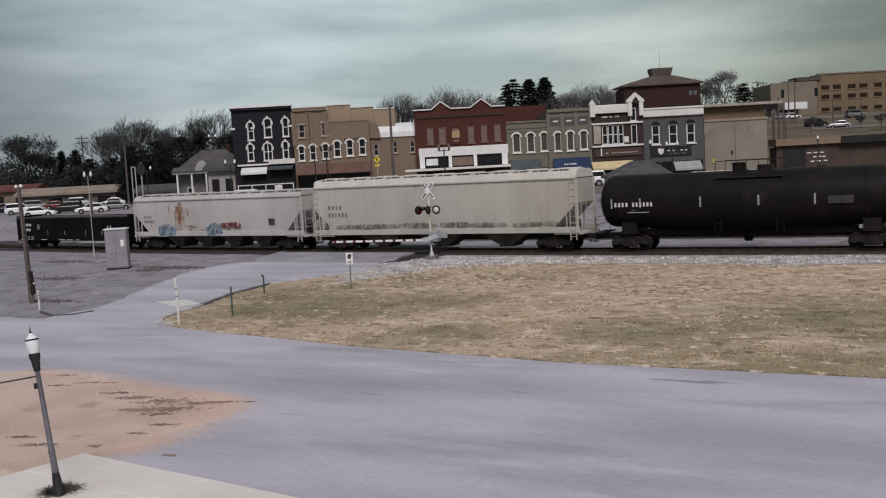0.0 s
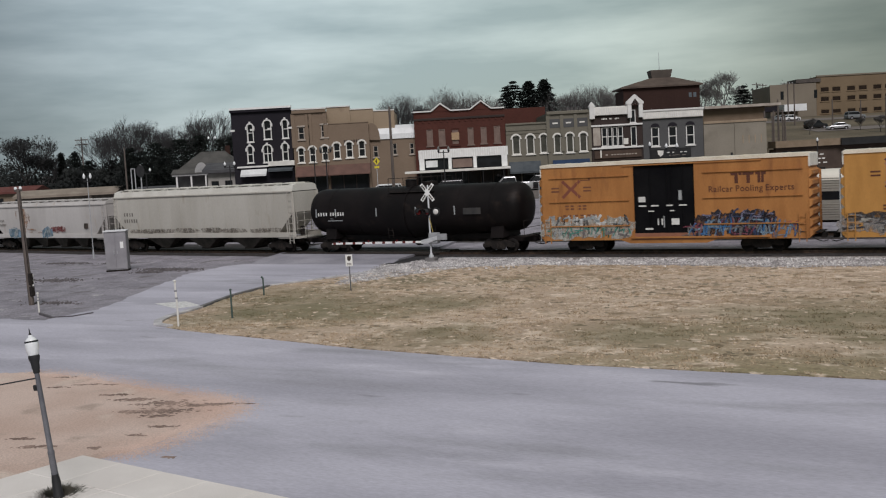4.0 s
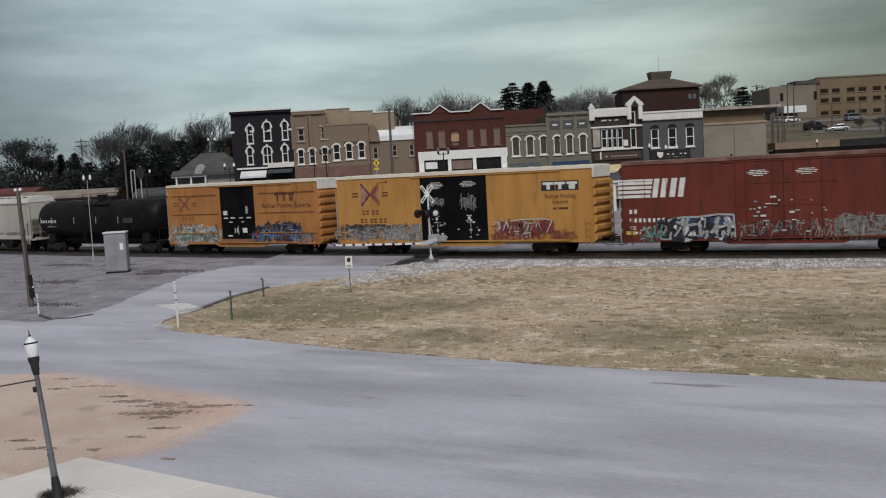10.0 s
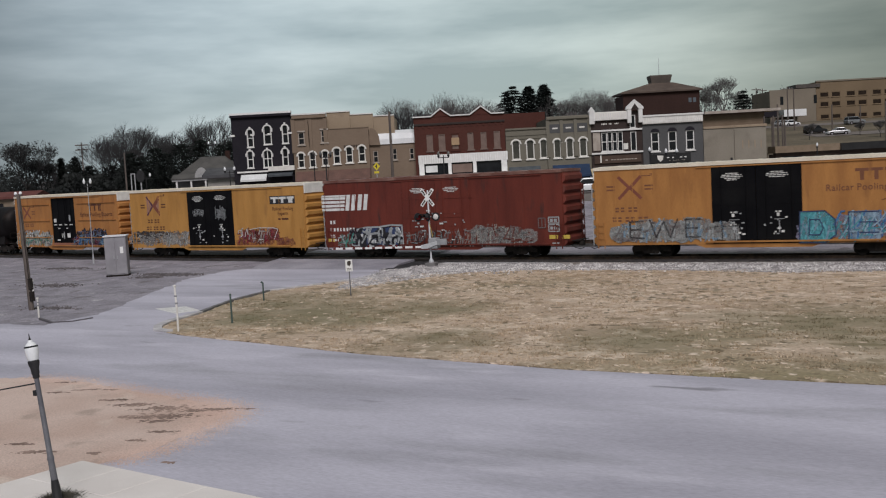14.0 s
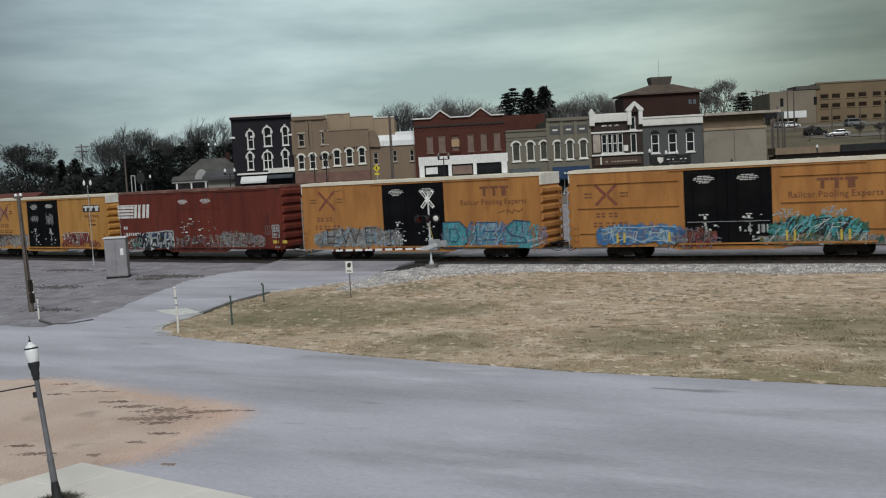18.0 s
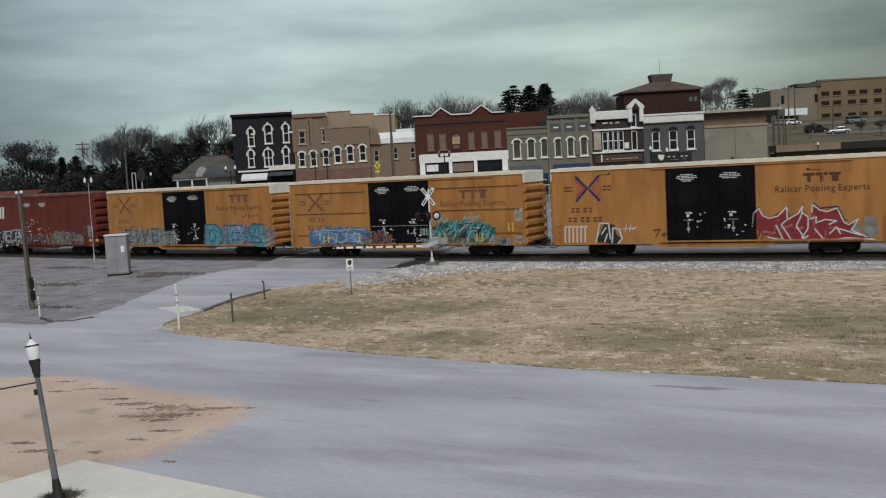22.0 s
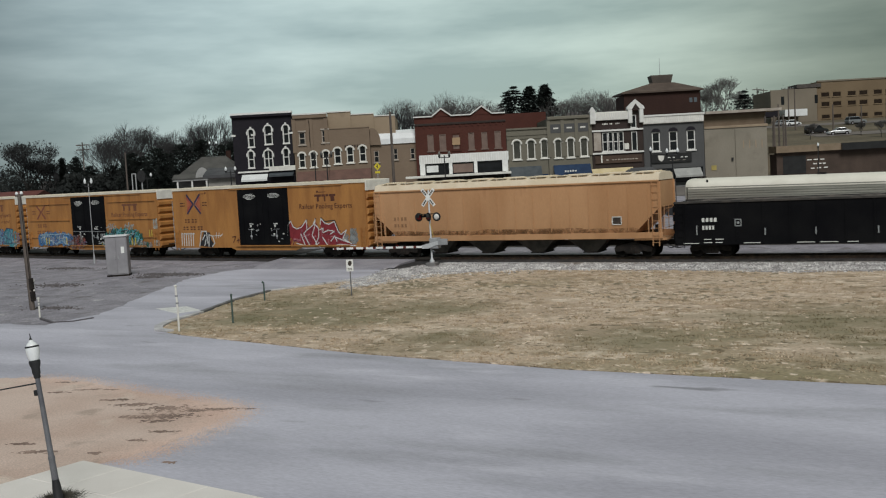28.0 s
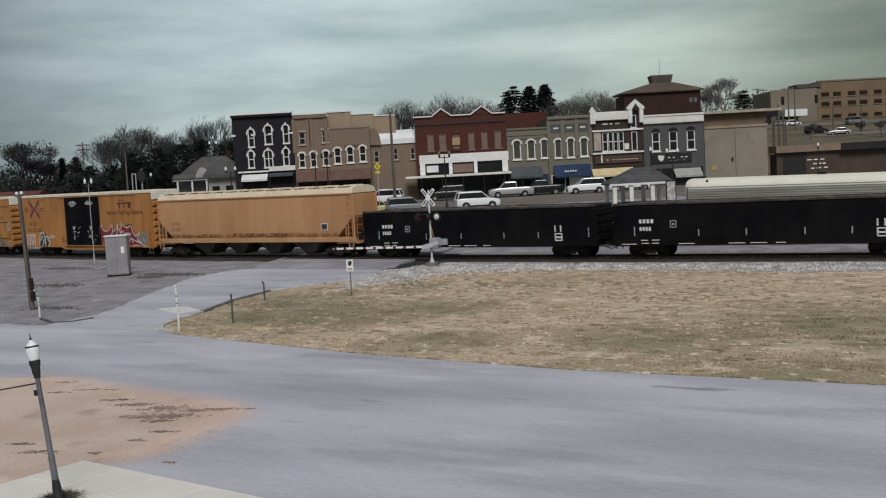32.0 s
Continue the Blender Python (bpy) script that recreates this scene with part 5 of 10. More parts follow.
def boxcar(u0, u1, paint_m, label, door=5.0, open_door=False, rails=False, roof=ROOFCAR, end_top=True, door_m=BLACKCAR, z1=5.70, inset=3.5, door_at=0.0):
    car, h = car_thing("boxcar", u0, u1, label)
    z0, d = 0.82, door / 2
    for x0, x1 in ((-h, door_at - d), (door_at + d, h)):
        bm = B()
        box(bm, x0, x1, -1.5, -1.44, z0, z1)
        part("side_panel", bm, paint_m, car)
        n = max(2, int((x1 - x0) / 1.22))
        for i in range(n + 1):
            x = x0 + 0.05 + (x1 - x0 - 0.1) * i / n
            bm = B()
            box(bm, x - 0.02, x + 0.02, -1.51, -1.498, z0 + 0.02, z1 - 0.04)
            part("seam_strip", bm, paint_m, car)
        if rails:
            for z in (4.93, 3.36, 1.72):
                bm = B()
                box(bm, x0 + 0.55, x1 - 0.3, -1.58, -1.50, z, z + 0.07)
                part("rub_rail", bm, paint_m, car)
    bm = B()
    box(bm, -h, h, 1.44, 1.5, z0, z1)
    part("far_side", bm, paint_m, car)
    bm = B()
    box(bm, -h, h, -1.42, 1.42, z0, z0 + 0.2)
    part("floor", bm, DARKSTEEL, car)
    bm = B()
    prism(bm, [(-d - 1.2, z0 + 0.02), (d + 1.2, z0 + 0.02), (d + 0.5, z0 - 0.22), (-d - 0.5, z0 - 0.22)], -1.49, -1.40)
    part("side_sill", bm, paint_m, car)
    bm = B()
    box(bm, -d - 0.4, d + 2.2 * d, -1.60, -1.44, z0 + 0.10, z0 + 0.20)
    part("lower_door_track", bm, paint_m, car)
    bm = B()
    box(bm, -d - 0.9, d + 2.0 * d, -1.57, -1.44, z1 - 0.16, z1 - 0.08)
    part("upper_door_track", bm, paint_m, car)
    bm = B()
    sec = [(-1.56, z1 - 0.04), (-1.56, z1 + 0.15), (0, z1 + 0.2), (1.56, z1 + 0.15), (1.56, z1 - 0.04)]
    prism(bm, sec, -h - 0.03, h + 0.03, "x")
    rf = part("roof", bm, roof, car, "pale galvanised roof")
    bm = B()
    n = int(2 * h / 1.22)
    for i in range(1, n):
        x = -h + 2 * h * i / n
        prism(bm, [(-1.57, z1 + 0.12), (-1.57, z1 + 0.17), (0, z1 + 0.22), (1.57, z1 + 0.17), (1.57, z1 + 0.12), (0, z1 + 0.17)], x - 0.04, x + 0.04, "x")
    part("roof_seam", bm, roof, rf)
    for s in (-1, 1):
        bm = B()
        box(bm, s * h - 0.03, s * h + 0.03, -1.44, 1.44, z0, z1)
        e = part("end_wall", bm, paint_m, car)
        top = z1 - 0.75 if end_top else z1 - 0.1
        n, deep = 7, 0.2
        hz = (top - z0) / n / 2
        for i in range(n):
            zc = z0 + hz * (2 * i + 1)
            bm2 = B()
            loft(bm2, [[(s * (h + 0.025), -1.47, zc - hz * 0.9), (s * (h + 0.025), 1.47, zc - hz * 0.9), (s * (h + 0.025), 1.47, zc + hz * 0.95), (s * (h + 0.025), -1.47, zc + hz * 0.95)],
                       [(s * (h + deep), -1.40, zc - hz * 0.3), (s * (h + deep), 1.40, zc - hz * 0.3), (s * (h + deep), 1.40, zc + hz * 0.5), (s * (h + deep), -1.40, zc + hz * 0.5)]])
            part("end_rib", bm2, paint_m, e)
        if end_top:
            bm = B()
            box(bm, min(s * h, s * (h + 0.1)), max(s * h, s * (h + 0.1)), -1.49, 1.49, z1 - 0.66, z1 + 0.14)
            part("end_cap", bm, OLDWHITE if roof is ROOFCAR else paint_m, e, "pale upper end panel", bevel=0.03)
        ladder(car, s * (h - 0.35) if s > 0 else s * h + 0.35, -1.52, z0 - 0.2, z0 + 1.5, 0.42, paint_m)
        ladder(car, s * (h + deep + 0.05), 1.15 if s > 0 else -1.15, z0, z1 - 0.9, 0.4, paint_m if s > 0 else GALV, "y")
        bm = B()
        box(bm, s * (h + 0.3) - 0.3, s * (h + 0.3) + 0.3, -0.7, 1.2, z0 + 0.25, z0 + 0.3)
        part("end_platform", bm, DARKSTEEL, car)
    if open_door:
        # a black sheet paints the doorway's dark inside, pale bars the light within
        bm = B()
        box(bm, door_at - d - 0.02, door_at + d + 0.02, -1.40, -1.34, z0 + 0.2, z1 - 0.1)
        for x in (-0.9, 0.2, 0.5, 1.2):
            box(bm, door_at + x - 0.03, door_at + x + 0.03, -1.46, -1.40, z0 + 0.3, z1 - 0.3)
        dr = part("door", bm, door_m, car, "black sheet standing for the doorway's dark inside")
        bars(dr, "stencil", door_at - d, 0, [(3.22, [(0.3, 0.75)], 0.34), (2.93, [(0.3, 0.8), (1.1, 1.6), (2.1, 2.5), (2.9, 3.4)], 0.09), (2.6, [(0.9, 1.3), (2.3, 2.6)], 0.07), (1.75, [(1.5, 1.58), (1.75, 1.85), (2.4, 2.9)], 0.4), (1.45, [(0.7, 1.2)], 0.12)], MARK, -1.46)
        for xa, xb, za, zb in ((1.9, 1.96, 1.6, 2.3), (2.9, 3.1, 3.3, 3.9)):
            bm = B()
            box(bm, door_at - d + xa, door_at - d + xb, -1.5, -1.46, za, zb)
            part("pale_bar", bm, P_GREY, dr)
        bm = B()
        box(bm, door_at - d, door_at + d, -1.5, -1.42, z0 + 0.0, z0 + 0.42)
        part("threshold", bm, paint("faded_red_sill", (0.30, 0.13, 0.08)), car, "faded red door sill")
    else:
        for k, (x0, x1) in enumerate(((door_at - d, door_at - 0.012), (door_at + 0.012, door_at + d))):
            bm = B()
            box(bm, x0, x1, -1.535, -1.44, z0 + 0.22, z1 - 0.12)
            dr = part("plug_door", bm, door_m, car, "plug door leaf", bevel=0.015)
            for x in (x0 + (x1 - x0) * 0.22, x0 + (x1 - x0) * 0.78):
                bm = B()
                tube(bm, (x, -1.56, z0 + 0.3), (x, -1.56, z1 - 0.25), 0.022, 0.022, 6)
                part("lock_bar", bm, door_m, dr)
            for z in (1.9, 3.2, 4.3):
                bm = B()
                box(bm, x0 + 0.1, x1 - 0.1, -1.548, -1.53, z, z + 0.05)
                part("door_rib", bm, door_m, dr)
            bm = B()
            xm = (x0 + x1) / 2
            tube(bm, (xm, -1.57, 1.75), (xm, -1.535, 1.75), 0.1, 0.1, 12)
            box(bm, xm - 0.3, xm + 0.3, -1.56, -1.54, 2.28, 2.31)
            box(bm, xm - 0.02, xm + 0.02, -1.565, -1.54, 1.5, 2.2)
            part("lock_gear", bm, GALV if door_m is BLACKCAR else door_m, dr, "lock gear with handle")
    running_gear(car, h, inset)
    return car, h


def door_print(car, seed, at=0.0, y=-1.537):
    """Small white instructions on the doors, and the worn bright ends of the lock gear."""
    rnd = random.Random(seed * 7)
    for k, x in enumerate((at - 1.4, at + 1.25)):
        for i, w in enumerate((0.75, 1.2, 1.3, 0.9, 0.6)):
            if i == 4 and k:
                continue
            a, b = x - w / 2, x + w / 2
            spans = []
            while a < b:
                ln = rnd.uniform(0.12, 0.3)
                spans.append((a, min(a + ln, b)))
                a += ln + 0.05
            bars(car, "stencil", 0, 5.10 - 0.1 * i, [(0, spans, 0.05)], MARK, y)
        for i in range(11):
            bx, bz = x + rnd.gauss(0, 0.45), rnd.uniform(1.2, 2.75)
            bars(car, "stencil", bx, bz, [(0, [(0, rnd.uniform(0.05, 0.2))], rnd.uniform(0.04, 0.14))], MARK if i % 2 else P_GREY, y - 0.03)
        bars(car, "stencil", x, 2.72, [(0, [(-0.15, -0.02), (0.05, 0.22)], 0.07), (-0.25, [(-0.06, 0.1)], 0.2)], MARK, y - 0.03)


def block_mark(car, x0, x1, z0, z1, ink, y=-1.5):
    """The owner's mark as a plain comb of bars."""
    w = x1 - x0
    bars(car, "emblem_bar", x0, z0, [(z1 - z0 - 0.17, [(0, w * 0.32), (w * 0.34, w * 0.66), (w * 0.7, w)], 0.17), (0, [(w * 0.11, w * 0.21), (w * 0.45, w * 0.55), (w * 0.76, w * 0.94)], z1 - z0 - 0.17)], ink, y)


def slogan(car, x0, x1, z, ink, y=-1.5):
    words(car, "Railcar Pooling Experts", x0, x1, z, ink, y, 1.08)


def marks(car, x, z, ink):
    """The car's letters and number, kept as plain thin bars."""
    for dx, dz, n in ((0.15, 0, 4), (-0.05, -0.62, 6)):
        for i in range(n):
            gx = dx + 0.36 * i + (0.14 if i > 1 else 0) + (0.14 if i > 3 else 0)
            bars(car, "number_bar", x, z + dz, [(0, [(gx, gx + 0.24)], 0.11), (0.19, [(gx, gx + 0.24)], 0.11)], ink)


def build_boxcars():
    # open-door car
    car, h = boxcar(-120.9, -103.9, ORANGECAR, "orange boxcar with an open doorway and graffiti", 3.9, True, True, inset=2.8, door_at=-0.2)
    emblem(car, -6.4, 4.2, 0.58, 0.5, 2)
    marks(car, -7.0, 2.85, FADEDMARK)
    block_mark(car, 4.0, 6.1, 4.2, 4.86, BROWNMARK)
    slogan(car, 2.65, 7.7, 3.72, BROWNMARK)
    fog(car, -8.2, -2.5, 0.9, 2.4, F_WHITE, 6, 11, lift=0.1)
    wildstyle(car, -8.1, -2.5, 1.0, 1.75, (P_GREY, F_GREEN, P_GREEN, P_DIM), 60, 12, lift=0.0)
    wildstyle(car, -8.0, -2.5, 1.7, 2.45, (P_WHITE, F_WHITE, P_GREY, F_SMOKE), 40, 13, lift=0.0, tk=(0.08, 0.2))
    fog(car, 2.2, 6.7, 0.85, 2.7, F_DARK, 7, 14, lift=0.2)
    wildstyle(car, 1.2, 8.0, 0.9, 2.1, (F_GREY, P_NAVY, F_PINK, F_SKY, F_BLUE, P_DIM), 110, 15)
    wildstyle(car, 2.4, 6.6, 1.9, 2.65, (P_NAVY, F_DARK, F_LILAC), 40, 16, lean=0.4)
    # bright yellow car
    car, h = boxcar(-102.0, -81.3, YELLOWCAR2, "bright yellow boxcar with black plug doors and graffiti", 5.4, door_at=-0.2)
    emblem(car, -7.33, 4.47, wear=1)
    marks(car, -8.25, 3.0, BROWNMARK)
    fog(car, -10.3, -5.6, 1.75, 2.3, F_SMOKE, 9, 20, lift=0.05)
    fog(car, -10.3, -2.9, 1.0, 2.1, F_MIST, 10, 21, lift=0.05)
    wildstyle(car, -10.3, -5.6, 1.1, 2.25, (F_SMOKE, F_MIST, F_MIST, F_WHITE), 60, 22, lift=0.05, flat=0.7)
    wildstyle(car, -6.2, -2.95, 0.9, 2.25, (F_WHITE, P_GREY, F_MIST, F_WHITE, F_MIST), 70, 23, lift=0.05, lean=0.0, tk=(0.03, 0.09))
    wildstyle(car, -5.6, -3.0, 1.95, 2.3, (P_DIM, F_SMOKE), 16, 29, lift=0.0, flat=0.6)
    scribble(car, -2.25, -0.9, 3.45, 4.1, P_GREY, 14, 24, -1.545, 0.022)
    scribble(car, 0.4, 1.7, 3.2, 4.3, P_GREY, 14, 25, -1.545, 0.022)
    door_print(car, 30, -0.2)
    fog(car, 2.7, 9.0, 0.9, 1.9, F_HAZE, 9, 26, lift=0.5)
    fog(car, 3.6, 7.2, 1.35, 2.4, F_RED, 7, 27, lift=0.0)
    wildstyle(car, 3.0, 7.4, 1.2, 2.4, (F_RED, F_PINK, F_HAZE, F_WHITE, P_RED), 56, 28, lift=0.0, tk=(0.05, 0.16), lean=0.2)
    drawn(car, [[(2.95, 2.0), (3.05, 2.25), (3.4, 2.2), (3.45, 1.8), (3.1, 1.65)], [(3.7, 1.7), (3.95, 2.35), (4.15, 1.5)], [(4.3, 2.3), (5.3, 2.42), (6.9, 2.4), (7.4, 2.3), (6.95, 1.5)], [(4.5, 1.6), (4.9, 1.6)], [(5.2, 1.45), (5.7, 1.5)]], P_WHITE, 0.05)
    bars(car, "emblem_panel", 6.7, 4.28, [(0, [(0, 2.7)], 0.64)], P_BLACK)
    block_mark(car, 6.82, 9.3, 4.36, 4.84, MARK, -1.508)
    words(car, "Railcar Pooling", 6.95, 9.15, 3.78, BROWNMARK, tall=1.2)
    words(car, "Experts", 7.5, 8.6, 3.4, BROWNMARK, tall=1.2)
    bars(car, "text_bar", 7.5, 3.02, [(0, [(0, 0.3), (0.4, 1.1)], 0.14)], BROWNMARK)
    # oxide red car
    car, h = boxcar(-79.35, -59.5, REDCAR, "oxide red boxcar with white emblem and graffiti", 5.6, roof=surface("oxide_roof", (0.14, 0.055, 0.042), (0.24, 0.135, 0.11), 0.8, 0.6), end_top=False, door_m=REDCAR, z1=5.74)
    bars(car, "emblem_stripe", -10.2, 0, [(3.60 + 0.28 * i, [(0, 2.1 + 0.05 * i)], 0.19) for i in range(4)], MARK, label="white speed stripe")
    bars(car, "emblem_stripe", -10.2, 4.66, [(0, [(0, 2.3)], 0.12)], MARK, label="white speed stripe")
    for x0, w in ((-8.0, 0.34), (-7.48, 0.34), (-6.9, 0.36), (-6.36, 0.34)):
        bm = B()
        prism(bm, [(x0, 3.6), (x0 + w, 3.6), (x0 + w + 0.2, 4.78), (x0 + 0.2, 4.78)], -1.508, -1.502)
        part("emblem", bm, MARK, car, "white block emblem")
    numerals(car, -9.5, 2.6, 0.62, 0.27, 2, MARK)
    numerals(car, -9.5, 2.05, 2.4, 0.25, 8, MARK)
    bars(car, "stencil", -9.5, 1.45, [(0.28, [(0, 0.4)], 0.06), (0.14, [(0, 0.42)], 0.06), (-0.15, [(0, 0.2), (0.3, 0.5), (0.62, 0.7)], 0.16)], MARK)
    wildstyle(car, -8.7, -7.1, 0.85, 1.9, (P_DIM, P_GREY, P_GREEN), 34, 31, lift=0.1)
    fog(car, -7.1, -2.95, 0.85, 2.35, F_DARK, 5, 32, lift=0.0)
    fill(car, [(-6.9, 1.0), (-3.1, 1.0), (-3.05, 2.3), (-6.8, 2.2)], P_NAVY)
    drawn(car, [[(-7.0, 2.15), (-6.2, 2.3), (-5.0, 2.32), (-3.9, 2.45), (-2.95, 2.4), (-2.9, 0.9)], [(-6.95, 2.1), (-6.9, 0.95)]], P_GREY, 0.12)
    wildstyle(car, -6.9, -3.0, 0.85, 2.2, (P_WHITE, P_GREY, P_BLACK, P_BLACK, P_GREY), 62, 33, y=-1.532, lift=0.0, tk=(0.08, 0.24))
    for x0, x1, z in ((-2.75, 3.05, 4.25), (-2.7, 2.4, 2.9)):
        bm = B()
        box(bm, x0, x1, -1.56, -1.53, z, z + 0.07)
        part("door_rail", bm, REDCAR, car, "dark door rail")
    for x in (-1.45, 1.35):
        for i, w in enumerate((0.9, 1.25, 1.1, 0.6)):
            bars(car, "stencil", x, 5.0 - 0.1 * i, [(0, [(-w / 2, -w / 6), (-w / 8, w / 4), (w / 3.4, w / 2)], 0.05)], MARK, -1.54)
    rnd = random.Random(36)
    for i in range(30):
        bars(car, "stencil", rnd.uniform(-2.4, 2.6), rnd.uniform(1.1, 3.4), [(0, [(0, rnd.uniform(0.06, 0.35))], rnd.uniform(0.04, 0.12))], MARK if i % 3 == 0 else P_GREY, -1.56)
    wildstyle(car, -2.6, 1.8, 0.85, 2.0, (P_DIM, P_BLACK, F_GREY), 50, 37, y=-1.562, lift=0.1)
    fog(car, 2.0, 7.3, 0.85, 2.3, F_MIST, 7, 34, lift=0.2)
    wildstyle(car, 1.6, 7.4, 0.85, 2.35, (P_DIM, F_WHITE, F_GREY, REDCAR, F_MIST), 85, 35, y=-1.56, lift=0.25, tk=(0.03, 0.08))
    drawn(car, [[(8.1, 2.05), (8.6, 2.05), (8.6, 2.7), (8.1, 2.7), (8.1, 2.05)], [(8.35, 2.1), (8.35, 2.65)]], P_DIM, 0.05)
    drawn(car, [[(8.85, 1.8), (9.6, 1.8), (9.6, 2.25), (8.85, 2.25), (8.85, 1.8)], [(8.85, 2.35), (9.6, 2.35), (9.6, 2.75), (8.85, 2.75), (8.85, 2.35)]], P_GREY, 0.07)
    bars(car, "stencil", 8.95, 1.92, [(0, [(0, 0.2), (0.28, 0.5)], 0.2), (0.5, [(0, 0.2), (0.28, 0.5)], 0.22), (-0.95, [(0.1, 0.6)], 0.08)], P_GREY)
    bars(car, "reflective_mark", 8.85, 1.3, [(0, [(0, 0.62), (0.98, 1.5)], 0.25)], YELLOWMARK)
    bars(car, "reflective_mark", -h + 0.15, 1.25, [(0, [(0, 0.6)], 0.24)], YELLOWMARK)
    # yellow car with teal letters
    car, h = boxcar(-57.3, -36.9, YELLOWCAR, "yellow boxcar with black doors and teal graffiti", 5.3)
    emblem(car, -7.85, 4.5, 0.72, 0.66, 2)
    marks(car, -9.0, 2.95, FADEDMARK)
    fog(car, -9.0, -1.2, 1.0, 2.5, F_GREY, 11, 41, y=-1.54, lift=0.3)
    fog(car, -8.6, -1.6, 1.0, 2.3, F_GREY, 8, 42, y=-1.543, lift=0.3)
    wildstyle(car, -8.9, -1.0, 1.0, 2.5, (P_GREY, F_GREY, F_MIST, F_SKY, P_DIM), 110, 43, y=-1.546, lift=0.3, tk=(0.05, 0.14))
    drawn(car, [[(-7.9, 1.3), (-7.9, 2.3), (-7.0, 2.35)], [(-7.9, 1.8), (-7.2, 1.8)], [(-7.9, 1.3), (-7.0, 1.25)], [(-6.6, 2.4), (-6.2, 1.3), (-5.7, 2.3), (-5.3, 1.3), (-4.8, 2.45)], [(-4.3, 1.3), (-4.3, 2.4), (-3.4, 2.4)], [(-4.3, 1.85), (-3.6, 1.85)], [(-4.3, 1.3), (-3.4, 1.3)]], F_SMOKE, 0.1, -1.556)
    door_print(car, 44)
    fog(car, 2.6, 10.1, 0.9, 2.5, F_LILAC, 9, 45, y=-1.54, lift=0.2)
    fill(car, [(2.45, 0.8), (3.9, 0.8), (4.5, 1.3), (4.5, 2.2), (3.9, 2.7), (2.5, 2.7)], F_TEAL, -1.545)
    fill(car, [(5.1, 1.0), (6.9, 0.95), (6.9, 1.5), (6.5, 1.7), (6.9, 2.0), (6.9, 2.65), (5.2, 2.65)], F_SKY, -1.545)
    fill(car, [(7.5, 0.9), (9.4, 0.8), (10.1, 1.0), (9.7, 1.6), (9.2, 1.9), (9.5, 2.6), (8.2, 2.75), (7.5, 2.3)], F_TEAL, -1.545)
    wildstyle(car, 2.5, 4.4, 0.9, 2.6, (F_TEAL, P_TEAL, F_SKY), 34, 46, y=-1.549, lift=0.1)
    wildstyle(car, 4.6, 7.3, 0.9, 2.65, (F_BLUE, F_SKY, P_SKY, F_TEAL), 50, 47, y=-1.549, lift=0.0)
    wildstyle(car, 7.5, 10.0, 0.9, 2.6, (F_TEAL, P_TEAL, F_SKY, F_LILAC), 44, 48, y=-1.549, lift=0.2)
    drawn(car, [[(2.45, 0.85), (2.5, 2.68), (3.9, 2.7), (4.45, 2.2), (4.5, 1.3), (3.9, 0.82), (2.45, 0.85)], [(3.0, 1.3), (3.05, 2.2), (3.6, 2.2), (3.8, 1.7), (3.6, 1.3), (3.0, 1.3)], [(5.2, 0.95), (5.2, 2.6), (6.8, 2.6)], [(5.8, 2.0), (6.7, 2.0)], [(5.8, 1.4), (6.8, 1.4)], [(9.4, 2.6), (8.2, 2.72), (7.55, 2.2), (7.9, 1.7), (9.0, 1.5), (9.1, 1.2), (7.6, 1.2)], [(8.4, 2.7), (8.4, 2.0)], [(8.8, 2.7), (8.8, 1.9)]], P_NAVY, 0.07, -1.558)
    drawn(car, [[(9.2, 1.3), (10.2, 1.5)], [(9.4, 0.9), (10.3, 1.2)]], P_GREY, 0.1, -1.558)
    block_mark(car, 5.6, 7.85, 4.42, 5.1, FADEDMARK)
    slogan(car, 4.0, 9.2, 3.85, FADEDMARK)
    drawn(car, [[(7.0, 3.25), (7.5, 3.4)], [(7.7, 3.2), (7.75, 3.45), (8.1, 3.2), (8.2, 3.45), (8.6, 3.3), (8.9, 3.5)]], FADEDMARK, 0.05, -1.52)
    # yellow car with blue and green letters
    car, h = boxcar(-34.8, -14.35, YELLOWCAR, "yellow boxcar with black doors, blue and green graffiti", 5.3, rails=True)
    emblem(car, -7.75, 4.2, 0.68, 0.6, 2)
    marks(car, -8.6, 2.75, FADEDMARK)
    fog(car, -8.2, -2.9, 0.95, 2.35, F_BLUE, 9, 51, y=-1.582, lift=0.2)
    wildstyle(car, -8.1, -2.9, 1.0, 2.35, (P_BLUE, F_SKY, P_SKY, F_BLUE, F_LILAC), 90, 52, y=-1.586, lift=0.2, tk=(0.06, 0.2), flat=0.4)
    drawn(car, [[(-8.1, 1.95), (-7.0, 2.1), (-5.6, 2.05), (-4.2, 2.12), (-3.2, 2.05)], [(-7.4, 1.0), (-6.4, 1.5), (-5.4, 1.1), (-4.6, 1.5), (-3.4, 1.05)]], P_SKY, 0.08, -1.596)
    fog(car, -3.6, -0.9, 0.75, 2.0, F_HAZE, 6, 53, y=-1.584, lift=0.2)
    wildstyle(car, -3.7, -0.7, 0.7, 2.0, (F_PINK, F_HAZE, F_SMOKE, F_LILAC, P_DIM), 60, 54, y=-1.588, lift=0.4)
    door_print(car, 55)
    bars(car, "stencil", -1.5, 2.3, [(0, [(-1.0, 4.0)], 0.03), (-0.6, [(-0.4, -0.3), (0.1, 0.25), (2.2, 2.3), (2.7, 2.85)], 0.3), (-0.7, [(3.3, 3.4), (3.5, 3.7), (3.8, 3.9)], 0.5)], P_GREY, -1.565)
    fog(car, 1.7, 8.8, 0.85, 1.6, F_MIST, 9, 56, y=-1.582, lift=0.3)
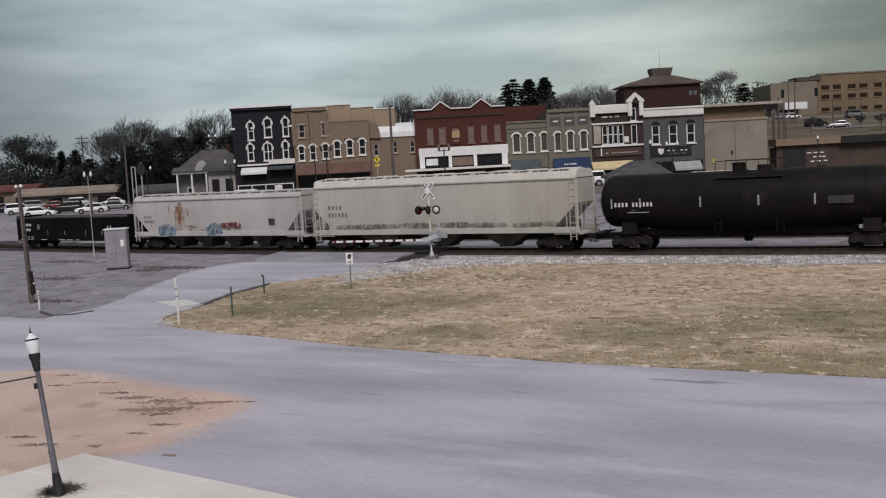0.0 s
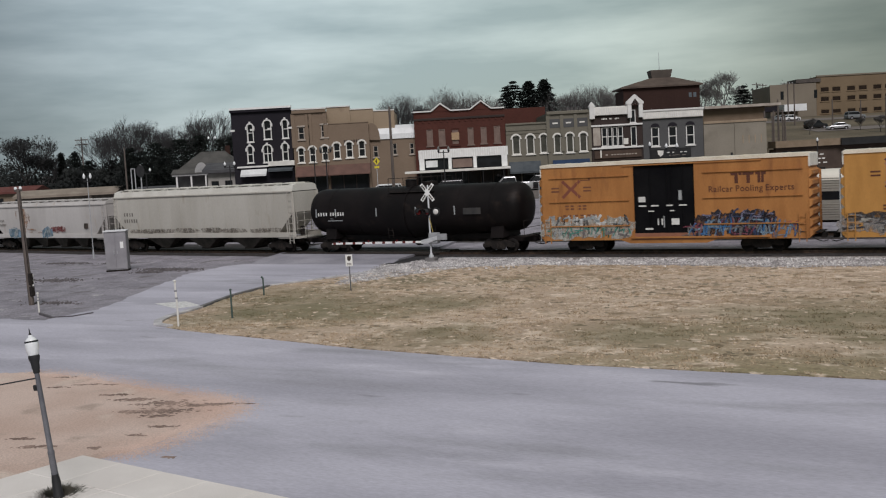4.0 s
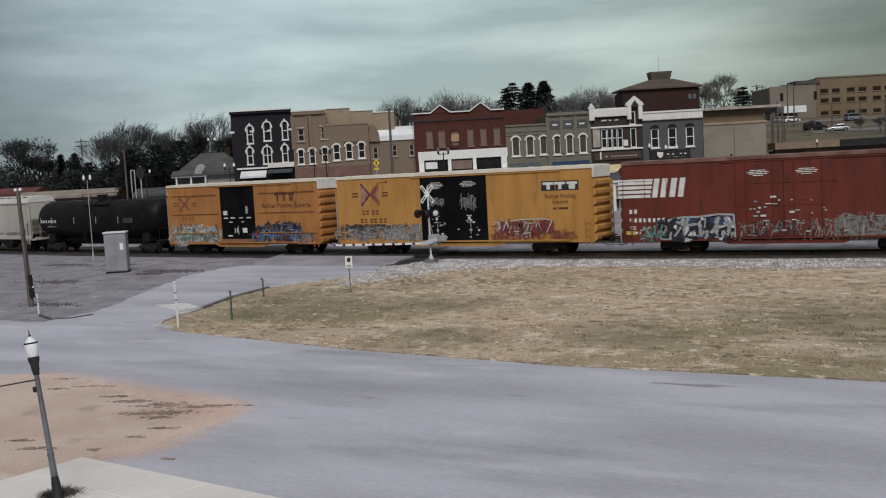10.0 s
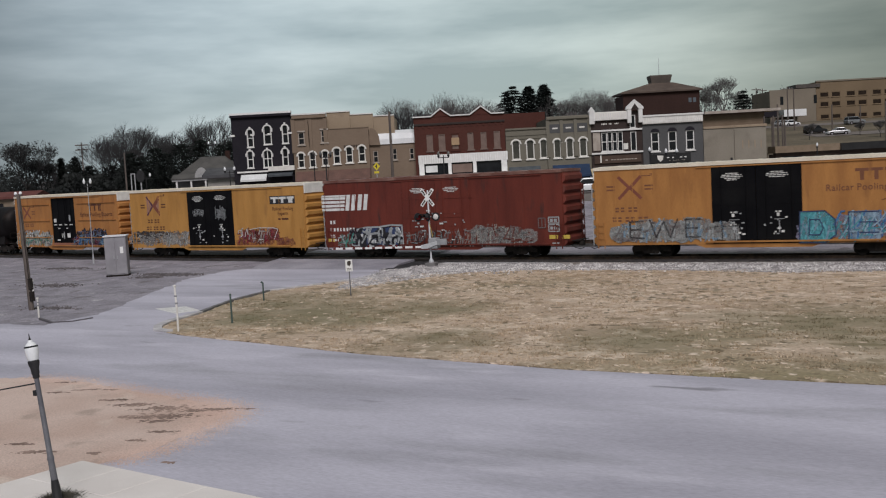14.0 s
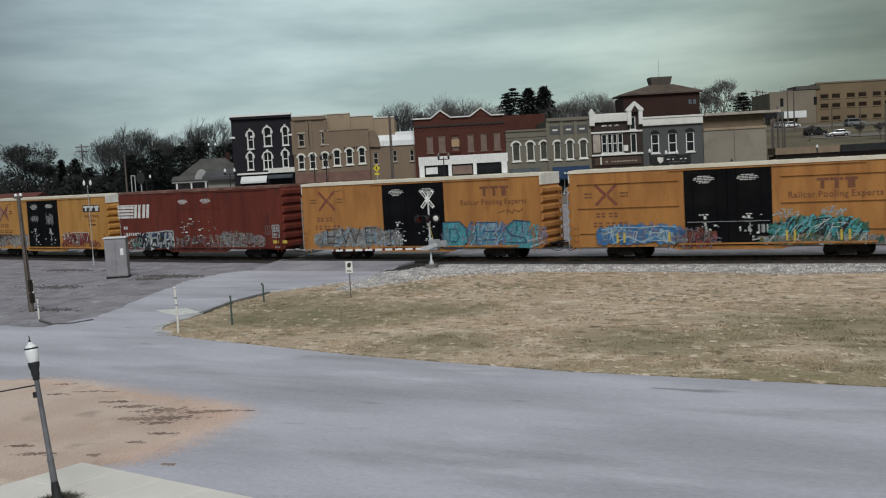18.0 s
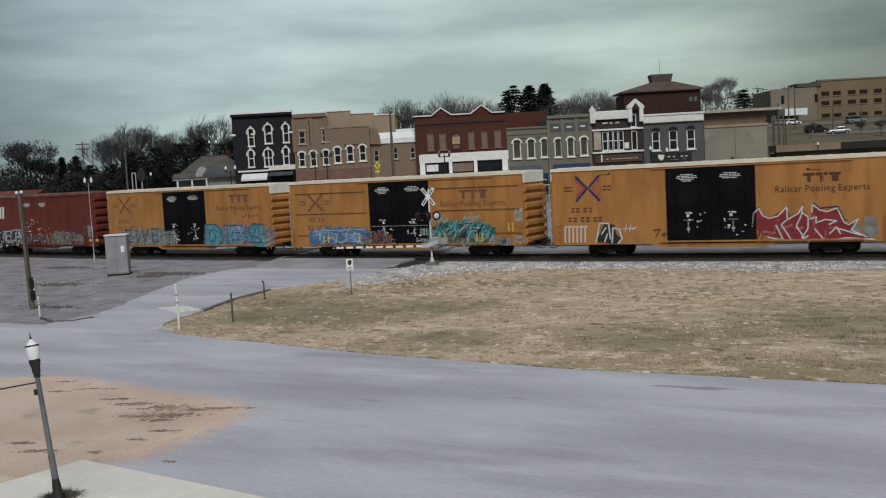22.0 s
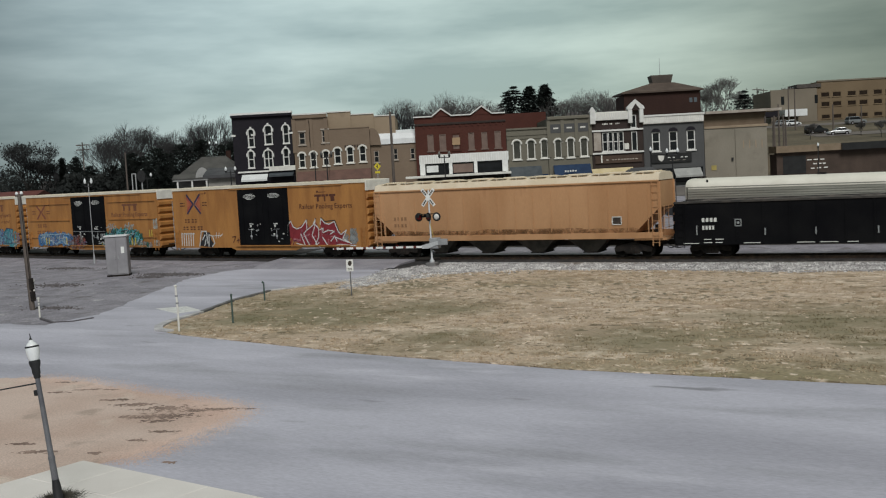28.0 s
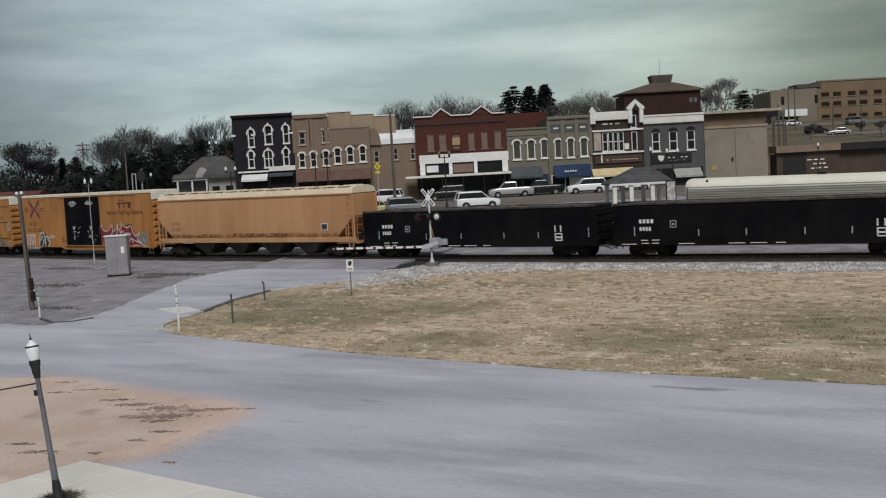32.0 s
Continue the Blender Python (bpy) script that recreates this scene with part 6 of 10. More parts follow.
    fog(car, 2.8, 7.6, 1.4, 2.55, F_GREEN, 8, 57, y=-1.585, lift=0.3)
    wildstyle(car, 2.6, 7.6, 1.4, 2.6, (P_GREEN, P_GREEN, F_TEAL, P_TEAL, P_BLACK), 120, 58, y=-1.589, lift=0.3, tk=(0.04, 0.12), lean=0.4)
    wildstyle(car, 1.8, 8.9, 0.85, 1.6, (F_GREEN, F_MIST, F_GREEN, P_GREY, F_OLIVE), 90, 59, y=-1.589, lift=0.4)
    wildstyle(car, 2.4, 8.0, 0.95, 2.5, (P_WHITE, P_SKY), 30, 62, y=-1.597, lift=0.4, tk=(0.02, 0.04), lean=0.7)
    wildstyle(car, -8.0, -3.2, 1.0, 2.2, (P_WHITE, P_SKY), 22, 63, y=-1.597, tk=(0.02, 0.045), flat=0.5)
    wildstyle(car, 2.9, 4.1, 2.45, 3.0, (F_WHITE, P_GREY), 16, 60, y=-1.52)
    wildstyle(car, 5.4, 6.7, 2.5, 3.05, (F_WHITE, P_GREY), 16, 61, y=-1.52)
    bars(car, "reflective_mark", 0, 1.1, [(0, [(a, a + 0.13)], 0.62) for a in (-7.1, -6.65, -3.7, 3.4, 3.85, 6.45, 6.9)] + [(0.7, [(9.0, 9.12), (9.3, 9.42)], 0.6)], YELLOWMARK, -1.6)
    bars(car, "pale_patch", 9.5, 2.5, [(0, [(0, 0.6)], 0.9), (-1.5, [(0, 0.7)], 0.5)], F_WHITE, -1.51)
    block_mark(car, 5.15, 7.45, 4.1, 4.74, FADEDMARK)
    slogan(car, 3.6, 8.8, 3.62, FADEDMARK)
    # yellow car with crimson letters
    car, h = boxcar(-12.3, 8.6, YELLOWCAR, "yellow boxcar with black doors and crimson graffiti", 5.5)
    emblem(car, -7.95, 4.5)
    marks(car, -9.3, 2.95, BROWNMARK)
    drawn(car, [[(-9.65 + 0.28 * i, 1.0), (-9.6 + 0.28 * i, 2.05), (-9.45 + 0.28 * i, 2.0)] for i in range(6)], P_WHITE, 0.09)
    fill(car, [(-7.5, 1.0), (-6.9, 2.15), (-6.2, 2.1), (-6.1, 1.5), (-5.8, 1.2), (-6.0, 0.85)], P_BLACK)
    drawn(car, [[(-7.5, 0.95), (-7.2, 2.2), (-6.6, 2.2), (-6.5, 1.2)], [(-7.1, 1.5), (-6.8, 1.9)], [(-6.4, 0.95), (-6.3, 1.9), (-5.9, 1.8), (-5.7, 1.2), (-6.0, 0.9)], [(-6.9, 1.0), (-6.7, 1.5)]], P_WHITE, 0.09, -1.534)
    drawn(car, [[(-5.9, 1.8), (-4.8, 1.85)], [(-5.5, 1.6), (-5.4, 2.1)], [(-5.2, 1.65), (-5.1, 2.05)], [(-5.0, 1.75), (-4.75, 1.95)]], P_WHITE, 0.05)
    drawn(car, [[(-3.6, 1.7), (-3.2, 1.75), (-3.5, 1.25)], [(-3.1, 1.4), (-2.8, 1.45)], [(-2.95, 1.25), (-2.95, 1.55)]], BROWNMARK, 0.07)
    door_print(car, 64)
    fill(car, [(2.5, 1.85), (2.6, 2.6), (2.9, 2.85), (3.45, 2.28), (4.5, 2.85), (4.75, 2.4), (5.2, 2.55), (5.4, 2.9), (5.7, 2.4), (5.9, 2.2), (6.0, 3.0), (6.4, 2.65), (7.3, 2.75), (7.7, 1.9), (8.4, 1.95), (8.1, 1.5), (9.2, 0.95), (4.7, 0.92), (3.7, 1.2), (2.95, 1.5)], P_RED, label="crimson body of the letters")
    wildstyle(car, 2.8, 8.6, 1.0, 2.4, (P_RED, P_PINK, F_PINK), 36, 65, lift=0.3, tk=(0.05, 0.14))
    drawn(car, [[(2.5, 1.8), (2.6, 2.6), (2.9, 2.9), (3.15, 2.45), (3.5, 2.28), (4.0, 2.4), (4.55, 2.95), (4.55, 2.2), (4.2, 1.9), (4.75, 0.95)],
                [(3.9, 1.85), (4.3, 0.95), (3.4, 1.15)], [(4.6, 2.2), (5.2, 2.55), (5.45, 3.0), (5.35, 2.4), (5.05, 1.8), (5.5, 1.05), (5.7, 1.2)],
                [(5.4, 2.6), (5.75, 2.3), (5.7, 1.6), (5.35, 1.1), (5.8, 0.85)], [(5.85, 2.2), (6.2, 2.3), (6.15, 1.95), (6.7, 2.15), (7.3, 2.05), (6.9, 1.85)],
                [(5.95, 2.6), (6.0, 3.05), (6.4, 2.7), (6.8, 2.6), (7.35, 2.8), (7.7, 2.0), (7.95, 1.8), (8.5, 2.15), (8.1, 1.5), (8.9, 1.1)],
                [(6.1, 1.6), (6.6, 0.95)], [(6.9, 1.3), (7.3, 1.7), (7.5, 1.3)], [(7.1, 0.95), (7.8, 1.05), (9.3, 0.95)], [(7.4, 1.6), (8.6, 1.2)]], P_WHITE, 0.075, -1.535, "white outline of the letters")
    drawn(car, [[(2.5, 2.65), (2.9, 2.98)], [(4.6, 2.9), (4.6, 3.0)], [(5.3, 2.75), (5.5, 3.08)], [(5.95, 2.9), (6.05, 3.12), (6.4, 2.82), (7.4, 2.9), (7.75, 2.1)]], P_BLACK, 0.06, -1.53)
    fog(car, 8.3, 9.6, 1.1, 2.3, F_GREY, 3, 66)
    block_mark(car, 5.5, 7.6, 4.36, 4.9, BROWNMARK)
    bars(car, "text_bar", 5.7, 5.05, [(0, [(0, 0.95)], 0.05), (0.02, [(0, 0.2)], 0.12)], BROWNMARK)
    slogan(car, 3.9, 9.15, 3.82, BROWNMARK)


def hopper(u0, u1, paint_m, top_m, label, zs=4.68, zr=5.25, pockets=3, slope=1.7):
    car, h = car_thing("covered_hopper", u0, u1, label)
    bm = B()
    secs = []
    hb = h - 0.15
    for z, cut, y in ((1.60, slope, 1.40), (2.2, slope * 0.62, 1.46), (3.2, 0.0, 1.5), (zs - 0.45, 0.0, 1.5), (zs, 0.0, 1.46)):
        secs.append([(-hb + cut, -y, z), (hb - cut, -y, z), (hb - cut, y, z), (-hb + cut, y, z)])
    loft(bm, secs)
    part("body", bm, paint_m, car, smooth=True)
    bm = B()
    loft(bm, [[(-hb, -1.44, zs + 0.06), (hb, -1.44, zs + 0.06), (hb, 1.44, zs + 0.06), (-hb, 1.44, zs + 0.06)], [(-hb, -1.30, zr - 0.12), (hb, -1.30, zr - 0.12), (hb, 1.30, zr - 0.12), (-hb, 1.30, zr - 0.12)],
              [(-hb, -0.9, zr), (hb, -0.9, zr), (hb, 0.9, zr), (-hb, 0.9, zr)]])
    part("roof", bm, top_m, car, "sun-bleached roof")
    for s in (-1, 1):
        bm = B()
        box(bm, -hb, hb, s * 1.5 - 0.06, s * 1.5 + 0.03, zs - 0.03, zs + 0.08)
        part("top_chord", bm, paint_m, car, bevel=0.015)
        bm = B()
        box(bm, -h, h, s * 1.45 - 0.05, s * 1.45 + 0.05, 1.22, 1.62)
        part("side_sill", bm, paint_m, car, bevel=0.02)
    n = 9
    for i in range(n):
        x = -hb + 1.0 + (2 * hb - 2.0) * i / (n - 1)
        bm = B()
        box(bm, x - 0.62, x + 0.62, -0.52, 0.52, zr - 0.02, zr + 0.10)
        part("hatch", bm, top_m, car, bevel=0.03)
    for s in (-1, 1):
        for i in range(int(hb * 2 / 1.5)):
            x = -hb + 0.6 + 1.5 * i
            bm = B()
            box(bm, x, x + 1.2, s * 1.1 - 0.18, s * 1.1 + 0.18, zr + 0.02, zr + 0.05)
            board = part("walkway_panel", bm, top_m, car)
            bm = B()
            box(bm, x + 0.5, x + 0.56, s * 1.26 - 0.03, s * 1.26 + 0.03, zs + 0.05, zr + 0.025)
            part("bracket", bm, top_m, board)
    span = 2 * h - 2 * 3.3
    for i in range(pockets):
        xc = -span / 2 + span * (i + 0.5) / pockets
        w = span / pockets * 0.5
        bm = B()
        loft(bm, [[(xc - 0.42, -0.75, 0.34), (xc + 0.42, -0.75, 0.34), (xc + 0.42, 0.75, 0.34), (xc - 0.42, 0.75, 0.34)], [(xc - w, -1.36, 1.62), (xc + w, -1.36, 1.62), (xc + w, 1.36, 1.62), (xc - w, 1.36, 1.62)]])
        # pocket paint darkened: the shade under the car is in the colour
        pk = part("hopper_pocket", bm, surface("shaded_pocket_paint", (0.045, 0.04, 0.036), (0.085, 0.075, 0.066), 1.5, 0.85), car)
        bm = B()
        box(bm, xc - 0.5, xc + 0.5, -0.85, 0.85, 0.27, 0.36)
        part("outlet_gate", bm, DARKSTEEL, pk, bevel=0.01)
    for s in (-1, 1):
        bm = B()
        loft(bm, [[(s * (hb - slope - 0.05), -1.38, 1.6), (s * (hb - slope - 0.05), 1.38, 1.6), (s * (hb - slope - 0.25), 1.38, 1.6), (s * (hb - slope - 0.25), -1.38, 1.6)],
                  [(s * (hb - 0.02), -1.42, 3.25), (s * (hb - 0.02), 1.42, 3.25), (s * (hb - 0.3), 1.42, 3.25), (s * (hb - 0.3), -1.42, 3.25)]])
        # dark steel here puts the end recess's shade into the colour
        part("slope_sheet", bm, DARKSTEEL, car, "sloping end sheet coloured dark to stand for its shade")
        for y in (-1.42, 1.42):
            bm = B()
            box(bm, s * (h - 0.12) - 0.06, s * (h - 0.12) + 0.06, y - 0.05, y + 0.05, 1.2, zs)
            box(bm, s * (h - slope * 0.55) - 0.04, s * (h - slope * 0.55) + 0.04, y - 0.04, y + 0.04, 1.6, 2.5)
            part("end_post", bm, paint_m, car, bevel=0.01)
        out = 0.2
        bm = B()
        box(bm, min(s * (h - 1.9), s * (h + out)), max(s * (h - 1.9), s * (h + out)), -1.42, 1.42, 1.12, 1.22)
        part("end_platform", bm, paint_m, car)
        ladder(car, s * (h - 0.42), -1.5, 0.75, zs, 0.42, paint_m)
        bm = B()
        lathe(bm, [(0.19, 0), (0.2, 0.35), (0.19, 0.7)], 12, (s * (h - 0.9), 0.3, 1.3))
        part("air_reservoir", bm, DARKSTEEL, car, smooth=True)
        for z in (1.9, 2.5, 3.1):
            bm = B()
            tube(bm, (s * (h + out - 0.1), -1.35, z), (s * (h + out - 0.1), 1.35, z), 0.02, 0.02, 6)
            part("end_rail", bm, paint_m, car)
        for y in (-1.35, -0.5, 0.5, 1.35):
            bm = B()
            tube(bm, (s * (h + out - 0.1), y, 1.2), (s * (h + out - 0.1), y, 3.3), 0.02, 0.02, 6)
            part("rail_post", bm, paint_m, car)
    running_gear(car, h, 2.15)
    return car, h


def build_hoppers():
    car, h = hopper(-185.6, -165.4, WHITECAR, WHITECAR, "dirty white covered hopper with rust and blue graffiti", 4.3, 4.75, 4)
    rnd = random.Random(2)
    wash = spray("rust_wash", (0.42, 0.225, 0.13), 0.35)
    for i in range(26):
        x, zt, ln, w = -3.9 + rnd.gauss(0, 0.4), rnd.uniform(3.3, 4.2), rnd.uniform(0.5, 1.9), rnd.uniform(0.04, 0.14)
        bm = B()
        prism(bm, [(x - w, zt), (x - w * 0.6, zt - ln * 0.6), (x, zt - ln), (x + w * 0.5, zt - ln * 0.5), (x + w, zt)], -1.506 - 0.0004 * i, -1.49)
        part("rust_streak", bm, wash, car, "brown rust streak")
    for i in range(9):
        bm = B()
        prism(bm, blob(-3.6 + rnd.gauss(0, 1.1), rnd.uniform(1.75, 2.1), rnd.uniform(0.4, 1.1), rnd.uniform(0.06, 0.16), rnd), -1.50 - 0.0004 * i, -1.42)
        part("rust_streak", bm, wash, car)
    fb = paint("faded_blue_spray", (0.13, 0.20, 0.25))
    for k, x in enumerate((-6.6, -0.6)):
        fog(car, x, x + 1.5, 1.25, 2.35, F_SKY, 3, 3 + k, -1.51, 0.2)
        wildstyle(car, x, x + 1.4, 1.25, 2.3, (fb, fb, P_GREY), 26, 5 + k, -1.515, tk=(0.06, 0.16))
    fog(car, 1.0, 3.2, 1.75, 2.4, F_RED, 4, 8, -1.505, 0.2)
    numerals(car, -8.7, 2.8, 1.1, 0.22, 4, GREYMARK, gap=0.3)
    numerals(car, -8.7, 2.4, 1.4, 0.22, 6, GREYMARK, gap=0.3)
    bars(car, "placard", 6.4, 2.1, [(0, [(0, 0.65)], 0.5)], BLACKMARK)
    car, h = hopper(-164.4, -142.2, CREAMCAR, surface("pale_cream_roof", (0.55, 0.53, 0.48), (0.63, 0.61, 0.56), 0.6, 0.6), "cream-grey covered hopper with sloping ends", 4.8, 5.42, 3)
    numerals(car, -9.6, 3.15, 1.4, 0.30, 4, GREYMARK, gap=0.3)
    numerals(car, -9.6, 2.6, 1.9, 0.30, 6, GREYMARK, gap=0.3)
    fog(car, -8.6, 8.8, 1.62, 2.05, spray("grey_road_grime", (0.22, 0.19, 0.16), 0.15), 12, 81, -1.505, 0.1)
    for i in range(16):
        x = -h + 0.9 + (2 * h - 1.8) * i / 15
        bm = B()
        box(bm, x - 0.02, x + 0.02, -1.512, -1.49, 1.75, 4.36)
        part("side_seam", bm, CREAMCAR, car)
    car, h = hopper(9.2, 31.2, TANCAR, TANROOF, "tan orange covered hopper with a pale roof", 4.85, 5.42, 4)
    bars(car, "placard", 7.7, 2.2, [(0, [(0, 0.55)], 0.42)], BLACKMARK, -1.49)
    bars(car, "placard", 7.7, 2.2, [(-0.05, [(-0.06, 0.0), (0.55, 0.61)], 0.52), (-0.06, [(-0.06, 0.61)], 0.06), (0.42, [(-0.06, 0.61)], 0.06)], MARK, -1.485)
    numerals(car, -9.2, 2.75, 1.2, 0.24, 4, paint("faded_mark", (0.30, 0.16, 0.08)), -1.5)
    numerals(car, -9.2, 2.3, 1.2, 0.2, 4, paint("faded_mark", (0.30, 0.16, 0.08)), -1.5)
    for i in range(16):
        x = -h + 0.9 + (2 * h - 1.8) * i / 15
        bm = B()
        box(bm, x - 0.025, x + 0.025, -1.516, -1.49, 1.75, 4.42)
        part("side_seam", bm, TANCAR, car)
    fog(car, -8.4, 8.6, 1.62, 2.0, spray("orange_grime", (0.25, 0.12, 0.05), 0.2), 12, 80, -1.505, 0.1)


def gondola(u0, u1, label, seed, load=True, zt=3.42):
    car, h = car_thing("gondola_car", u0, u1, label)
    for s in (-1, 1):
        bm = B()
        box(bm, -h, h, s * 1.45 - 0.05, s * 1.45 + 0.05, 0.78, zt)
        part("side_wall", bm, BLACKCAR, car)
        bm = B()
        box(bm, -h - 0.02, h + 0.02, s * 1.47 - 0.09, s * 1.47 + 0.09, zt - 0.06, zt + 0.08)
        part("top_chord", bm, surface("worn_top_chord", (0.03, 0.028, 0.028), (0.07, 0.06, 0.055), 1.5, 0.6), car, bevel=0.02)
        bm = B()
        box(bm, s * h - 0.05, s * h + 0.05, -1.4, 1.4, 0.78, zt)
        part("end_wall", bm, BLACKCAR, car)
        for z in (1.3, 1.9, 2.5, 3.0):
            bm = B()
            out = 0.14
            box(bm, min(s * h, s * (h + out)), max(s * h, s * (h + out)), -1.38, 1.38, z - 0.2, z + 0.2)
            part("end_rib", bm, BLACKCAR, car, bevel=0.02)
        ladder(car, s * (h - 0.35), -1.5, 0.6, zt, 0.42, BLACKCAR)
    bm = B()
    box(bm, -h, h, -1.38, 1.38, 0.78, 0.92)
    part("floor", bm, DARKSTEEL, car)
    n = 12
    for i in range(n):
        x = -h + 0.7 + (2 * h - 1.4) * i / (n - 1)
        bm = B()
        box(bm, x - 0.06, x + 0.06, -1.53, -1.49, 0.82, zt - 0.08)
        part("side_post", bm, BLACKCAR, car, bevel=0.01)
    if load:
        rnd = random.Random(seed)
        nx, ny = 44, 9
        verts = []
        for j in range(ny):
            for i in range(nx):
                x, y = -h + 0.08 + (2 * h - 0.16) * i / (nx - 1), -1.38 + 2.76 * j / (ny - 1)
                edge = min(1.0, min(i, nx - 1 - i) / 3.0) * (1 - abs(2 * j / (ny - 1) - 1) ** 3)
                verts.append((x, y, zt - 0.10 + 0.15 * edge + 0.10 * noise.noise((x * 0.8 + seed, y * 1.3, 0)) + rnd.uniform(-0.03, 0.03)))
        faces = [(j * nx + i, j * nx + i + 1, (j + 1) * nx + i + 1, (j + 1) * nx + i) for j in range(ny - 1) for i in range(nx - 1)]
        ld = new("load", raw("load", verts, faces, LOAD))
        ld.parent = car
        tagged(ld, "heaped grey rubble load")
    rs = [(-h + 1.35, 1.4, 0.6)] + [(-h + 1.35 + k, 1.35, 0.42) for k in (4.1, 7.0, 10.4, 13.0)] + [(h - 0.5, 1.4, 0.6)]
    for x, z, hh in rs:
        bars(car, "reflective_strip", x, z, [(0, [(0, 0.06)], hh)], P_GREY, -1.53)
    numerals(car, -h + 1.7, 2.2, 1.0, 0.25, 4, MARK, -1.53, 0.15)
    numerals(car, -h + 1.72, 1.72, 0.8, 0.25, 4, MARK, -1.53, 0.15)
    bars(car, "stencil", -h + 1.8, 1.1, [(0, [(0, 0.45), (0.7, 1.2)], 0.05), (-0.2, [(0, 0.5), (0.7, 1.15)], 0.05)], MARK, -1.53)
    bars(car, "stencil", -h, 0.86, [(0, [(0.5, 1.5), (4.2, 5.2), (7.3, 8.3), (8.6, 9.6), (10.1, 10.7)], 0.045)], MARK, -1.53)
    bars(car, "label_frame", -h + 3.7, 1.9, [(0, [(0, 0.4)], 0.05), (0.4, [(0, 0.4)], 0.05), (0, [(0, 0.05), (0.35, 0.4)], 0.45), (0.15, [(0.13, 0.27)], 0.14)], P_GREY, -1.53)
    bars(car, "label_frame", h - 2.9, 1.15, [(0, [(0, 0.55)], 0.07), (0.45, [(0, 0.55)], 0.07), (0, [(0, 0.08), (0.47, 0.55)], 0.5), (0.2, [(0.1, 0.45)], 0.1), (0.62, [(0, 0.08), (0.4, 0.5)], 0.42)], MARK, -1.53)
    running_gear(car, h, 2.1)
    return car


def tank_car(u0, u1):
    car, h = car_thing("tank_car", u0, u1, "long black tank car with sagging belly and top platform")
    n, ztank = 32, 4.84

    def girth(x):
        return 1.93 - 0.27 * min(1.0, abs(x) / h)

    secs = []
    for dx, k in ((0.30, 0.04), (0.32, 0.35), (0.42, 0.66), (0.6, 0.86), (0.85, 0.965), (1.15, 1.0)):
        secs.append((-h + dx, k))
    secs += [(-4.0, 1.0), (-0.3, 1.0), (0.3, 1.0), (4.0, 1.0)] + [(-x, k) for x, k in secs[::-1]]
    bm = B()
    loft(bm, [[(x, girth(x) * k * math.sin(6.2832 * i / n), ztank - girth(x) + girth(x) * k * math.cos(6.2832 * i / n)) for i in range(n)] for x, k in secs])
    part("tank", bm, TANKBLACK, car, "black welded tank shell", True)
    for x in (-h + 2.6, -h + 5.2, 0, h - 5.2, h - 2.6):
        r = girth(x) + (0.014 if x else 0.05)
        bm = B()
        loft(bm, [[(x + dx, r * math.sin(6.2832 * i / n), ztank - girth(x) + r * math.cos(6.2832 * i / n)) for i in range(n)] for dx in (-0.05, 0.05)])
        part("weld_band", bm, TANKBLACK, car, smooth=True)
    bm = B()
    box(bm, -h + 3.2, h - 3.2, -0.5, 0.5, 0.95, 1.3)
    lathe(bm, [(0.22, 0.45), (0.3, 0.6), (0.3, 0.95)], 12, (0, 0, 0))
    part("belly_skid", bm, TANKBLACK, car)
    for s in (-1, 1):
        bm = B()
        prism(bm, [(-1.3, 1.05), (1.3, 1.05), (1.15, 1.9), (0.6, 1.55), (-0.6, 1.55), (-1.15, 1.9)], s * (h - 2.3) - 0.5, s * (h - 2.3) + 0.5, "x")
        part("saddle", bm, TANKBLACK, car)
        bm = B()
        box(bm, min(s * (h - 3.2), s * (h + 0.3)), max(s * (h - 3.2), s * (h + 0.3)), -0.45, 0.45, 0.72, 1.1)
        part("stub_sill", bm, TANKBLACK, car)
        bm = B()
        box(bm, s * (h - 0.15) - 0.35, s * (h - 0.15) + 0.35, -1.45, 1.45, 1.12, 1.18)
        part("end_platform", bm, DARKSTEEL, car)
        bm = B()
        for y in (-1.42, 1.42):
            tube(bm, (s * (h - 0.1), y, 1.15), (s * (h - 0.1), y, 2.2), 0.02, 0.02, 6)
        for z in (1.7, 2.2):
            tube(bm, (s * (h - 0.1), -1.42, z), (s * (h - 0.1), 1.42, z), 0.02, 0.02, 6)
        part("handrail", bm, DARKSTEEL, car)
    ztop = ztank
    bm = B()
    lathe(bm, [(0.42, ztop - 0.1), (0.42, ztop + 0.38), (0.46, ztop + 0.4), (0.46, ztop + 0.46), (0.3, ztop + 0.5)], 16, (-0.45, 0, 0))
    part("manway", bm, TANKBLACK, car, "black manway dome", True)
    bm = B()
    box(bm, 0.7, 1.6, -0.35, 0.35, ztop - 0.1, ztop + 0.3)
    part("valve_box", bm, TANKBLACK, car, bevel=0.04)
    bm = B()
    for y in (-1.1, 1.1):
        box(bm, -1.6, 2.3, y - 0.3, y + 0.3, ztop - 0.42, ztop - 0.38)
        for x in (-1.6, -0.3, 1.0, 2.3):
            tube(bm, (x, y * 1.2, ztop - 0.4), (x, y * 1.2, ztop + 0.62), 0.022, 0.022, 6)
        tube(bm, (-1.6, y * 1.2, ztop + 0.62), (2.3, y * 1.2, ztop + 0.62), 0.022, 0.022, 6)
    part("top_platform", bm, DARKSTEEL, car, "railed platform round the dome")
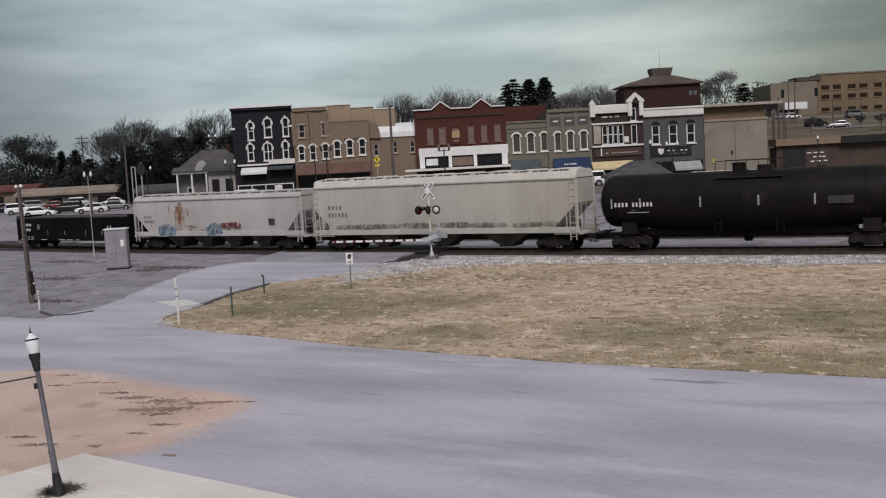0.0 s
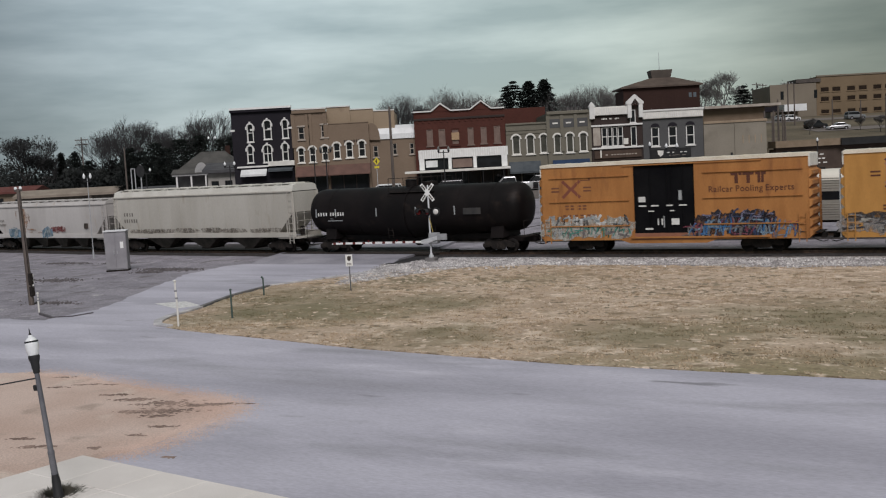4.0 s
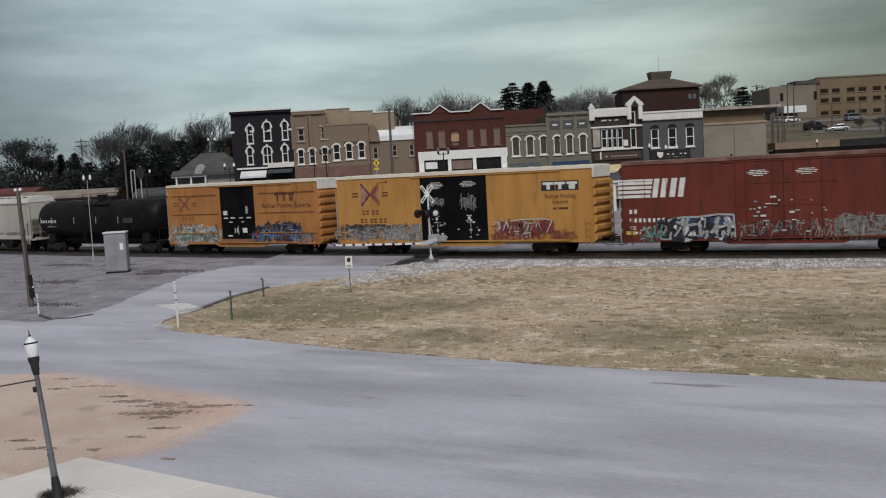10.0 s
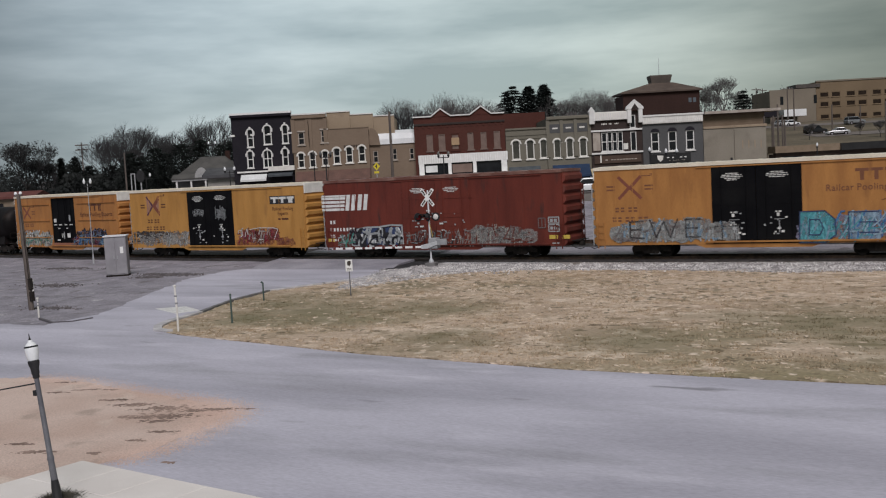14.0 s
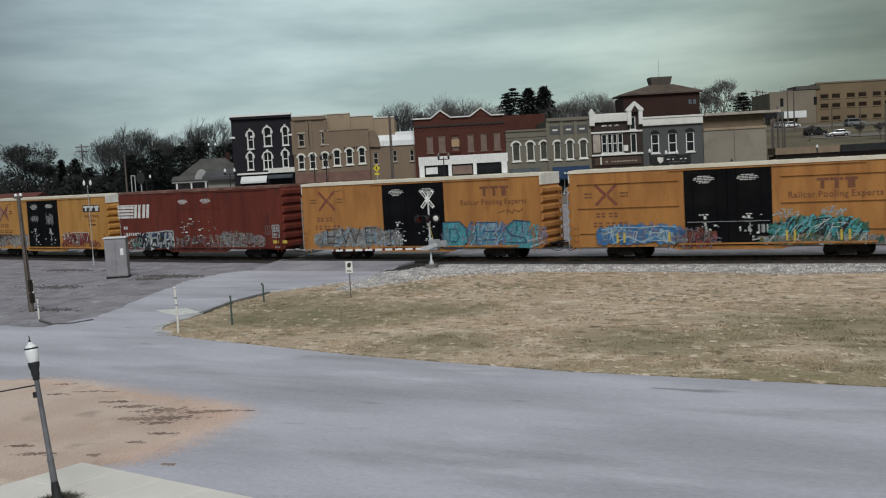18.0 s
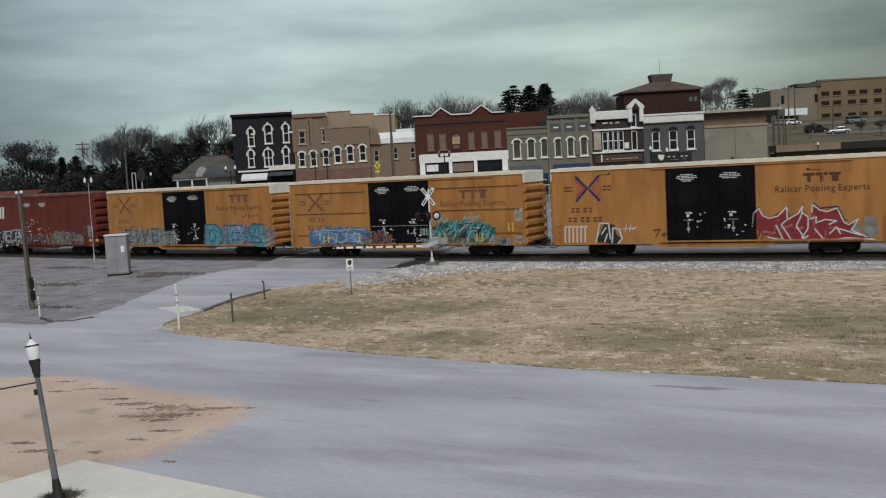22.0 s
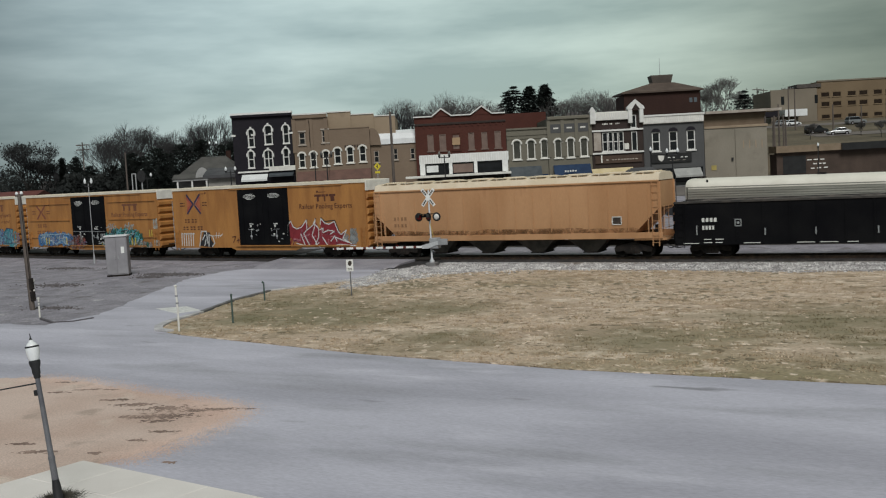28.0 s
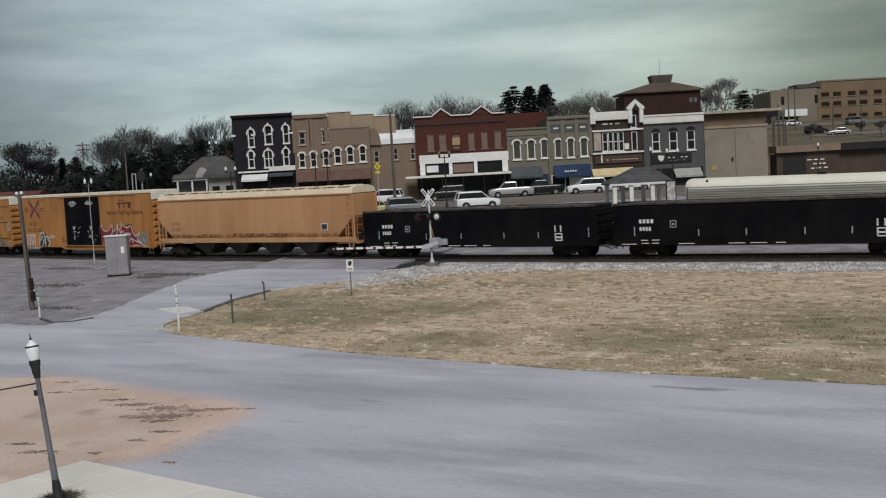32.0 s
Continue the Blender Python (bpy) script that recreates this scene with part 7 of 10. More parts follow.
    for x in (-1.5, 2.2):
        bm = B()
        for dx in (-0.2, 0.2):
            tube(bm, (x + dx, -1.33, ztop - 0.4), (x + dx, -1.62, 2.8), 0.02, 0.02, 6)
            tube(bm, (x + dx, -1.62, 2.8), (x + dx, -1.45, 1.1), 0.02, 0.02, 6)
        for i in range(9):
            z = 1.3 + 0.36 * i
            y = -1.47 - 0.15 * max(0, 1 - abs(z - 2.8) / 1.6)
            tube(bm, (x - 0.2, y, z), (x + 0.2, y, z), 0.015, 0.015, 6)
        part("ladder", bm, DARKSTEEL, car)
    for x in (-h + 1.3, -h + 3.2, -2.5, 1.0, 4.2):
        bars(car, "reflective_strip", x, 2.75, [(0, [(0, 0.09)], 0.62)], P_GREY, -girth(x) - 0.02)
    numerals(car, -h + 1.55, 2.85, 1.0, 0.26, 4, MARK, -girth(-h + 1.6) - 0.06, 0.3)
    numerals(car, -h + 2.75, 2.85, 1.4, 0.26, 6, MARK, -girth(-h + 1.6) - 0.09, 0.3)
    bars(car, "stencil", -h + 2.2, 2.45, [(0, [(0.2, 1.6)], 0.05), (0.16, [(0.4, 2.2)], 0.04)], P_GREY, -1.66)
    bars(car, "stencil", -2.6, 3.75, [(0, [(0.1, 0.6)], 0.1)], P_GREY, -1.58)
    bm = B()
    box(bm, h - 4.6, h - 3.2, -1.84, -1.80, 2.75, 3.2)
    part("placard", bm, surface("grey_placard", (0.03, 0.03, 0.032), (0.055, 0.052, 0.05)), car, "faded grey placard panel")
    running_gear(car, h, 2.3)


gondola(-204.8, -186.6, "black loaded gondola at the head", 91, True, 3.0)
build_hoppers()
tank_car(-141.3, -122.2)
build_boxcars()
gondola(31.9, 50.4, "black steel gondola heaped with grey rubble", 92)
gondola(51.6, 70.2, "black steel gondola with white stencils and load", 93)


# ---- silver coach parked on the siding ----
def coach():
    c = thing("passenger_coach", pose(12.48, curve_y(12.48, 13.6), -0.05, 0, 0.5, math.degrees(math.atan(2 * CURVE * 12.48))), "parked silver passenger coach with cream roof and fluted sides", "railway coach")
    h = 13.4
    bm = B()
    secs = []
    for x, k in ((-h, 0.86), (-h + 0.25, 0.97), (-h + 0.6, 1.0), (h - 0.6, 1.0), (h, 0.9)):
        secs.append([(x, 1.48 * math.sin(radians(a)) ** 1.0 * k if abs(a) < 90 else 1.48 * k * (1 if a > 0 else -1), 3.93 + 0.60 * k * math.cos(radians(a))) for a in range(-90, 91, 15)])
    loft(bm, secs)
    part("roof", bm, COACHROOF, c, "cream arched roof", True)
    for s in (-1, 1):
        bm = B()
        box(bm, -h + 0.2, h - 0.2, s * 1.46 - 0.04, s * 1.46 + 0.04, 1.0, 3.93)
        sd = part("side_wall", bm, STAINLESS, c)
        for z in (1.25, 1.42, 1.59, 1.76, 1.93, 2.1, 3.25, 3.42, 3.59, 3.80):
            bm = B()
            box(bm, -h + 0.25, h - 0.25, min(s * 1.5, s * 1.53), max(s * 1.5, s * 1.53), z - 0.045, z + 0.045)
            part("flute", bm, STAINLESS if z < 3.7 else COACHROOF, sd, bevel=0.012)
        for i in range(11):
            x = -h + 2.2 + 2.0 * i
            bm = B()
            box(bm, x - 0.65, x + 0.65, min(s * 1.495, s * 1.51), max(s * 1.495, s * 1.51), 2.4, 3.0)
            part("window", bm, DARKGLASS, sd)
        bm = B()
        box(bm, min(s * h, s * (h - 0.12)), max(s * h, s * (h - 0.12)), -1.4, 1.4, 1.0, 3.95)
        e = part("end_wall", bm, STAINLESS, c)
        bm = B()
        box(bm, min(s * h, s * (h + 0.02)), max(s * h, s * (h + 0.02)), -0.45, 0.45, 1.1, 3.2)
        part("door", bm, DARKGLASS, e)
        bm = B()
        box(bm, s * (h - 2.2) - 1.3, s * (h - 2.2) + 1.3, -1.1, 1.1, 0.25, 0.95)
        part("bogie", bm, DARKSTEEL, c, bevel=0.05)
    bm = B()
    box(bm, -h + 0.4, h - 0.4, -1.3, 1.3, 0.82, 1.0)
    part("underframe", bm, DARKSTEEL, c)
    bm = B()
    for x in (-h + 0.9, -4, 3):
        box(bm, x - 0.3, x + 0.3, -0.25, 0.25, 4.5, 4.66)
    part("roof_vent", bm, DARKSTEEL, c, bevel=0.02)
    bm = B()
    tube(bm, (-h + 1.6, -1.2, 4.1), (-h + 1.6, -1.25, 4.42), 0.07, 0.07, 8)
    part("vent_pipe", bm, BLACKMETAL, c)


coach()


# ---- the town beyond the tracks ----
BLACKBRICK = brick("black_painted_brick", (0.016, 0.015, 0.02), (0.025, 0.022, 0.028), (0.022, 0.02, 0.025))
BROWNBRICK = brick("taupe_painted_brick", (0.20, 0.148, 0.108), (0.235, 0.176, 0.13), (0.19, 0.145, 0.112))
TANWALL = surface("tan_stucco", (0.30, 0.228, 0.158), (0.35, 0.27, 0.192), 0.25, 0.9, 0.2, 12.0, blotches=(((0.25, 0.19, 0.135), 0.6, 0.55, 0.7),))
REDBRICK = brick("dark_red_brick", (0.073, 0.026, 0.02), (0.10, 0.035, 0.027), (0.078, 0.04, 0.033))
GREYBRICK = brick("grey_painted_brick", (0.165, 0.152, 0.122), (0.195, 0.18, 0.145), (0.16, 0.145, 0.12))
DARKGREY = brick("charcoal_painted_brick", (0.085, 0.085, 0.088), (0.105, 0.105, 0.107), (0.09, 0.09, 0.09))
UMBER = brick("umber_painted_brick", (0.04, 0.03, 0.028), (0.055, 0.04, 0.036), (0.045, 0.036, 0.033))
HALLBRICK = brick("brown_hall_brick", (0.036, 0.019, 0.016), (0.05, 0.026, 0.021), (0.045, 0.028, 0.025))
BLOCKWALL = surface("beige_block_wall", (0.235, 0.21, 0.17), (0.28, 0.25, 0.205), 0.2, 0.9, 0.2, 8.0, blotches=(((0.20, 0.175, 0.14), 0.35, 0.55, 0.7),))
CLINIC = surface("tan_clinic_panels", (0.17, 0.122, 0.075), (0.20, 0.145, 0.09), 0.12, 0.85, 0.1, 6.0)
CLINICPALE = surface("beige_clinic_panels", (0.18, 0.152, 0.118), (0.215, 0.182, 0.142), 0.12, 0.85, 0.1, 6.0)
ROOFING = surface("dark_flat_roofing", (0.07, 0.065, 0.065), (0.11, 0.10, 0.10), 0.5, 0.9, 0.3, 10.0)
SHINGLE = surface("grey_roof_shingles", (0.055, 0.055, 0.06), (0.085, 0.085, 0.09), 0.8, 0.9, 0.4, 12.0, stretch=(1, 1, 4))
BROWNROOF = surface("brown_roof_shingles", (0.075, 0.055, 0.045), (0.11, 0.082, 0.066), 0.4, 0.9, 0.3, 10.0)
METALROOF = surface("white_metal_roof", (0.70, 0.71, 0.72), (0.78, 0.79, 0.80), 0.5, 0.5, 0.05, 10.0, grain=0.04)
TRIM = surface("white_window_trim", (0.68, 0.67, 0.65), (0.76, 0.75, 0.73), 1.0, 0.6, 0.05, 20.0, grain=0.05)
TANTRIM = surface("taupe_window_trim", (0.34, 0.29, 0.25), (0.44, 0.39, 0.34), 1.0, 0.7, 0.05, 20.0)
BOARDED = surface("boarded_window", (0.17, 0.118, 0.10), (0.205, 0.145, 0.122), 1.0, 0.8, 0.1, 20.0)
AMBER = surface("amber_lit_blind", (0.34, 0.22, 0.13), (0.40, 0.27, 0.16), 1.0, 0.6, 0.0, 20.0)
BROWNCANVAS = surface("faded_red_brown_canvas", (0.11, 0.062, 0.05), (0.145, 0.08, 0.064), 1.0, 0.85, 0.1, 20.0)
AWNBLUE = surface("royal_blue_canvas", (0.01, 0.026, 0.065), (0.016, 0.038, 0.09), 1.0, 0.8, 0.1, 20.0)
AWNDARK = surface("slate_canvas", (0.05, 0.06, 0.07), (0.075, 0.085, 0.095), 1.0, 0.8, 0.1, 20.0)
AWNCREAM = surface("cream_canvas", (0.55, 0.44, 0.24), (0.63, 0.52, 0.32), 1.0, 0.8, 0.1, 20.0)
AWNWHITE = surface("white_canvas", (0.62, 0.63, 0.63), (0.70, 0.71, 0.71), 1.0, 0.8, 0.1, 20.0)
AWNGREY = surface("grey_canvas", (0.30, 0.30, 0.29), (0.36, 0.36, 0.35), 1.0, 0.8, 0.1, 20.0)
SIGNBROWN = surface("brown_sign_board", (0.058, 0.035, 0.025), (0.078, 0.048, 0.035), 1.0, 0.6)
SIGNBLACK = surface("black_sign_board", (0.012, 0.012, 0.013), (0.02, 0.02, 0.021), 1.0, 0.5)
SHADEGLASS = surface("olive_blind_glass", (0.05, 0.05, 0.042), (0.075, 0.073, 0.06), 0.6, 0.3, 0.0, 4.0)
STREETTAR = surface("street_asphalt", (0.135, 0.115, 0.105), (0.175, 0.15, 0.138), 0.15, 0.9, 0.2, 8.0)


def holed_wall(bm, x0, x1, z0, z1, y0, y1, holes):
    xs = sorted({x0, x1, *[v for h in holes for v in (h[0], h[2]) if x0 < v < x1]})
    zs = sorted({z0, z1, *[v for h in holes for v in (h[1], h[3]) if z0 < v < z1]})
    for xa, xb in zip(xs, xs[1:]):
        run = None
        for za, zb in zip(zs, zs[1:]):
            cx, cz = (xa + xb) / 2, (za + zb) / 2
            if any(h[0] < cx < h[2] and h[1] < cz < h[3] for h in holes):
                if run:
                    box(bm, xa, xb, y0, y1, *run)
                run = None
            else:
                run = (run[0], zb) if run else (za, zb)
        if run:
            box(bm, xa, xb, y0, y1, *run)
    bmesh.ops.remove_doubles(bm, verts=bm.verts, dist=0.0005)


class Shop:
    """A building drawn in the street's axes: a along the front, z up, its front at depth b."""

    def __init__(self, name, a0, a1, b, top, label, material, depth=14.0, base=TZ, category="building", windows=(), roof=None, turn=0.0):
        self.a, self.b, self.base, self.m = (a0 + a1) / 2, b, base, material
        self.w, self.h = (a1 - a0) / 2, top - base
        self.ob = thing(name, TOWN @ pose(self.a, b, base, 0, 0, turn), label, category, "buildings of the town")
        self.holes = [(p[0] - self.a, p[1] - base, p[2] - self.a, p[3] - base) for p in windows]
        bm = B()
        holed_wall(bm, -self.w, self.w, -1.5, self.h, 0, 0.35, self.holes)
        part("front_wall", bm, material, self.ob)
        for s in (-1, 1):
            bm = B()
            box(bm, s * self.w - (0.3 if s > 0 else 0), s * self.w + (0.3 if s < 0 else 0), 0.35, depth, -1.5, self.h - 0.25)
            part("side_wall", bm, material, self.ob)
        bm = B()
        box(bm, -self.w, self.w, depth, depth + 0.3, -1.5, self.h - 0.25)
        part("back_wall", bm, material, self.ob)
        bm = B()
        box(bm, -self.w + 0.3, self.w - 0.3, 0.35, depth, self.h - 0.75, self.h - 0.6)
        part("roof", bm, roof or ROOFING, self.ob, "dark flat roof")

    def block(self, name, a0, z0, a1, z1, y0, y1, material, label="", bevel=0.0, parent=None):
        bm = B()
        box(bm, a0 - self.a, a1 - self.a, y0, y1, z0 - self.base, z1 - self.base)
        return part(name, bm, material, parent or self.ob, label, bevel=bevel)

    def shape(self, name, pts, y0, y1, material, label="", parent=None):
        bm = B()
        prism(bm, [(p[0] - self.a, p[1] - self.base) for p in pts], y0, y1)
        return part(name, bm, material, parent or self.ob, label)

    def window(self, k, trim=TRIM, style="plain", pane=DARKGLASS, bars_v=0, sash=True):
        x0, z0, x1, z1 = self.holes[k]
        w, xc = x1 - x0, (x0 + x1) / 2
        t = min(0.14, w * 0.14) if style != "ornate" else 0.075
        bm = B()
        holed_wall(bm, x0, x1, z0, z1, 0.05, 0.2, [(x0 + t, z0 + t, x1 - t, z1 - t)])
        win = part("window", bm, trim, self.ob, "window with trim")
        bm = B()
        box(bm, x0 + t, x1 - t, 0.13, 0.15, z0 + t, z1 - t)
        part("pane", bm, pane, win)
        if sash:
            bm = B()
            zm = (z0 + z1) / 2
            box(bm, x0 + t, x1 - t, 0.10, 0.16, zm - 0.05, zm + 0.05)
            for i in range(bars_v):
                xv = x0 + (x1 - x0) * (i + 1) / (bars_v + 1)
                box(bm, xv - 0.06, xv + 0.06, 0.09, 0.16, z0 + t, z1 - t)
            part("glazing_bar", bm, trim, win)
        bm = B()
        box(bm, x0 - 0.14, x1 + 0.14, -0.16, 0.06, z0 - 0.16, z0)
        part("sill", bm, trim, win, bevel=0.02)
        if style in ("arch", "ornate"):
            r = w / 2
            zc = z1 - r
            g = 0.2 if style == "arch" else 0.16
            bm = B()
            outer = [(xc + (r + g) * math.cos(radians(a)), zc + (r + g) * math.sin(radians(a))) for a in range(0, 181, 20)]
            inner = [(xc + (r - 0.01) * math.cos(radians(a)), zc + (r - 0.01) * math.sin(radians(a))) for a in range(180, -1, -20)]
            pts = outer + inner
            n = len(outer)
            for i in range(n - 1):
                q = [outer[i], outer[i + 1], inner[n - 2 - i], inner[n - 1 - i]]
                prism(bm, q, -0.12, 0.08)
            bmesh.ops.remove_doubles(bm, verts=bm.verts, dist=0.0005)
            part("hood", bm, trim, win, "arched hood mould")
            for s in (-1, 1):
                bm = B()
                prism(bm, [(xc + s * r, z1)] + [(xc + s * (r - 0.005) * math.cos(radians(a)), zc + r * math.sin(radians(a))) for a in (0, 30, 60, 90)] + [(xc, z1)], 0.0, 0.12)
                part("spandrel", bm, self.m, win)
            if style == "ornate":
                for s in (-1, 1):
                    bm = B()
                    box(bm, xc + s * (r + 0.13) - 0.11, xc + s * (r + 0.13) + 0.11, -0.15, 0.05, zc - 0.38, zc + 0.06)
                    part("bracket", bm, trim, win, bevel=0.02)
                    bm = B()
                    box(bm, xc + s * (r + 0.03) - 0.04, xc + s * (r + 0.03) + 0.04, -0.1, 0.05, z0, zc - 0.38)
                    part("jamb", bm, trim, win)
                bm = B()
                box(bm, xc - 0.12, xc + 0.12, -0.2, 0.05, z1 - 0.05, z1 + 0.32)
                part("keystone", bm, trim, win, bevel=0.02)
        elif style == "flat":
            bm = B()
            box(bm, x0 - 0.12, x1 + 0.12, -0.1, 0.06, z1, z1 + 0.2)
            part("hood", bm, trim, win, bevel=0.02)
        return win

    def awning(self, a0, z0, a1, z1, out, material, label="", valance=0.25):
        bm = B()
        x0, x1 = a0 - self.a, a1 - self.a
        zt, zb = z1 - self.base, z0 - self.base
        bm_pts = [(-0.02, zt), (-out, zb + valance), (-out, zb), (-out + 0.04, zb), (-out + 0.04, zb + valance - 0.03), (-0.02, zt - 0.08)]
        prism(bm, bm_pts, x0, x1, "x")
        aw = part("awning", bm, material, self.ob, label)
        bm = B()
        for x in (x0 + 0.05, x1 - 0.05):
            tube(bm, (x, 0, zb + 0.1), (x, -out, zb + 0.05), 0.025, 0.025, 6)
        part("awning_arm", bm, BLACKMETAL, aw)
        return aw

    def letters(self, a0, z0, a1, z1, n, y, material=MARK, seed=1):
        rnd = random.Random(seed)
        x, x1 = a0 - self.a, a1 - self.a
        step = (x1 - x) / n
        for i in range(n):
            if rnd.random() < 0.15:
                continue
            bm = B()
            box(bm, x + step * i, x + step * (i + rnd.uniform(0.55, 0.8)), y - 0.03, y, z0 - self.base + rnd.uniform(0, 0.2) * (z1 - z0), z1 - self.base - rnd.uniform(0, 0.2) * (z1 - z0))
            part("text_bar", bm, material, self.ob)

    def shopfront(self, a0, a1, z1, frame, doors=(), pane=DARKGLASS):
        """Glass under the awnings, down to the pavement."""
        bm = B()
        x0, x1, h = a0 - self.a, a1 - self.a, z1 - self.base
        n = max(2, int((x1 - x0) / 1.6))
        for i in range(n):
            xa, xb = x0 + (x1 - x0) * i / n, x0 + (x1 - x0) * (i + 1) / n
            g = B()
            box(g, xa + 0.05, xb - 0.05, -0.06, -0.03, 0.5, h)
            part("shop_window", g, pane, self.ob)
            box(bm, xb - 0.06, xb + 0.06, -0.1, -0.02, 0, h)
        box(bm, x0 - 0.06, x0 + 0.06, -0.1, -0.02, 0, h)
        box(bm, x0, x1, -0.1, -0.01, 0, 0.5)
        box(bm, x0, x1, -0.1, -0.01, h - 0.12, h)
        part("shop_frame", bm, frame, self.ob)


def black_building():
    win = [(-25.09, 10.55, -24.35, 12.89), (-22.87, 10.80, -21.94, 13.27), (-20.41, 10.81, -19.69, 13.22), (-25.26, 7.79, -24.54, 10.00), (-23.13, 7.74, -22.04, 10.01), (-20.57, 7.83, -19.87, 10.11)]
    s = Shop("corner_building", -27.17, -19.21, 136.64, 14.75, "black brick corner building with ornate white window surrounds", BLACKBRICK, windows=win)
    for k in range(6):
        s.window(k, TRIM, "ornate", DARKGLASS, 1 if k == 4 else 0)
    s.block("cornice", s.a - s.w - 0.1, 14.45, s.a + s.w + 0.1, 14.8, -0.35, 0.2, BLACKBRICK, bevel=0.05)
    for x in (-0.97, -0.31, 0.27, 0.95):
        s.block("tie_plate", s.a + x * s.w - 0.28, 12.0, s.a + x * s.w + 0.28, 12.25, -0.12, 0.0, TRIM, "white anchor plate")
    s.block("coping", s.a - s.w - 0.12, 14.8, s.a + s.w + 0.12, 15.06, -0.42, 0.4, WHITE, "white coping")
    s.block("shop_fascia", -26.74, 7.12, -22.60, 7.34, -0.25, -0.01, TRIM, "white shop fascia")
    s.awning(-26.25, 5.96, -22.80, 6.89, 1.0, AWNWHITE, "white canvas awning")
    s.block("shop_fascia", -22.54, 7.18, -19.05, 7.81, -0.5, -0.01, OLDWHITE, "white ledge over the shop")
    s.awning(-22.54, 6.43, -19.28, 7.00, 1.2, AWNDARK, "dark awning")
    s.shopfront(s.a - s.w + 0.3, s.a + s.w - 0.3, 4.6, TRIM)
    s.block("door", s.a + 1.2, TZ, s.a + 2.2, TZ + 2.2, -0.14, -0.06, TRIM, "white shop door")


def brown_buildings():
    win = [(-18.36, 10.47, -17.52, 12.13), (-15.32, 10.60, -14.42, 12.26), (-18.56, 7.41, -17.70, 9.39), (-17.04, 7.40, -16.17, 9.45), (-15.35, 7.53, -14.50, 9.51)]
    s = Shop("brick_building", -19.14 + 0.05, -14.59, 136.67, 14.35, "tall taupe brick shop building", BROWNBRICK, windows=win)
    for k in range(2):
        s.window(k, TANTRIM, "flat")
    for k in range(2, 5):
        s.window(k, OLDWHITE, "arch")
    for x in (-0.95, -0.1, 0.05, 0.95):
        s.block("pilaster", s.a + x * s.w - 0.25, 9.4, s.a + x * s.w + 0.25, 13.9, -0.1, 0.0, BROWNBRICK)
    s.block("cornice", s.a - s.w, 13.9, s.a + s.w + 0.1, 14.4, -0.25, 0.1, BROWNBRICK, bevel=0.06)
    s.block("coping", s.a - s.w, 14.4, s.a + s.w + 0.1, 14.58, -0.3, 0.4, TRIM, "pale coping")
    s.awning(s.a - s.w + 0.2, 5.5, s.a + s.w, 6.9, 1.6, BROWNCANVAS, "faded red-brown awning", 0.12)
    s.shopfront(s.a - s.w + 0.3, s.a + s.w - 0.2, 5.8, UMBER)
    win = [(-13.82, 7.67, -12.88, 9.79), (-12.14, 7.73, -11.21, 9.85), (-10.46, 7.78, -9.54, 9.90)]
    s = Shop("brick_building", -14.59 + 0.04, -8.97, 136.64, 12.31, "low taupe brick shop with arched windows", BROWNBRICK, windows=win, depth=7)
    for k in range(3):
        s.window(k, OLDWHITE, "arch")
    s.block("parapet_cap", s.a - s.w, s.base + s.h - 0.02, s.a + s.w, s.base + s.h + 0.08, -0.06, 0.4, BROWNBRICK)
    for i in range(9):
        x = s.a - 0.6 + 0.32 * i
        s.block("text_bar", x, 9.75, x + 0.2, 10.1, -0.012, 0.0, UMBER)
    s.awning(s.a - s.w + 0.02, 5.5, s.a + s.w, 6.9, 1.6, BROWNCANVAS, "faded red-brown awning", 0.12)
    s.shopfront(s.a - s.w + 0.2, s.a + s.w - 0.3, 5.8, UMBER)
    # the wing with a curved white roof
    win = [(-8.55, 7.60, -7.90, 9.15), (-5.93, 7.83, -5.37, 9.31), (-3.64, 7.78, -3.08, 9.26)]
    s = Shop("brick_annex", -9.02 + 0.06, -2.68, 137.49, 10.00, "taupe brick annex under a curved white metal roof", BROWNBRICK, windows=win, depth=6)
    for k in range(3):
        s.window(k, TANTRIM, "plain")
    s.holes = []
    bm = B()
    z0, z1 = s.h - 0.05, 11.86 - s.base
    sec = [(-0.15, z0), (-0.1, z0 + (z1 - z0) * 0.35), (0.25, z0 + (z1 - z0) * 0.72), (1.0, z0 + (z1 - z0) * 0.94), (2.2, z1), (6.0, z1 - 0.2), (6.0, z0)]
    prism(bm, sec, -s.w, s.w, "x")
    part("curved_roof", bm, METALROOF, s.ob, "curved white metal roof")
    s.shape("rounded_shoulder", [(p[0], p[1]) for p in ((-9.03, 9.96), (-8.86, 12.18), (-8.41, 12.16), (-7.98, 11.83), (-7.66, 11.07), (-7.51, 9.87))], -0.32, -0.05, BROWNBRICK)
    for i in range(15):
        bm = B()
        x = -s.w + 0.2 + (2 * s.w - 0.4) * i / 14
        for p, q in zip(sec[:4], sec[1:5]):
            tube(bm, (x, p[0] - 0.02, p[1]), (x, q[0] - 0.02, q[1] + 0.02), 0.025, 0.025, 4)
        part("roof_seam", bm, METALROOF, s.ob)
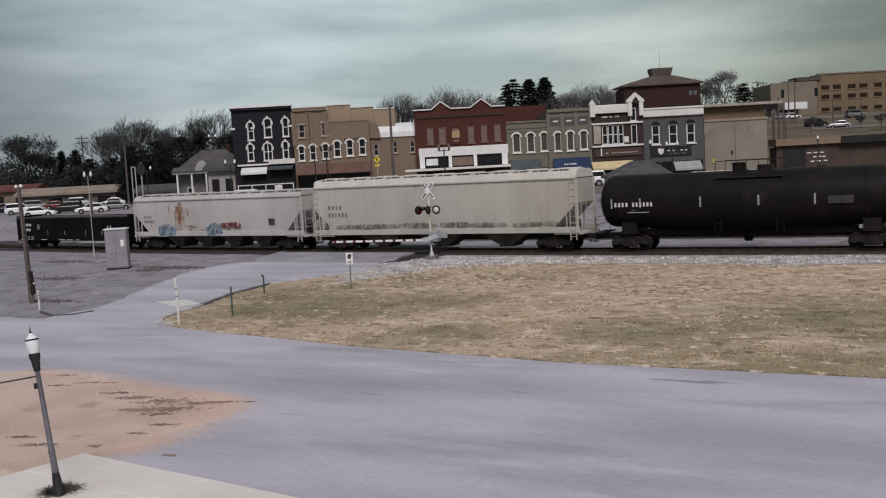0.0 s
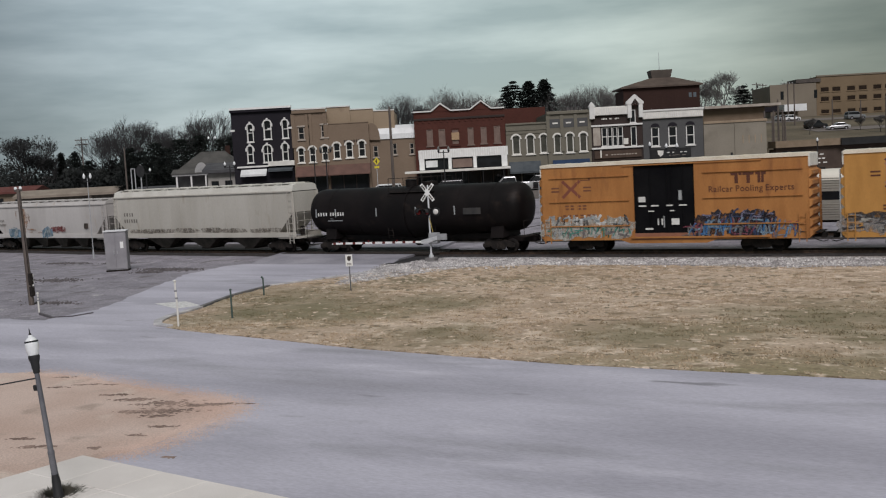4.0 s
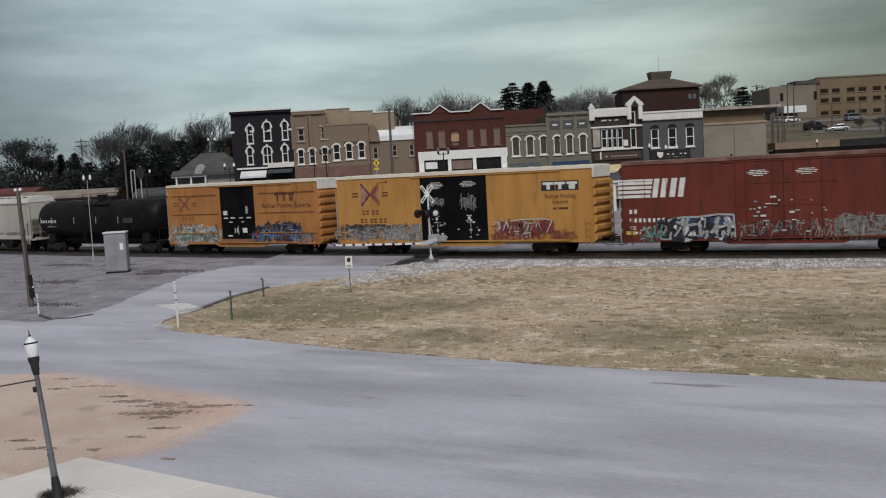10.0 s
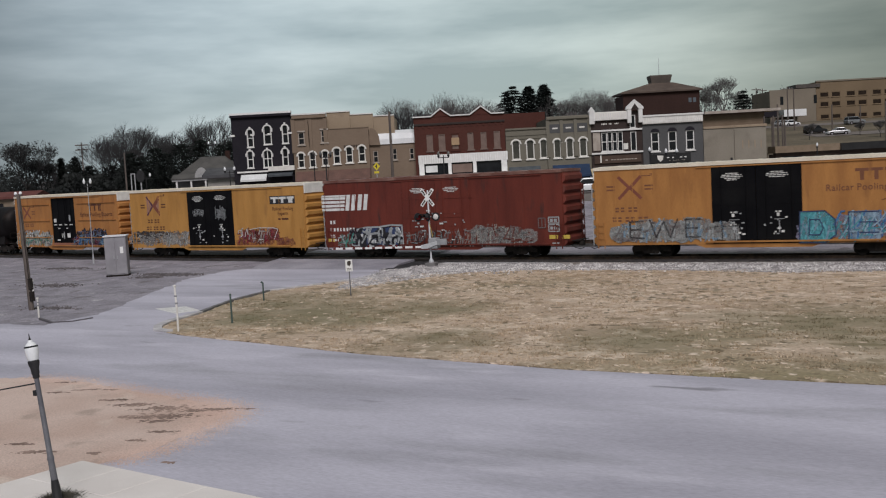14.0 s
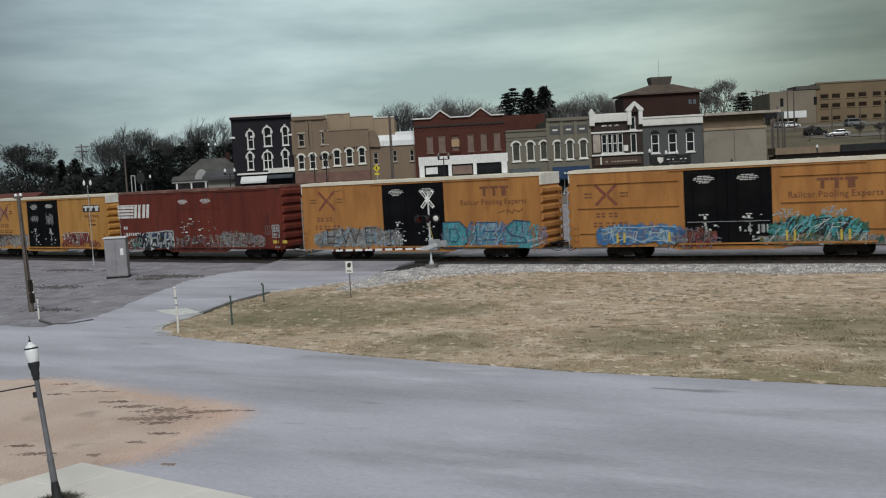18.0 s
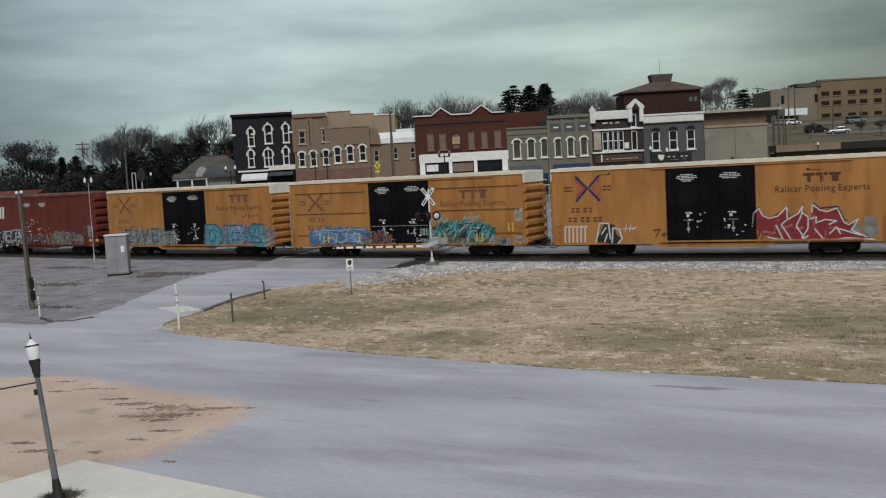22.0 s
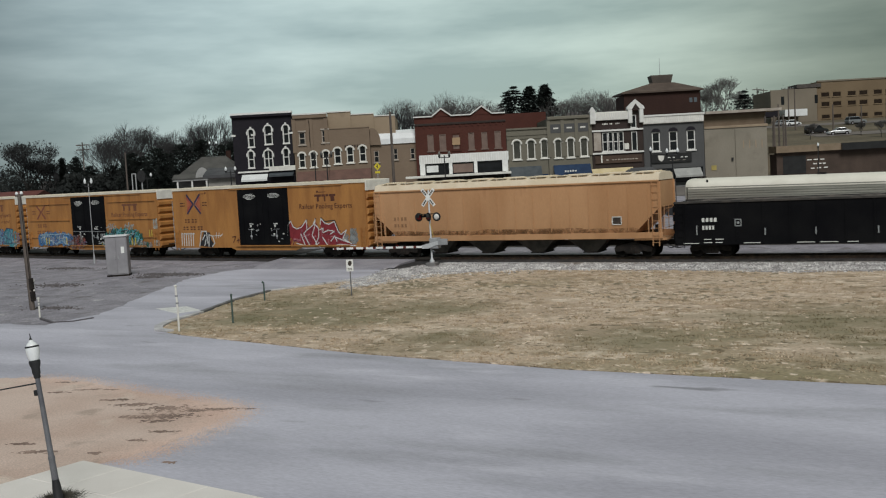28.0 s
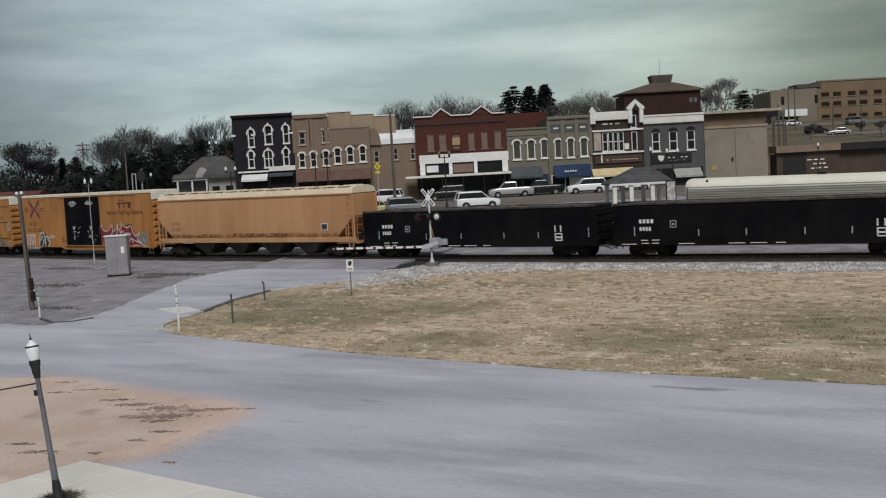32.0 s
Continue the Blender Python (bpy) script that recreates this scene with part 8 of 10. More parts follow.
    # stuccoed storey stepping down behind the parapets
    for a0, a1, top, base in ((-14.56, -11.42, 14.62, 11.75), (-11.40, -8.32, 14.16, 11.75), (-8.30, -5.5, 13.8, 11.4)):
        s = Shop("tan_building", a0, a1, 137.9, top, "tan stuccoed upper storey stepping down behind the shops", TANWALL, depth=10, base=base)
        s.block("coping", s.a - s.w, s.base + s.h - 0.04, s.a + s.w, s.base + s.h + 0.1, -0.1, 0.4, TRIM, "pale coping")


def red_building():
    win = [(-1.28, 8.69, -0.46, 10.88), (0.32, 8.68, 1.20, 10.86), (1.99, 8.66, 3.09, 10.83), (4.19, 8.61, 4.98, 10.87), (5.94, 8.66, 6.72, 10.85), (7.69, 8.64, 8.54, 10.90)]
    s = Shop("red_brick_building", -2.89, 9.22, 136.61, 13.20, "dark red brick building with two gabled parapets", REDBRICK, windows=win)
    for k in range(6):
        if k == 2:
            s.window(k, REDBRICK, "plain", BOARDED)
            s.block("lit_blind", 2.03, 9.33, 3.06, 10.31, -0.04, 0.1, AMBER, "amber lit blind")
        else:
            s.window(k, BOARDED, "plain", BOARDED, 0, False)
    zt = s.base + s.h
    for x0, xm, x1, zp in ((-0.54, 0.71, 2.02, 14.14), (4.66, 6.13, 7.45, 14.21)):
        s.shape("gable", [(x0, zt - 0.1), (xm, zp), (x1, zt - 0.1)], 0.0, 0.35, REDBRICK)
        for xa, xb in ((x0, xm), (x1, xm)):
            s.shape("gable_coping", [(xa, zt), (xb, zp), (xb, zp + 0.2), (xa, zt + 0.2)], -0.2, 0.4, TRIM, "white gable coping")
    for x0, x1 in ((s.a - s.w - 0.1, -0.54), (2.02, 4.66), (7.45, s.a + s.w)):
        s.block("parapet_coping", x0, zt - 0.02, x1, zt + 0.14, -0.25, 0.4, TRIM, "white parapet coping")
    s.block("cornice", s.a - s.w, zt - 1.15, s.a + s.w, zt - 0.85, -0.14, 0.0, UMBER, "dark brick band", 0.04)
    for i in range(15):
        x = s.a - s.w + 0.4 + (2 * s.w - 0.8) * i / 14
        s.block("corbel", x - 0.1, zt - 1.45, x + 0.1, zt - 1.15, -0.1, 0.0, REDBRICK)
    s.block("shop_fascia", -2.5, 7.0, 9.4, 8.16, -0.4, -0.01, WHITE, "broad white shop fascia")
    for i in range(38):
        s.block("fascia_rib", -2.4 + 0.31 * i, 7.05, -2.26 + 0.31 * i, 8.1, -0.45, -0.38, TRIM)
    z0 = 5.50
    for x0, x1 in ((-2.45, -1.77), (1.41, 1.86), (4.74, 5.19), (8.52, 9.28)):
        s.block("shop_pier", x0, z0, x1, 7.1, -0.42, -0.01, WHITE, "white shop pier")
    s.block("upper_shop_glass", s.a - s.w + 0.4, z0, s.a + s.w - 0.4, 7.44, -0.1, -0.02, DARKGLASS)
    s.block("display_board", 1.97, 5.65, 4.61, 6.78, -0.2, -0.1, BOARDED, "brown display board")
    s.block("display_board", -1.59, 5.85, -0.02, 6.74, -0.2, -0.1, AWNWHITE)
    s.block("canopy", s.a - s.w - 1.5, z0 - 0.35, s.a + s.w + 0.3, z0 - 0.05, -2.4, -0.02, OLDWHITE, "flat white street canopy", 0.03)
    for x in (-0.9, -0.45, 0.0, 0.45, 0.9):
        bm = B()
        tube(bm, (x * s.w, -2.2, 0), (x * s.w, -2.2, z0 - 0.35 - s.base), 0.06, 0.06, 8)
        part("canopy_post", bm, BLACKMETAL, s.ob)
    s.shopfront(s.a - s.w + 0.2, s.a + s.w - 0.2, z0 - 0.4, UMBER)
    Shop("red_brick_annex", 10.14, 16.10, 150.3, 13.73, "dark red brick wall behind the grey shops", REDBRICK, depth=8)


def grey_shops():
    win = [(10.05, 6.93, 11.14, 9.49), (11.95, 6.89, 13.03, 9.46), (13.78, 6.94, 14.77, 9.43)]
    s = Shop("grey_brick_shop", 9.22 + 0.05, 14.71, 136.64, 11.08, "grey painted brick shop with three arched windows", GREYBRICK, windows=win)
    for k in range(3):
        s.window(k, OLDWHITE, "arch", SHADEGLASS, 0, False)
    s.block("cornice", s.a - s.w, s.base + s.h - 0.25, s.a + s.w, s.base + s.h, -0.15, 0.1, GREYBRICK, bevel=0.03)
    for z in (0.9, 1.35):
        s.block("string_course", s.a - s.w, s.base + s.h - z - 0.1, s.a + s.w, s.base + s.h - z, -0.08, 0.0, GREYBRICK)
    s.awning(9.52, 4.40, 13.73, 5.96, 1.4, AWNDARK, "slate grey awning")
    s.shopfront(s.a - s.w + 0.2, s.a + s.w - 0.2, 4.6, GREYBRICK)
    s.block("door", s.a + s.w - 0.9, TZ, s.a + s.w - 0.1, TZ + 2.6, -0.16, -0.05, AWNBLUE, "blue door")
    win = [(15.61, 6.84, 16.59, 9.33), (17.28, 6.82, 18.26, 9.39), (19.04, 6.87, 20.08, 9.36)]
    s = Shop("grey_brick_shop", 14.71 + 0.06, 20.59, 136.55, 12.39, "taller grey painted brick shop with arched windows and blue awning", GREYBRICK, windows=win)
    for k in range(3):
        s.window(k, OLDWHITE, "arch", SHADEGLASS, 0, False)
    zt = s.base + s.h
    for i in range(3):
        x = s.a + (i - 1) * s.w * 0.62
        # flat panels; the recess's shade is put into their darker colour
        s.block("dark_panel", x - 0.75, zt - 2.2, x + 0.75, zt - 1.05, -0.03, 0.01, DARKGREY)
        s.block("name_plate", x - 0.35, zt - 1.7, x + 0.35, zt - 1.5, -0.06, 0.0, OLDWHITE)
    for x in (-0.95, -0.32, 0.32, 0.95):
        s.block("pilaster", s.a + x * s.w - 0.22, 7.0, s.a + x * s.w + 0.22, zt - 0.5, -0.12, 0.0, GREYBRICK)
    s.block("cornice", s.a - s.w, zt - 0.45, s.a + s.w, zt - 0.05, -0.25, 0.1, GREYBRICK, bevel=0.05)
    for i in range(4):
        s.block("roof_vent", s.a + 0.2 + 0.55 * i, zt - 0.1, s.a + 0.5 + 0.55 * i, zt + 0.55, 3.0, 3.4, ROOFING)
    s.awning(15.34, 4.22, 20.29, 5.89, 1.5, AWNBLUE, "royal blue awning with white script")
    s.letters(16.65, 4.91, 18.30, 5.18, 5, -1.5, MARK, 3)
    s.shopfront(s.a - s.w + 0.3, s.a + s.w - 0.2, 4.6, TRIM)
    s.block("door", s.a - 0.3, TZ, s.a + 1.5, TZ + 2.4, -0.16, -0.06, TRIM, "white double shop door")


def umber_shop():
    win = [(22.02, 7.38, 22.75, 9.88), (22.82, 7.34, 23.43, 9.92), (23.50, 7.37, 24.11, 9.88), (24.19, 7.33, 24.87, 9.91), (25.90, 7.24, 26.69, 9.81), (25.86, 10.30, 26.63, 12.03)]
    s = Shop("ornate_shop_building", 20.59 + 0.05, 27.48, 136.47, 12.59, "umber shop building with white cornice and small gable", UMBER, windows=win)
    for k in range(6):
        s.window(k, TRIM, "plain", DARKGLASS, 0, k < 4)
    zt = s.base + s.h
    s.block("cornice", s.a - s.w, 11.48, 25.72, zt, -0.35, 0.05, OLDWHITE, "white ribbed cornice", 0.05)
    for i in range(16):
        x = s.a - s.w + 0.2 + i * 0.3
        s.block("dentil", x, zt - 1.1, x + 0.12, zt - 0.15, -0.42, -0.3, TRIM)
    s.block("corner_finial", s.a - s.w - 0.2, 11.04, s.a - s.w + 0.5, zt + 0.1, -0.45, 0.4, TRIM, "white corner finial", 0.05)
    s.shape("finial_cap", [(s.a - s.w - 0.3, zt + 0.1), (s.a - s.w + 0.6, zt + 0.1), (s.a - s.w + 0.15, zt + 0.75)], -0.5, 0.45, TRIM)
    g0, g1 = 25.50, 27.54
    gz, gp = 12.85, 14.03
    s.block("turret", g0, 10.94, g0 + 0.55, gz, -0.5, 0.4, TRIM, "white turret jamb", 0.04)
    s.block("turret", g1 - 0.55, 10.94, g1, gz, -0.5, 0.4, TRIM, "white turret jamb", 0.04)
    s.shape("turret_gable", [(g0 - 0.15, gz - 0.1), (g1 + 0.15, gz - 0.1), (g1 + 0.1, gz + 0.2), ((g0 + g1) / 2, gp), (g0 - 0.1, gz + 0.2)], -0.55, 0.4, TRIM, "white pointed gable")
    s.shape("gable_panel", [(g0 + 0.5, gz - 0.12), (g1 - 0.5, gz - 0.12), ((g0 + g1) / 2, gp - 0.55)], -0.6, -0.5, UMBER)
    for z in (10.11, 7.12):
        s.block("string_course", s.a - s.w, z - 0.1, s.a + s.w, z + 0.12, -0.2, 0.0, TRIM, "white string course")
    s.block("shutter", 20.88, 7.52, 21.84, 9.93, -0.06, 0.0, TANTRIM)
    s.block("notice", 24.91, 7.52, 25.53, 8.31, -0.05, 0.0, OLDWHITE)
    s.letters(22.08, 10.88, 24.43, 11.12, 12, -0.02, OLDWHITE, 5)
    s.block("sign_board", 20.95, 5.78, 27.20, 6.78, -0.18, -0.02, SIGNBROWN, "brown sign board with pale script")
    s.letters(22.40, 6.12, 26.66, 6.3, 11, -0.18, TANTRIM, 6)
    s.block("sign_mark", 21.71, 5.89, 21.88, 6.86, -0.22, -0.17, OLDWHITE)
    s.awning(20.40, 4.01, 25.93, 5.12, 1.6, AWNCREAM, "cream striped awning")
    s.shopfront(s.a - s.w + 0.2, s.a + s.w - 0.2, 4.8, UMBER)


def charcoal_shop():
    win = [(28.64, 7.01, 29.72, 9.56), (30.93, 6.95, 32.07, 9.58), (33.29, 6.97, 34.42, 9.60)]
    s = Shop("charcoal_shop_building", 27.48 + 0.05, 35.59, 136.57, 11.76, "charcoal painted shop with white cornice and three windows", DARKGREY, windows=win)
    for k in range(3):
        s.window(k, TRIM, "plain", DARKGLASS)
    for k in range(3):
        x0, z0, x1, z1 = s.holes[k]
        bm = B()
        prism(bm, [(x0 - 0.05, z1)] + [((x0 + x1) / 2 + (x1 - x0) / 2 * 1.1 * math.cos(radians(a)), z1 + 0.5 * math.sin(radians(a))) for a in range(180, -1, -30)], -0.1, 0.05)
        part("window_head", bm, BLACKBRICK, s.ob, "dark arched window head")
    zt = s.base + s.h
    s.block("cornice", s.a - s.w, zt - 1.1, s.a + s.w, zt - 0.1, -0.3, 0.05, OLDWHITE, "white corrugated cornice", 0.05)
    s.block("cornice_cap", s.a - s.w, zt - 0.12, s.a + s.w + 0.1, zt + 0.1, -0.42, 0.2, TRIM)
    for i in range(28):
        x = s.a - s.w + 0.1 + (2 * s.w - 0.2) * i / 28
        s.block("dentil", x, zt - 0.95, x + 0.1, zt - 0.2, -0.35, -0.28, TRIM)
    s.block("sign_board", 28.48, 5.43, 33.82, 6.64, -0.18, -0.02, SIGNBLACK, "black sign board with white emblem")
    s.letters(30.62, 6.02, 33.51, 6.17, 5, -0.18, MARK, 7)
    s.letters(30.9, 5.68, 33.1, 5.74, 9, -0.18, TANTRIM, 8)
    s.shape("emblem", [(p[0], p[1]) for p in ((29.33, 6.44), (30.16, 6.39), (30.09, 5.87), (29.74, 5.59), (29.40, 5.91))], -0.22, -0.17, OLDWHITE)
    s.awning(31.37, 3.39, 34.99, 4.61, 1.3, AWNGREY, "grey canvas awning")
    s.shopfront(s.a - s.w + 0.2, s.a + s.w - 0.2, 4.8, DARKGREY)
    h = Shop("block_building", 37.01, 45.69, 141.76, 10.03, "plain beige block building beside the shops", BLOCKWALL, depth=9)
    for k in range(4):
        h.block("vent_slot", h.a + 1.0 + 0.85 * k, 6.8, h.a + 1.12 + 0.85 * k, 7.9, -0.03, 0.05, TANWALL)
    h.block("downpipe", h.a - 0.1, TZ, h.a, h.base + h.h, -0.12, -0.02, BLOCKWALL)
    h.block("wall_lamp", h.a - 0.7, 5.2, h.a - 0.45, 5.6, -0.2, 0.0, BLACKMETAL)
    h.block("sign_plate", 37.84, 3.99, 38.54, 4.65, -0.05, 0.0, surface("yellow_plate", (0.45, 0.36, 0.12)))
    h.block("coping", h.a - h.w, h.base + h.h - 0.3, h.a + h.w + 0.1, h.base + h.h + 0.02, -0.12, 0.1, TANWALL)
    u = Shop("low_brown_building", 41.91, 51.56, 160.55, 12.68, "brown flat-roofed building with deep eaves", surface("brown_siding", (0.17, 0.12, 0.08), (0.2, 0.145, 0.10), 0.5, 0.8), depth=10)
    u.block("flat_roof", u.a - u.w, u.base + u.h - 0.25, u.a + u.w + 2.2, u.base + u.h + 0.15, -1.2, 4.0, TANTRIM, "pale flat overhanging roof")


def brick_hall():
    s = Shop("brick_hall", 37.73, 52.96, 204.96, 19.00, "brown brick hall with hipped roof and cupola", HALLBRICK, depth=9, base=4.0)
    bm = B()
    z, w = s.h, s.w
    top = 21.05 - s.base
    loft(bm, [[(-w - 0.6, -0.6, z), (w + 0.6, -0.6, z), (w + 0.6, 9.6, z), (-w - 0.6, 9.6, z)], [(-w - 0.6, -0.6, z + 0.3), (w + 0.6, -0.6, z + 0.3), (w + 0.6, 9.6, z + 0.3), (-w - 0.6, 9.6, z + 0.3)],
              [(-1.6, 3.2, top), (3.2, 3.2, top), (3.2, 6.6, top), (-1.6, 6.6, top)]])
    part("hip_roof", bm, BROWNROOF, s.ob, "brown hipped roof")
    bm = B()
    loft(bm, [[(-1.0, 3.4, top - 0.3), (2.6, 3.4, top - 0.3), (2.6, 6.4, top - 0.3), (-1.0, 6.4, top - 0.3)], [(-1.4, 3.1, top + 1.4), (3.0, 3.1, top + 1.4), (3.0, 6.7, top + 1.4), (-1.4, 6.7, top + 1.4)],
              [(-1.4, 3.1, top + 1.6), (3.0, 3.1, top + 1.6), (3.0, 6.7, top + 1.6), (-1.4, 6.7, top + 1.6)]])
    part("cupola", bm, surface("brown_grey_cladding", (0.085, 0.07, 0.06), (0.115, 0.095, 0.08), 0.6, 0.8), s.ob, "flared grey-brown cupola")
    bm = B()
    tube(bm, (0.8, 5, top + 1.5), (0.8, 5, top + 5.2), 0.06, 0.03, 6)
    part("antenna", bm, GALV, s.ob)
    for k in range(2):
        s.block("window", s.a + s.w - 2.2 + 0.9 * k, s.base + s.h - 2.3, s.a + s.w - 1.6 + 0.9 * k, s.base + s.h - 1.4, -0.05, 0.1, BLUEGLASS)


def clinic():
    a0 = 108.05
    win = []
    for zb, zt in ((20.31, 21.72), (17.65, 19.06), (14.19, 15.45)):
        for x0, x1 in ((1.1, 3.6), (4.4, 6.9), (8.6, 11.1), (11.9, 14.4), (16.0, 18.5), (19.3, 21.8), (23.4, 25.9), (26.7, 29.2)):
            win.append((a0 + x0, zb, a0 + x1, zt))
    s = Shop("clinic_building", a0, a0 + 32, 290.36, 24.94, "tan clinic block with rows of dark windows", CLINIC, depth=20, base=10.5, windows=win)
    for k in range(len(win)):
        s.window(k, CLINIC, "none", surface("bronze_glass", (0.02, 0.013, 0.010), (0.03, 0.02, 0.014), 1, 0.35, spec=0.15), 0, False)
    s.block("coping", s.a - s.w, s.base + s.h - 0.3, s.a + s.w, s.base + s.h + 0.1, -0.2, 0.3, CLINICPALE)
    w = Shop("clinic_wing", 93.78, 106.78 - 0.05, 286.94, 22.83, "beige clinic wing with pale canopy", CLINICPALE, depth=16, base=10.5)
    for x in (2.9, 12.3):
        w.block("window", w.a - w.w + x, w.base + w.h - 4.2, w.a - w.w + x + 0.9, w.base + w.h - 1.9, -0.05, 0.1, DARKGLASS)
    w.block("penthouse", 102.26, 23.21, 109.17, 24.24, 3, 10, surface("dark_cladding", (0.07, 0.06, 0.055), (0.1, 0.085, 0.075)), "dark roof plant housing")
    w.block("canopy", 95.32, 15.12, 101.46, 16.99, -7, -0.1, METALROOF, "pale entrance canopy")
    w.block("entrance", 89.41, 15.30, 93.74, 17.42, -6, -0.2, BLACKBRICK, "dark covered entrance")


def retaining_wall():
    s = Shop("retaining_wall", 48.05, 48.05 + 34, 145.18, 5.90, "dark brown wall with a sign of pale letters", surface("dark_brown_masonry", (0.06, 0.042, 0.033), (0.08, 0.056, 0.044), 0.5, 0.9, 0.2, 10), depth=2.6)
    s.block("ledge", s.a - s.w - 0.2, s.base + s.h - 0.05, s.a - s.w + 9.0, s.base + s.h + 0.9, -0.6, 2.8, surface("tan_ledge", (0.20, 0.15, 0.10), (0.24, 0.18, 0.125)), "tan top ledge")
    s.block("roof_band", s.a - s.w + 9.0, s.base + s.h - 0.1, s.a + s.w, s.base + s.h + 0.9, -1.0, 2.8, SIGNBLACK, "black roof band")
    # no opening is cut; a black sheet paints the dark inside
    s.block("doorway", 48.94, 2.79, 52.20, 5.34, -0.05, 0.02, SIGNBLACK, "flat black sheet for a dark doorway")
    for k in range(3):
        z = 4.66 - k * 0.6
        s.letters(s.a - s.w + 4.3 + 0.9 * (k == 1) + 0.5 * (k == 2), z - 0.1, s.a - s.w + 8.1 - 0.9 * (k == 1) - 0.5 * (k == 2), z + 0.12, 4 - (k > 0), -0.03, OLDWHITE, 20 + k)
    for x in (3.0, 4.3, 5.6):
        bm = B()
        tube(bm, (x - s.w - 4, 1.5, 0), (x - s.w - 4, 1.5, 9.0), 0.14, 0.12, 8)
        part("post", bm, WOODPOLE, s.ob, "dark timber post")


def house(a, b, w, d, hgt, roof_h, wall_m, roof_m, label, porch=False, hip=True, base=None):
    base = town_level(a, b) if base is None else base
    ob = thing("house", TOWN @ pose(a, b, base), label, "house", "buildings of the town")
    bm = B()
    holes = [(-w * 0.36, 0.9, -w * 0.24, 2.3), (w * 0.1, 0.9, w * 0.22, 2.3), (w * 0.3, 0.9, w * 0.42, 2.3)]
    holed_wall(bm, -w / 2, w / 2, -1.5, hgt, 0, 0.25, holes)
    part("front_wall", bm, wall_m, ob)
    for s in (-1, 1):
        bm = B()
        box(bm, s * w / 2 - (0.25 if s > 0 else 0), s * w / 2 + (0.25 if s < 0 else 0), 0.25, d, -1.5, hgt)
        part("side_wall", bm, wall_m, ob)
    bm = B()
    box(bm, -w / 2, w / 2, d, d + 0.25, -1.5, hgt)
    part("back_wall", bm, wall_m, ob)
    for h in holes:
        bm = B()
        holed_wall(bm, h[0], h[2], h[1], h[3], -0.04, 0.1, [(h[0] + 0.12, h[1] + 0.12, h[2] - 0.12, h[3] - 0.12)])
        wn = part("window", bm, TRIM, ob)
        bm = B()
        box(bm, h[0] + 0.12, h[2] - 0.12, 0.04, 0.06, h[1] + 0.12, h[3] - 0.12)
        part("pane", bm, DARKGLASS, wn)
    bm = B()
    e, r = 0.5, (w * 0.3 if hip else 0.0)
    loft(bm, [[(-w / 2 - e, -e, hgt), (w / 2 + e, -e, hgt), (w / 2 + e, d + e, hgt), (-w / 2 - e, d + e, hgt)],
              [(-w / 2 - e, -e, hgt + 0.15), (w / 2 + e, -e, hgt + 0.15), (w / 2 + e, d + e, hgt + 0.15), (-w / 2 - e, d + e, hgt + 0.15)],
              [(-w / 2 + r, d / 2 - 0.1, hgt + roof_h), (w / 2 - r, d / 2 - 0.1, hgt + roof_h), (w / 2 - r, d / 2 + 0.1, hgt + roof_h), (-w / 2 + r, d / 2 + 0.1, hgt + roof_h)]])
    part("roof", bm, roof_m, ob)
    if porch:
        pale = surface("pale_grey_porch_boards", (0.30, 0.30, 0.30), (0.37, 0.365, 0.36))
        bm = B()
        xc, half = -w * 0.06, w * 0.11
        prism(bm, [(xc + half * math.cos(radians(t)), hgt + 0.1 + 1.5 * math.sin(radians(t)) * (0.75 + 0.25 * math.sin(radians(t)))) for t in range(0, 181, 15)], -1.75, -1.55)
        p = part("porch_gable", bm, pale, ob, "pale rounded porch gable")
        bm = B()
        loft(bm, [[(-w / 2 - 0.5, -1.9, hgt - 0.1), (w / 2 + 0.5, -1.9, hgt - 0.1), (w / 2 + 0.5, -0.4, hgt + 0.1), (-w / 2 - 0.5, -0.4, hgt + 0.1)], [(-w / 2 - 0.5, -1.9, hgt + 0.02), (w / 2 + 0.5, -1.9, hgt + 0.02), (w / 2 + 0.5, -0.4, hgt + 0.7), (-w / 2 - 0.5, -0.4, hgt + 0.7)]])
        part("porch_roof", bm, roof_m, ob, "lean-to porch roof")
        for k in range(5):
            x = -w * 0.47 + w * 0.235 * k
            bm = B()
            box(bm, x - 0.12, x + 0.12, -1.7, -1.46, -0.6, hgt - 0.3)
            part("porch_post", bm, TRIM, p)
        bm = B()
        box(bm, -w / 2 - 0.4, w / 2 + 0.4, -1.8, -1.4, hgt - 0.35, hgt - 0.1)
        part("porch_eave", bm, pale, p)
    bm = B()
    box(bm, w * 0.2, w * 0.2 + 0.7, d * 0.55, d * 0.55 + 0.7, hgt, hgt + roof_h + 0.8)
    part("chimney", bm, HALLBRICK, ob)


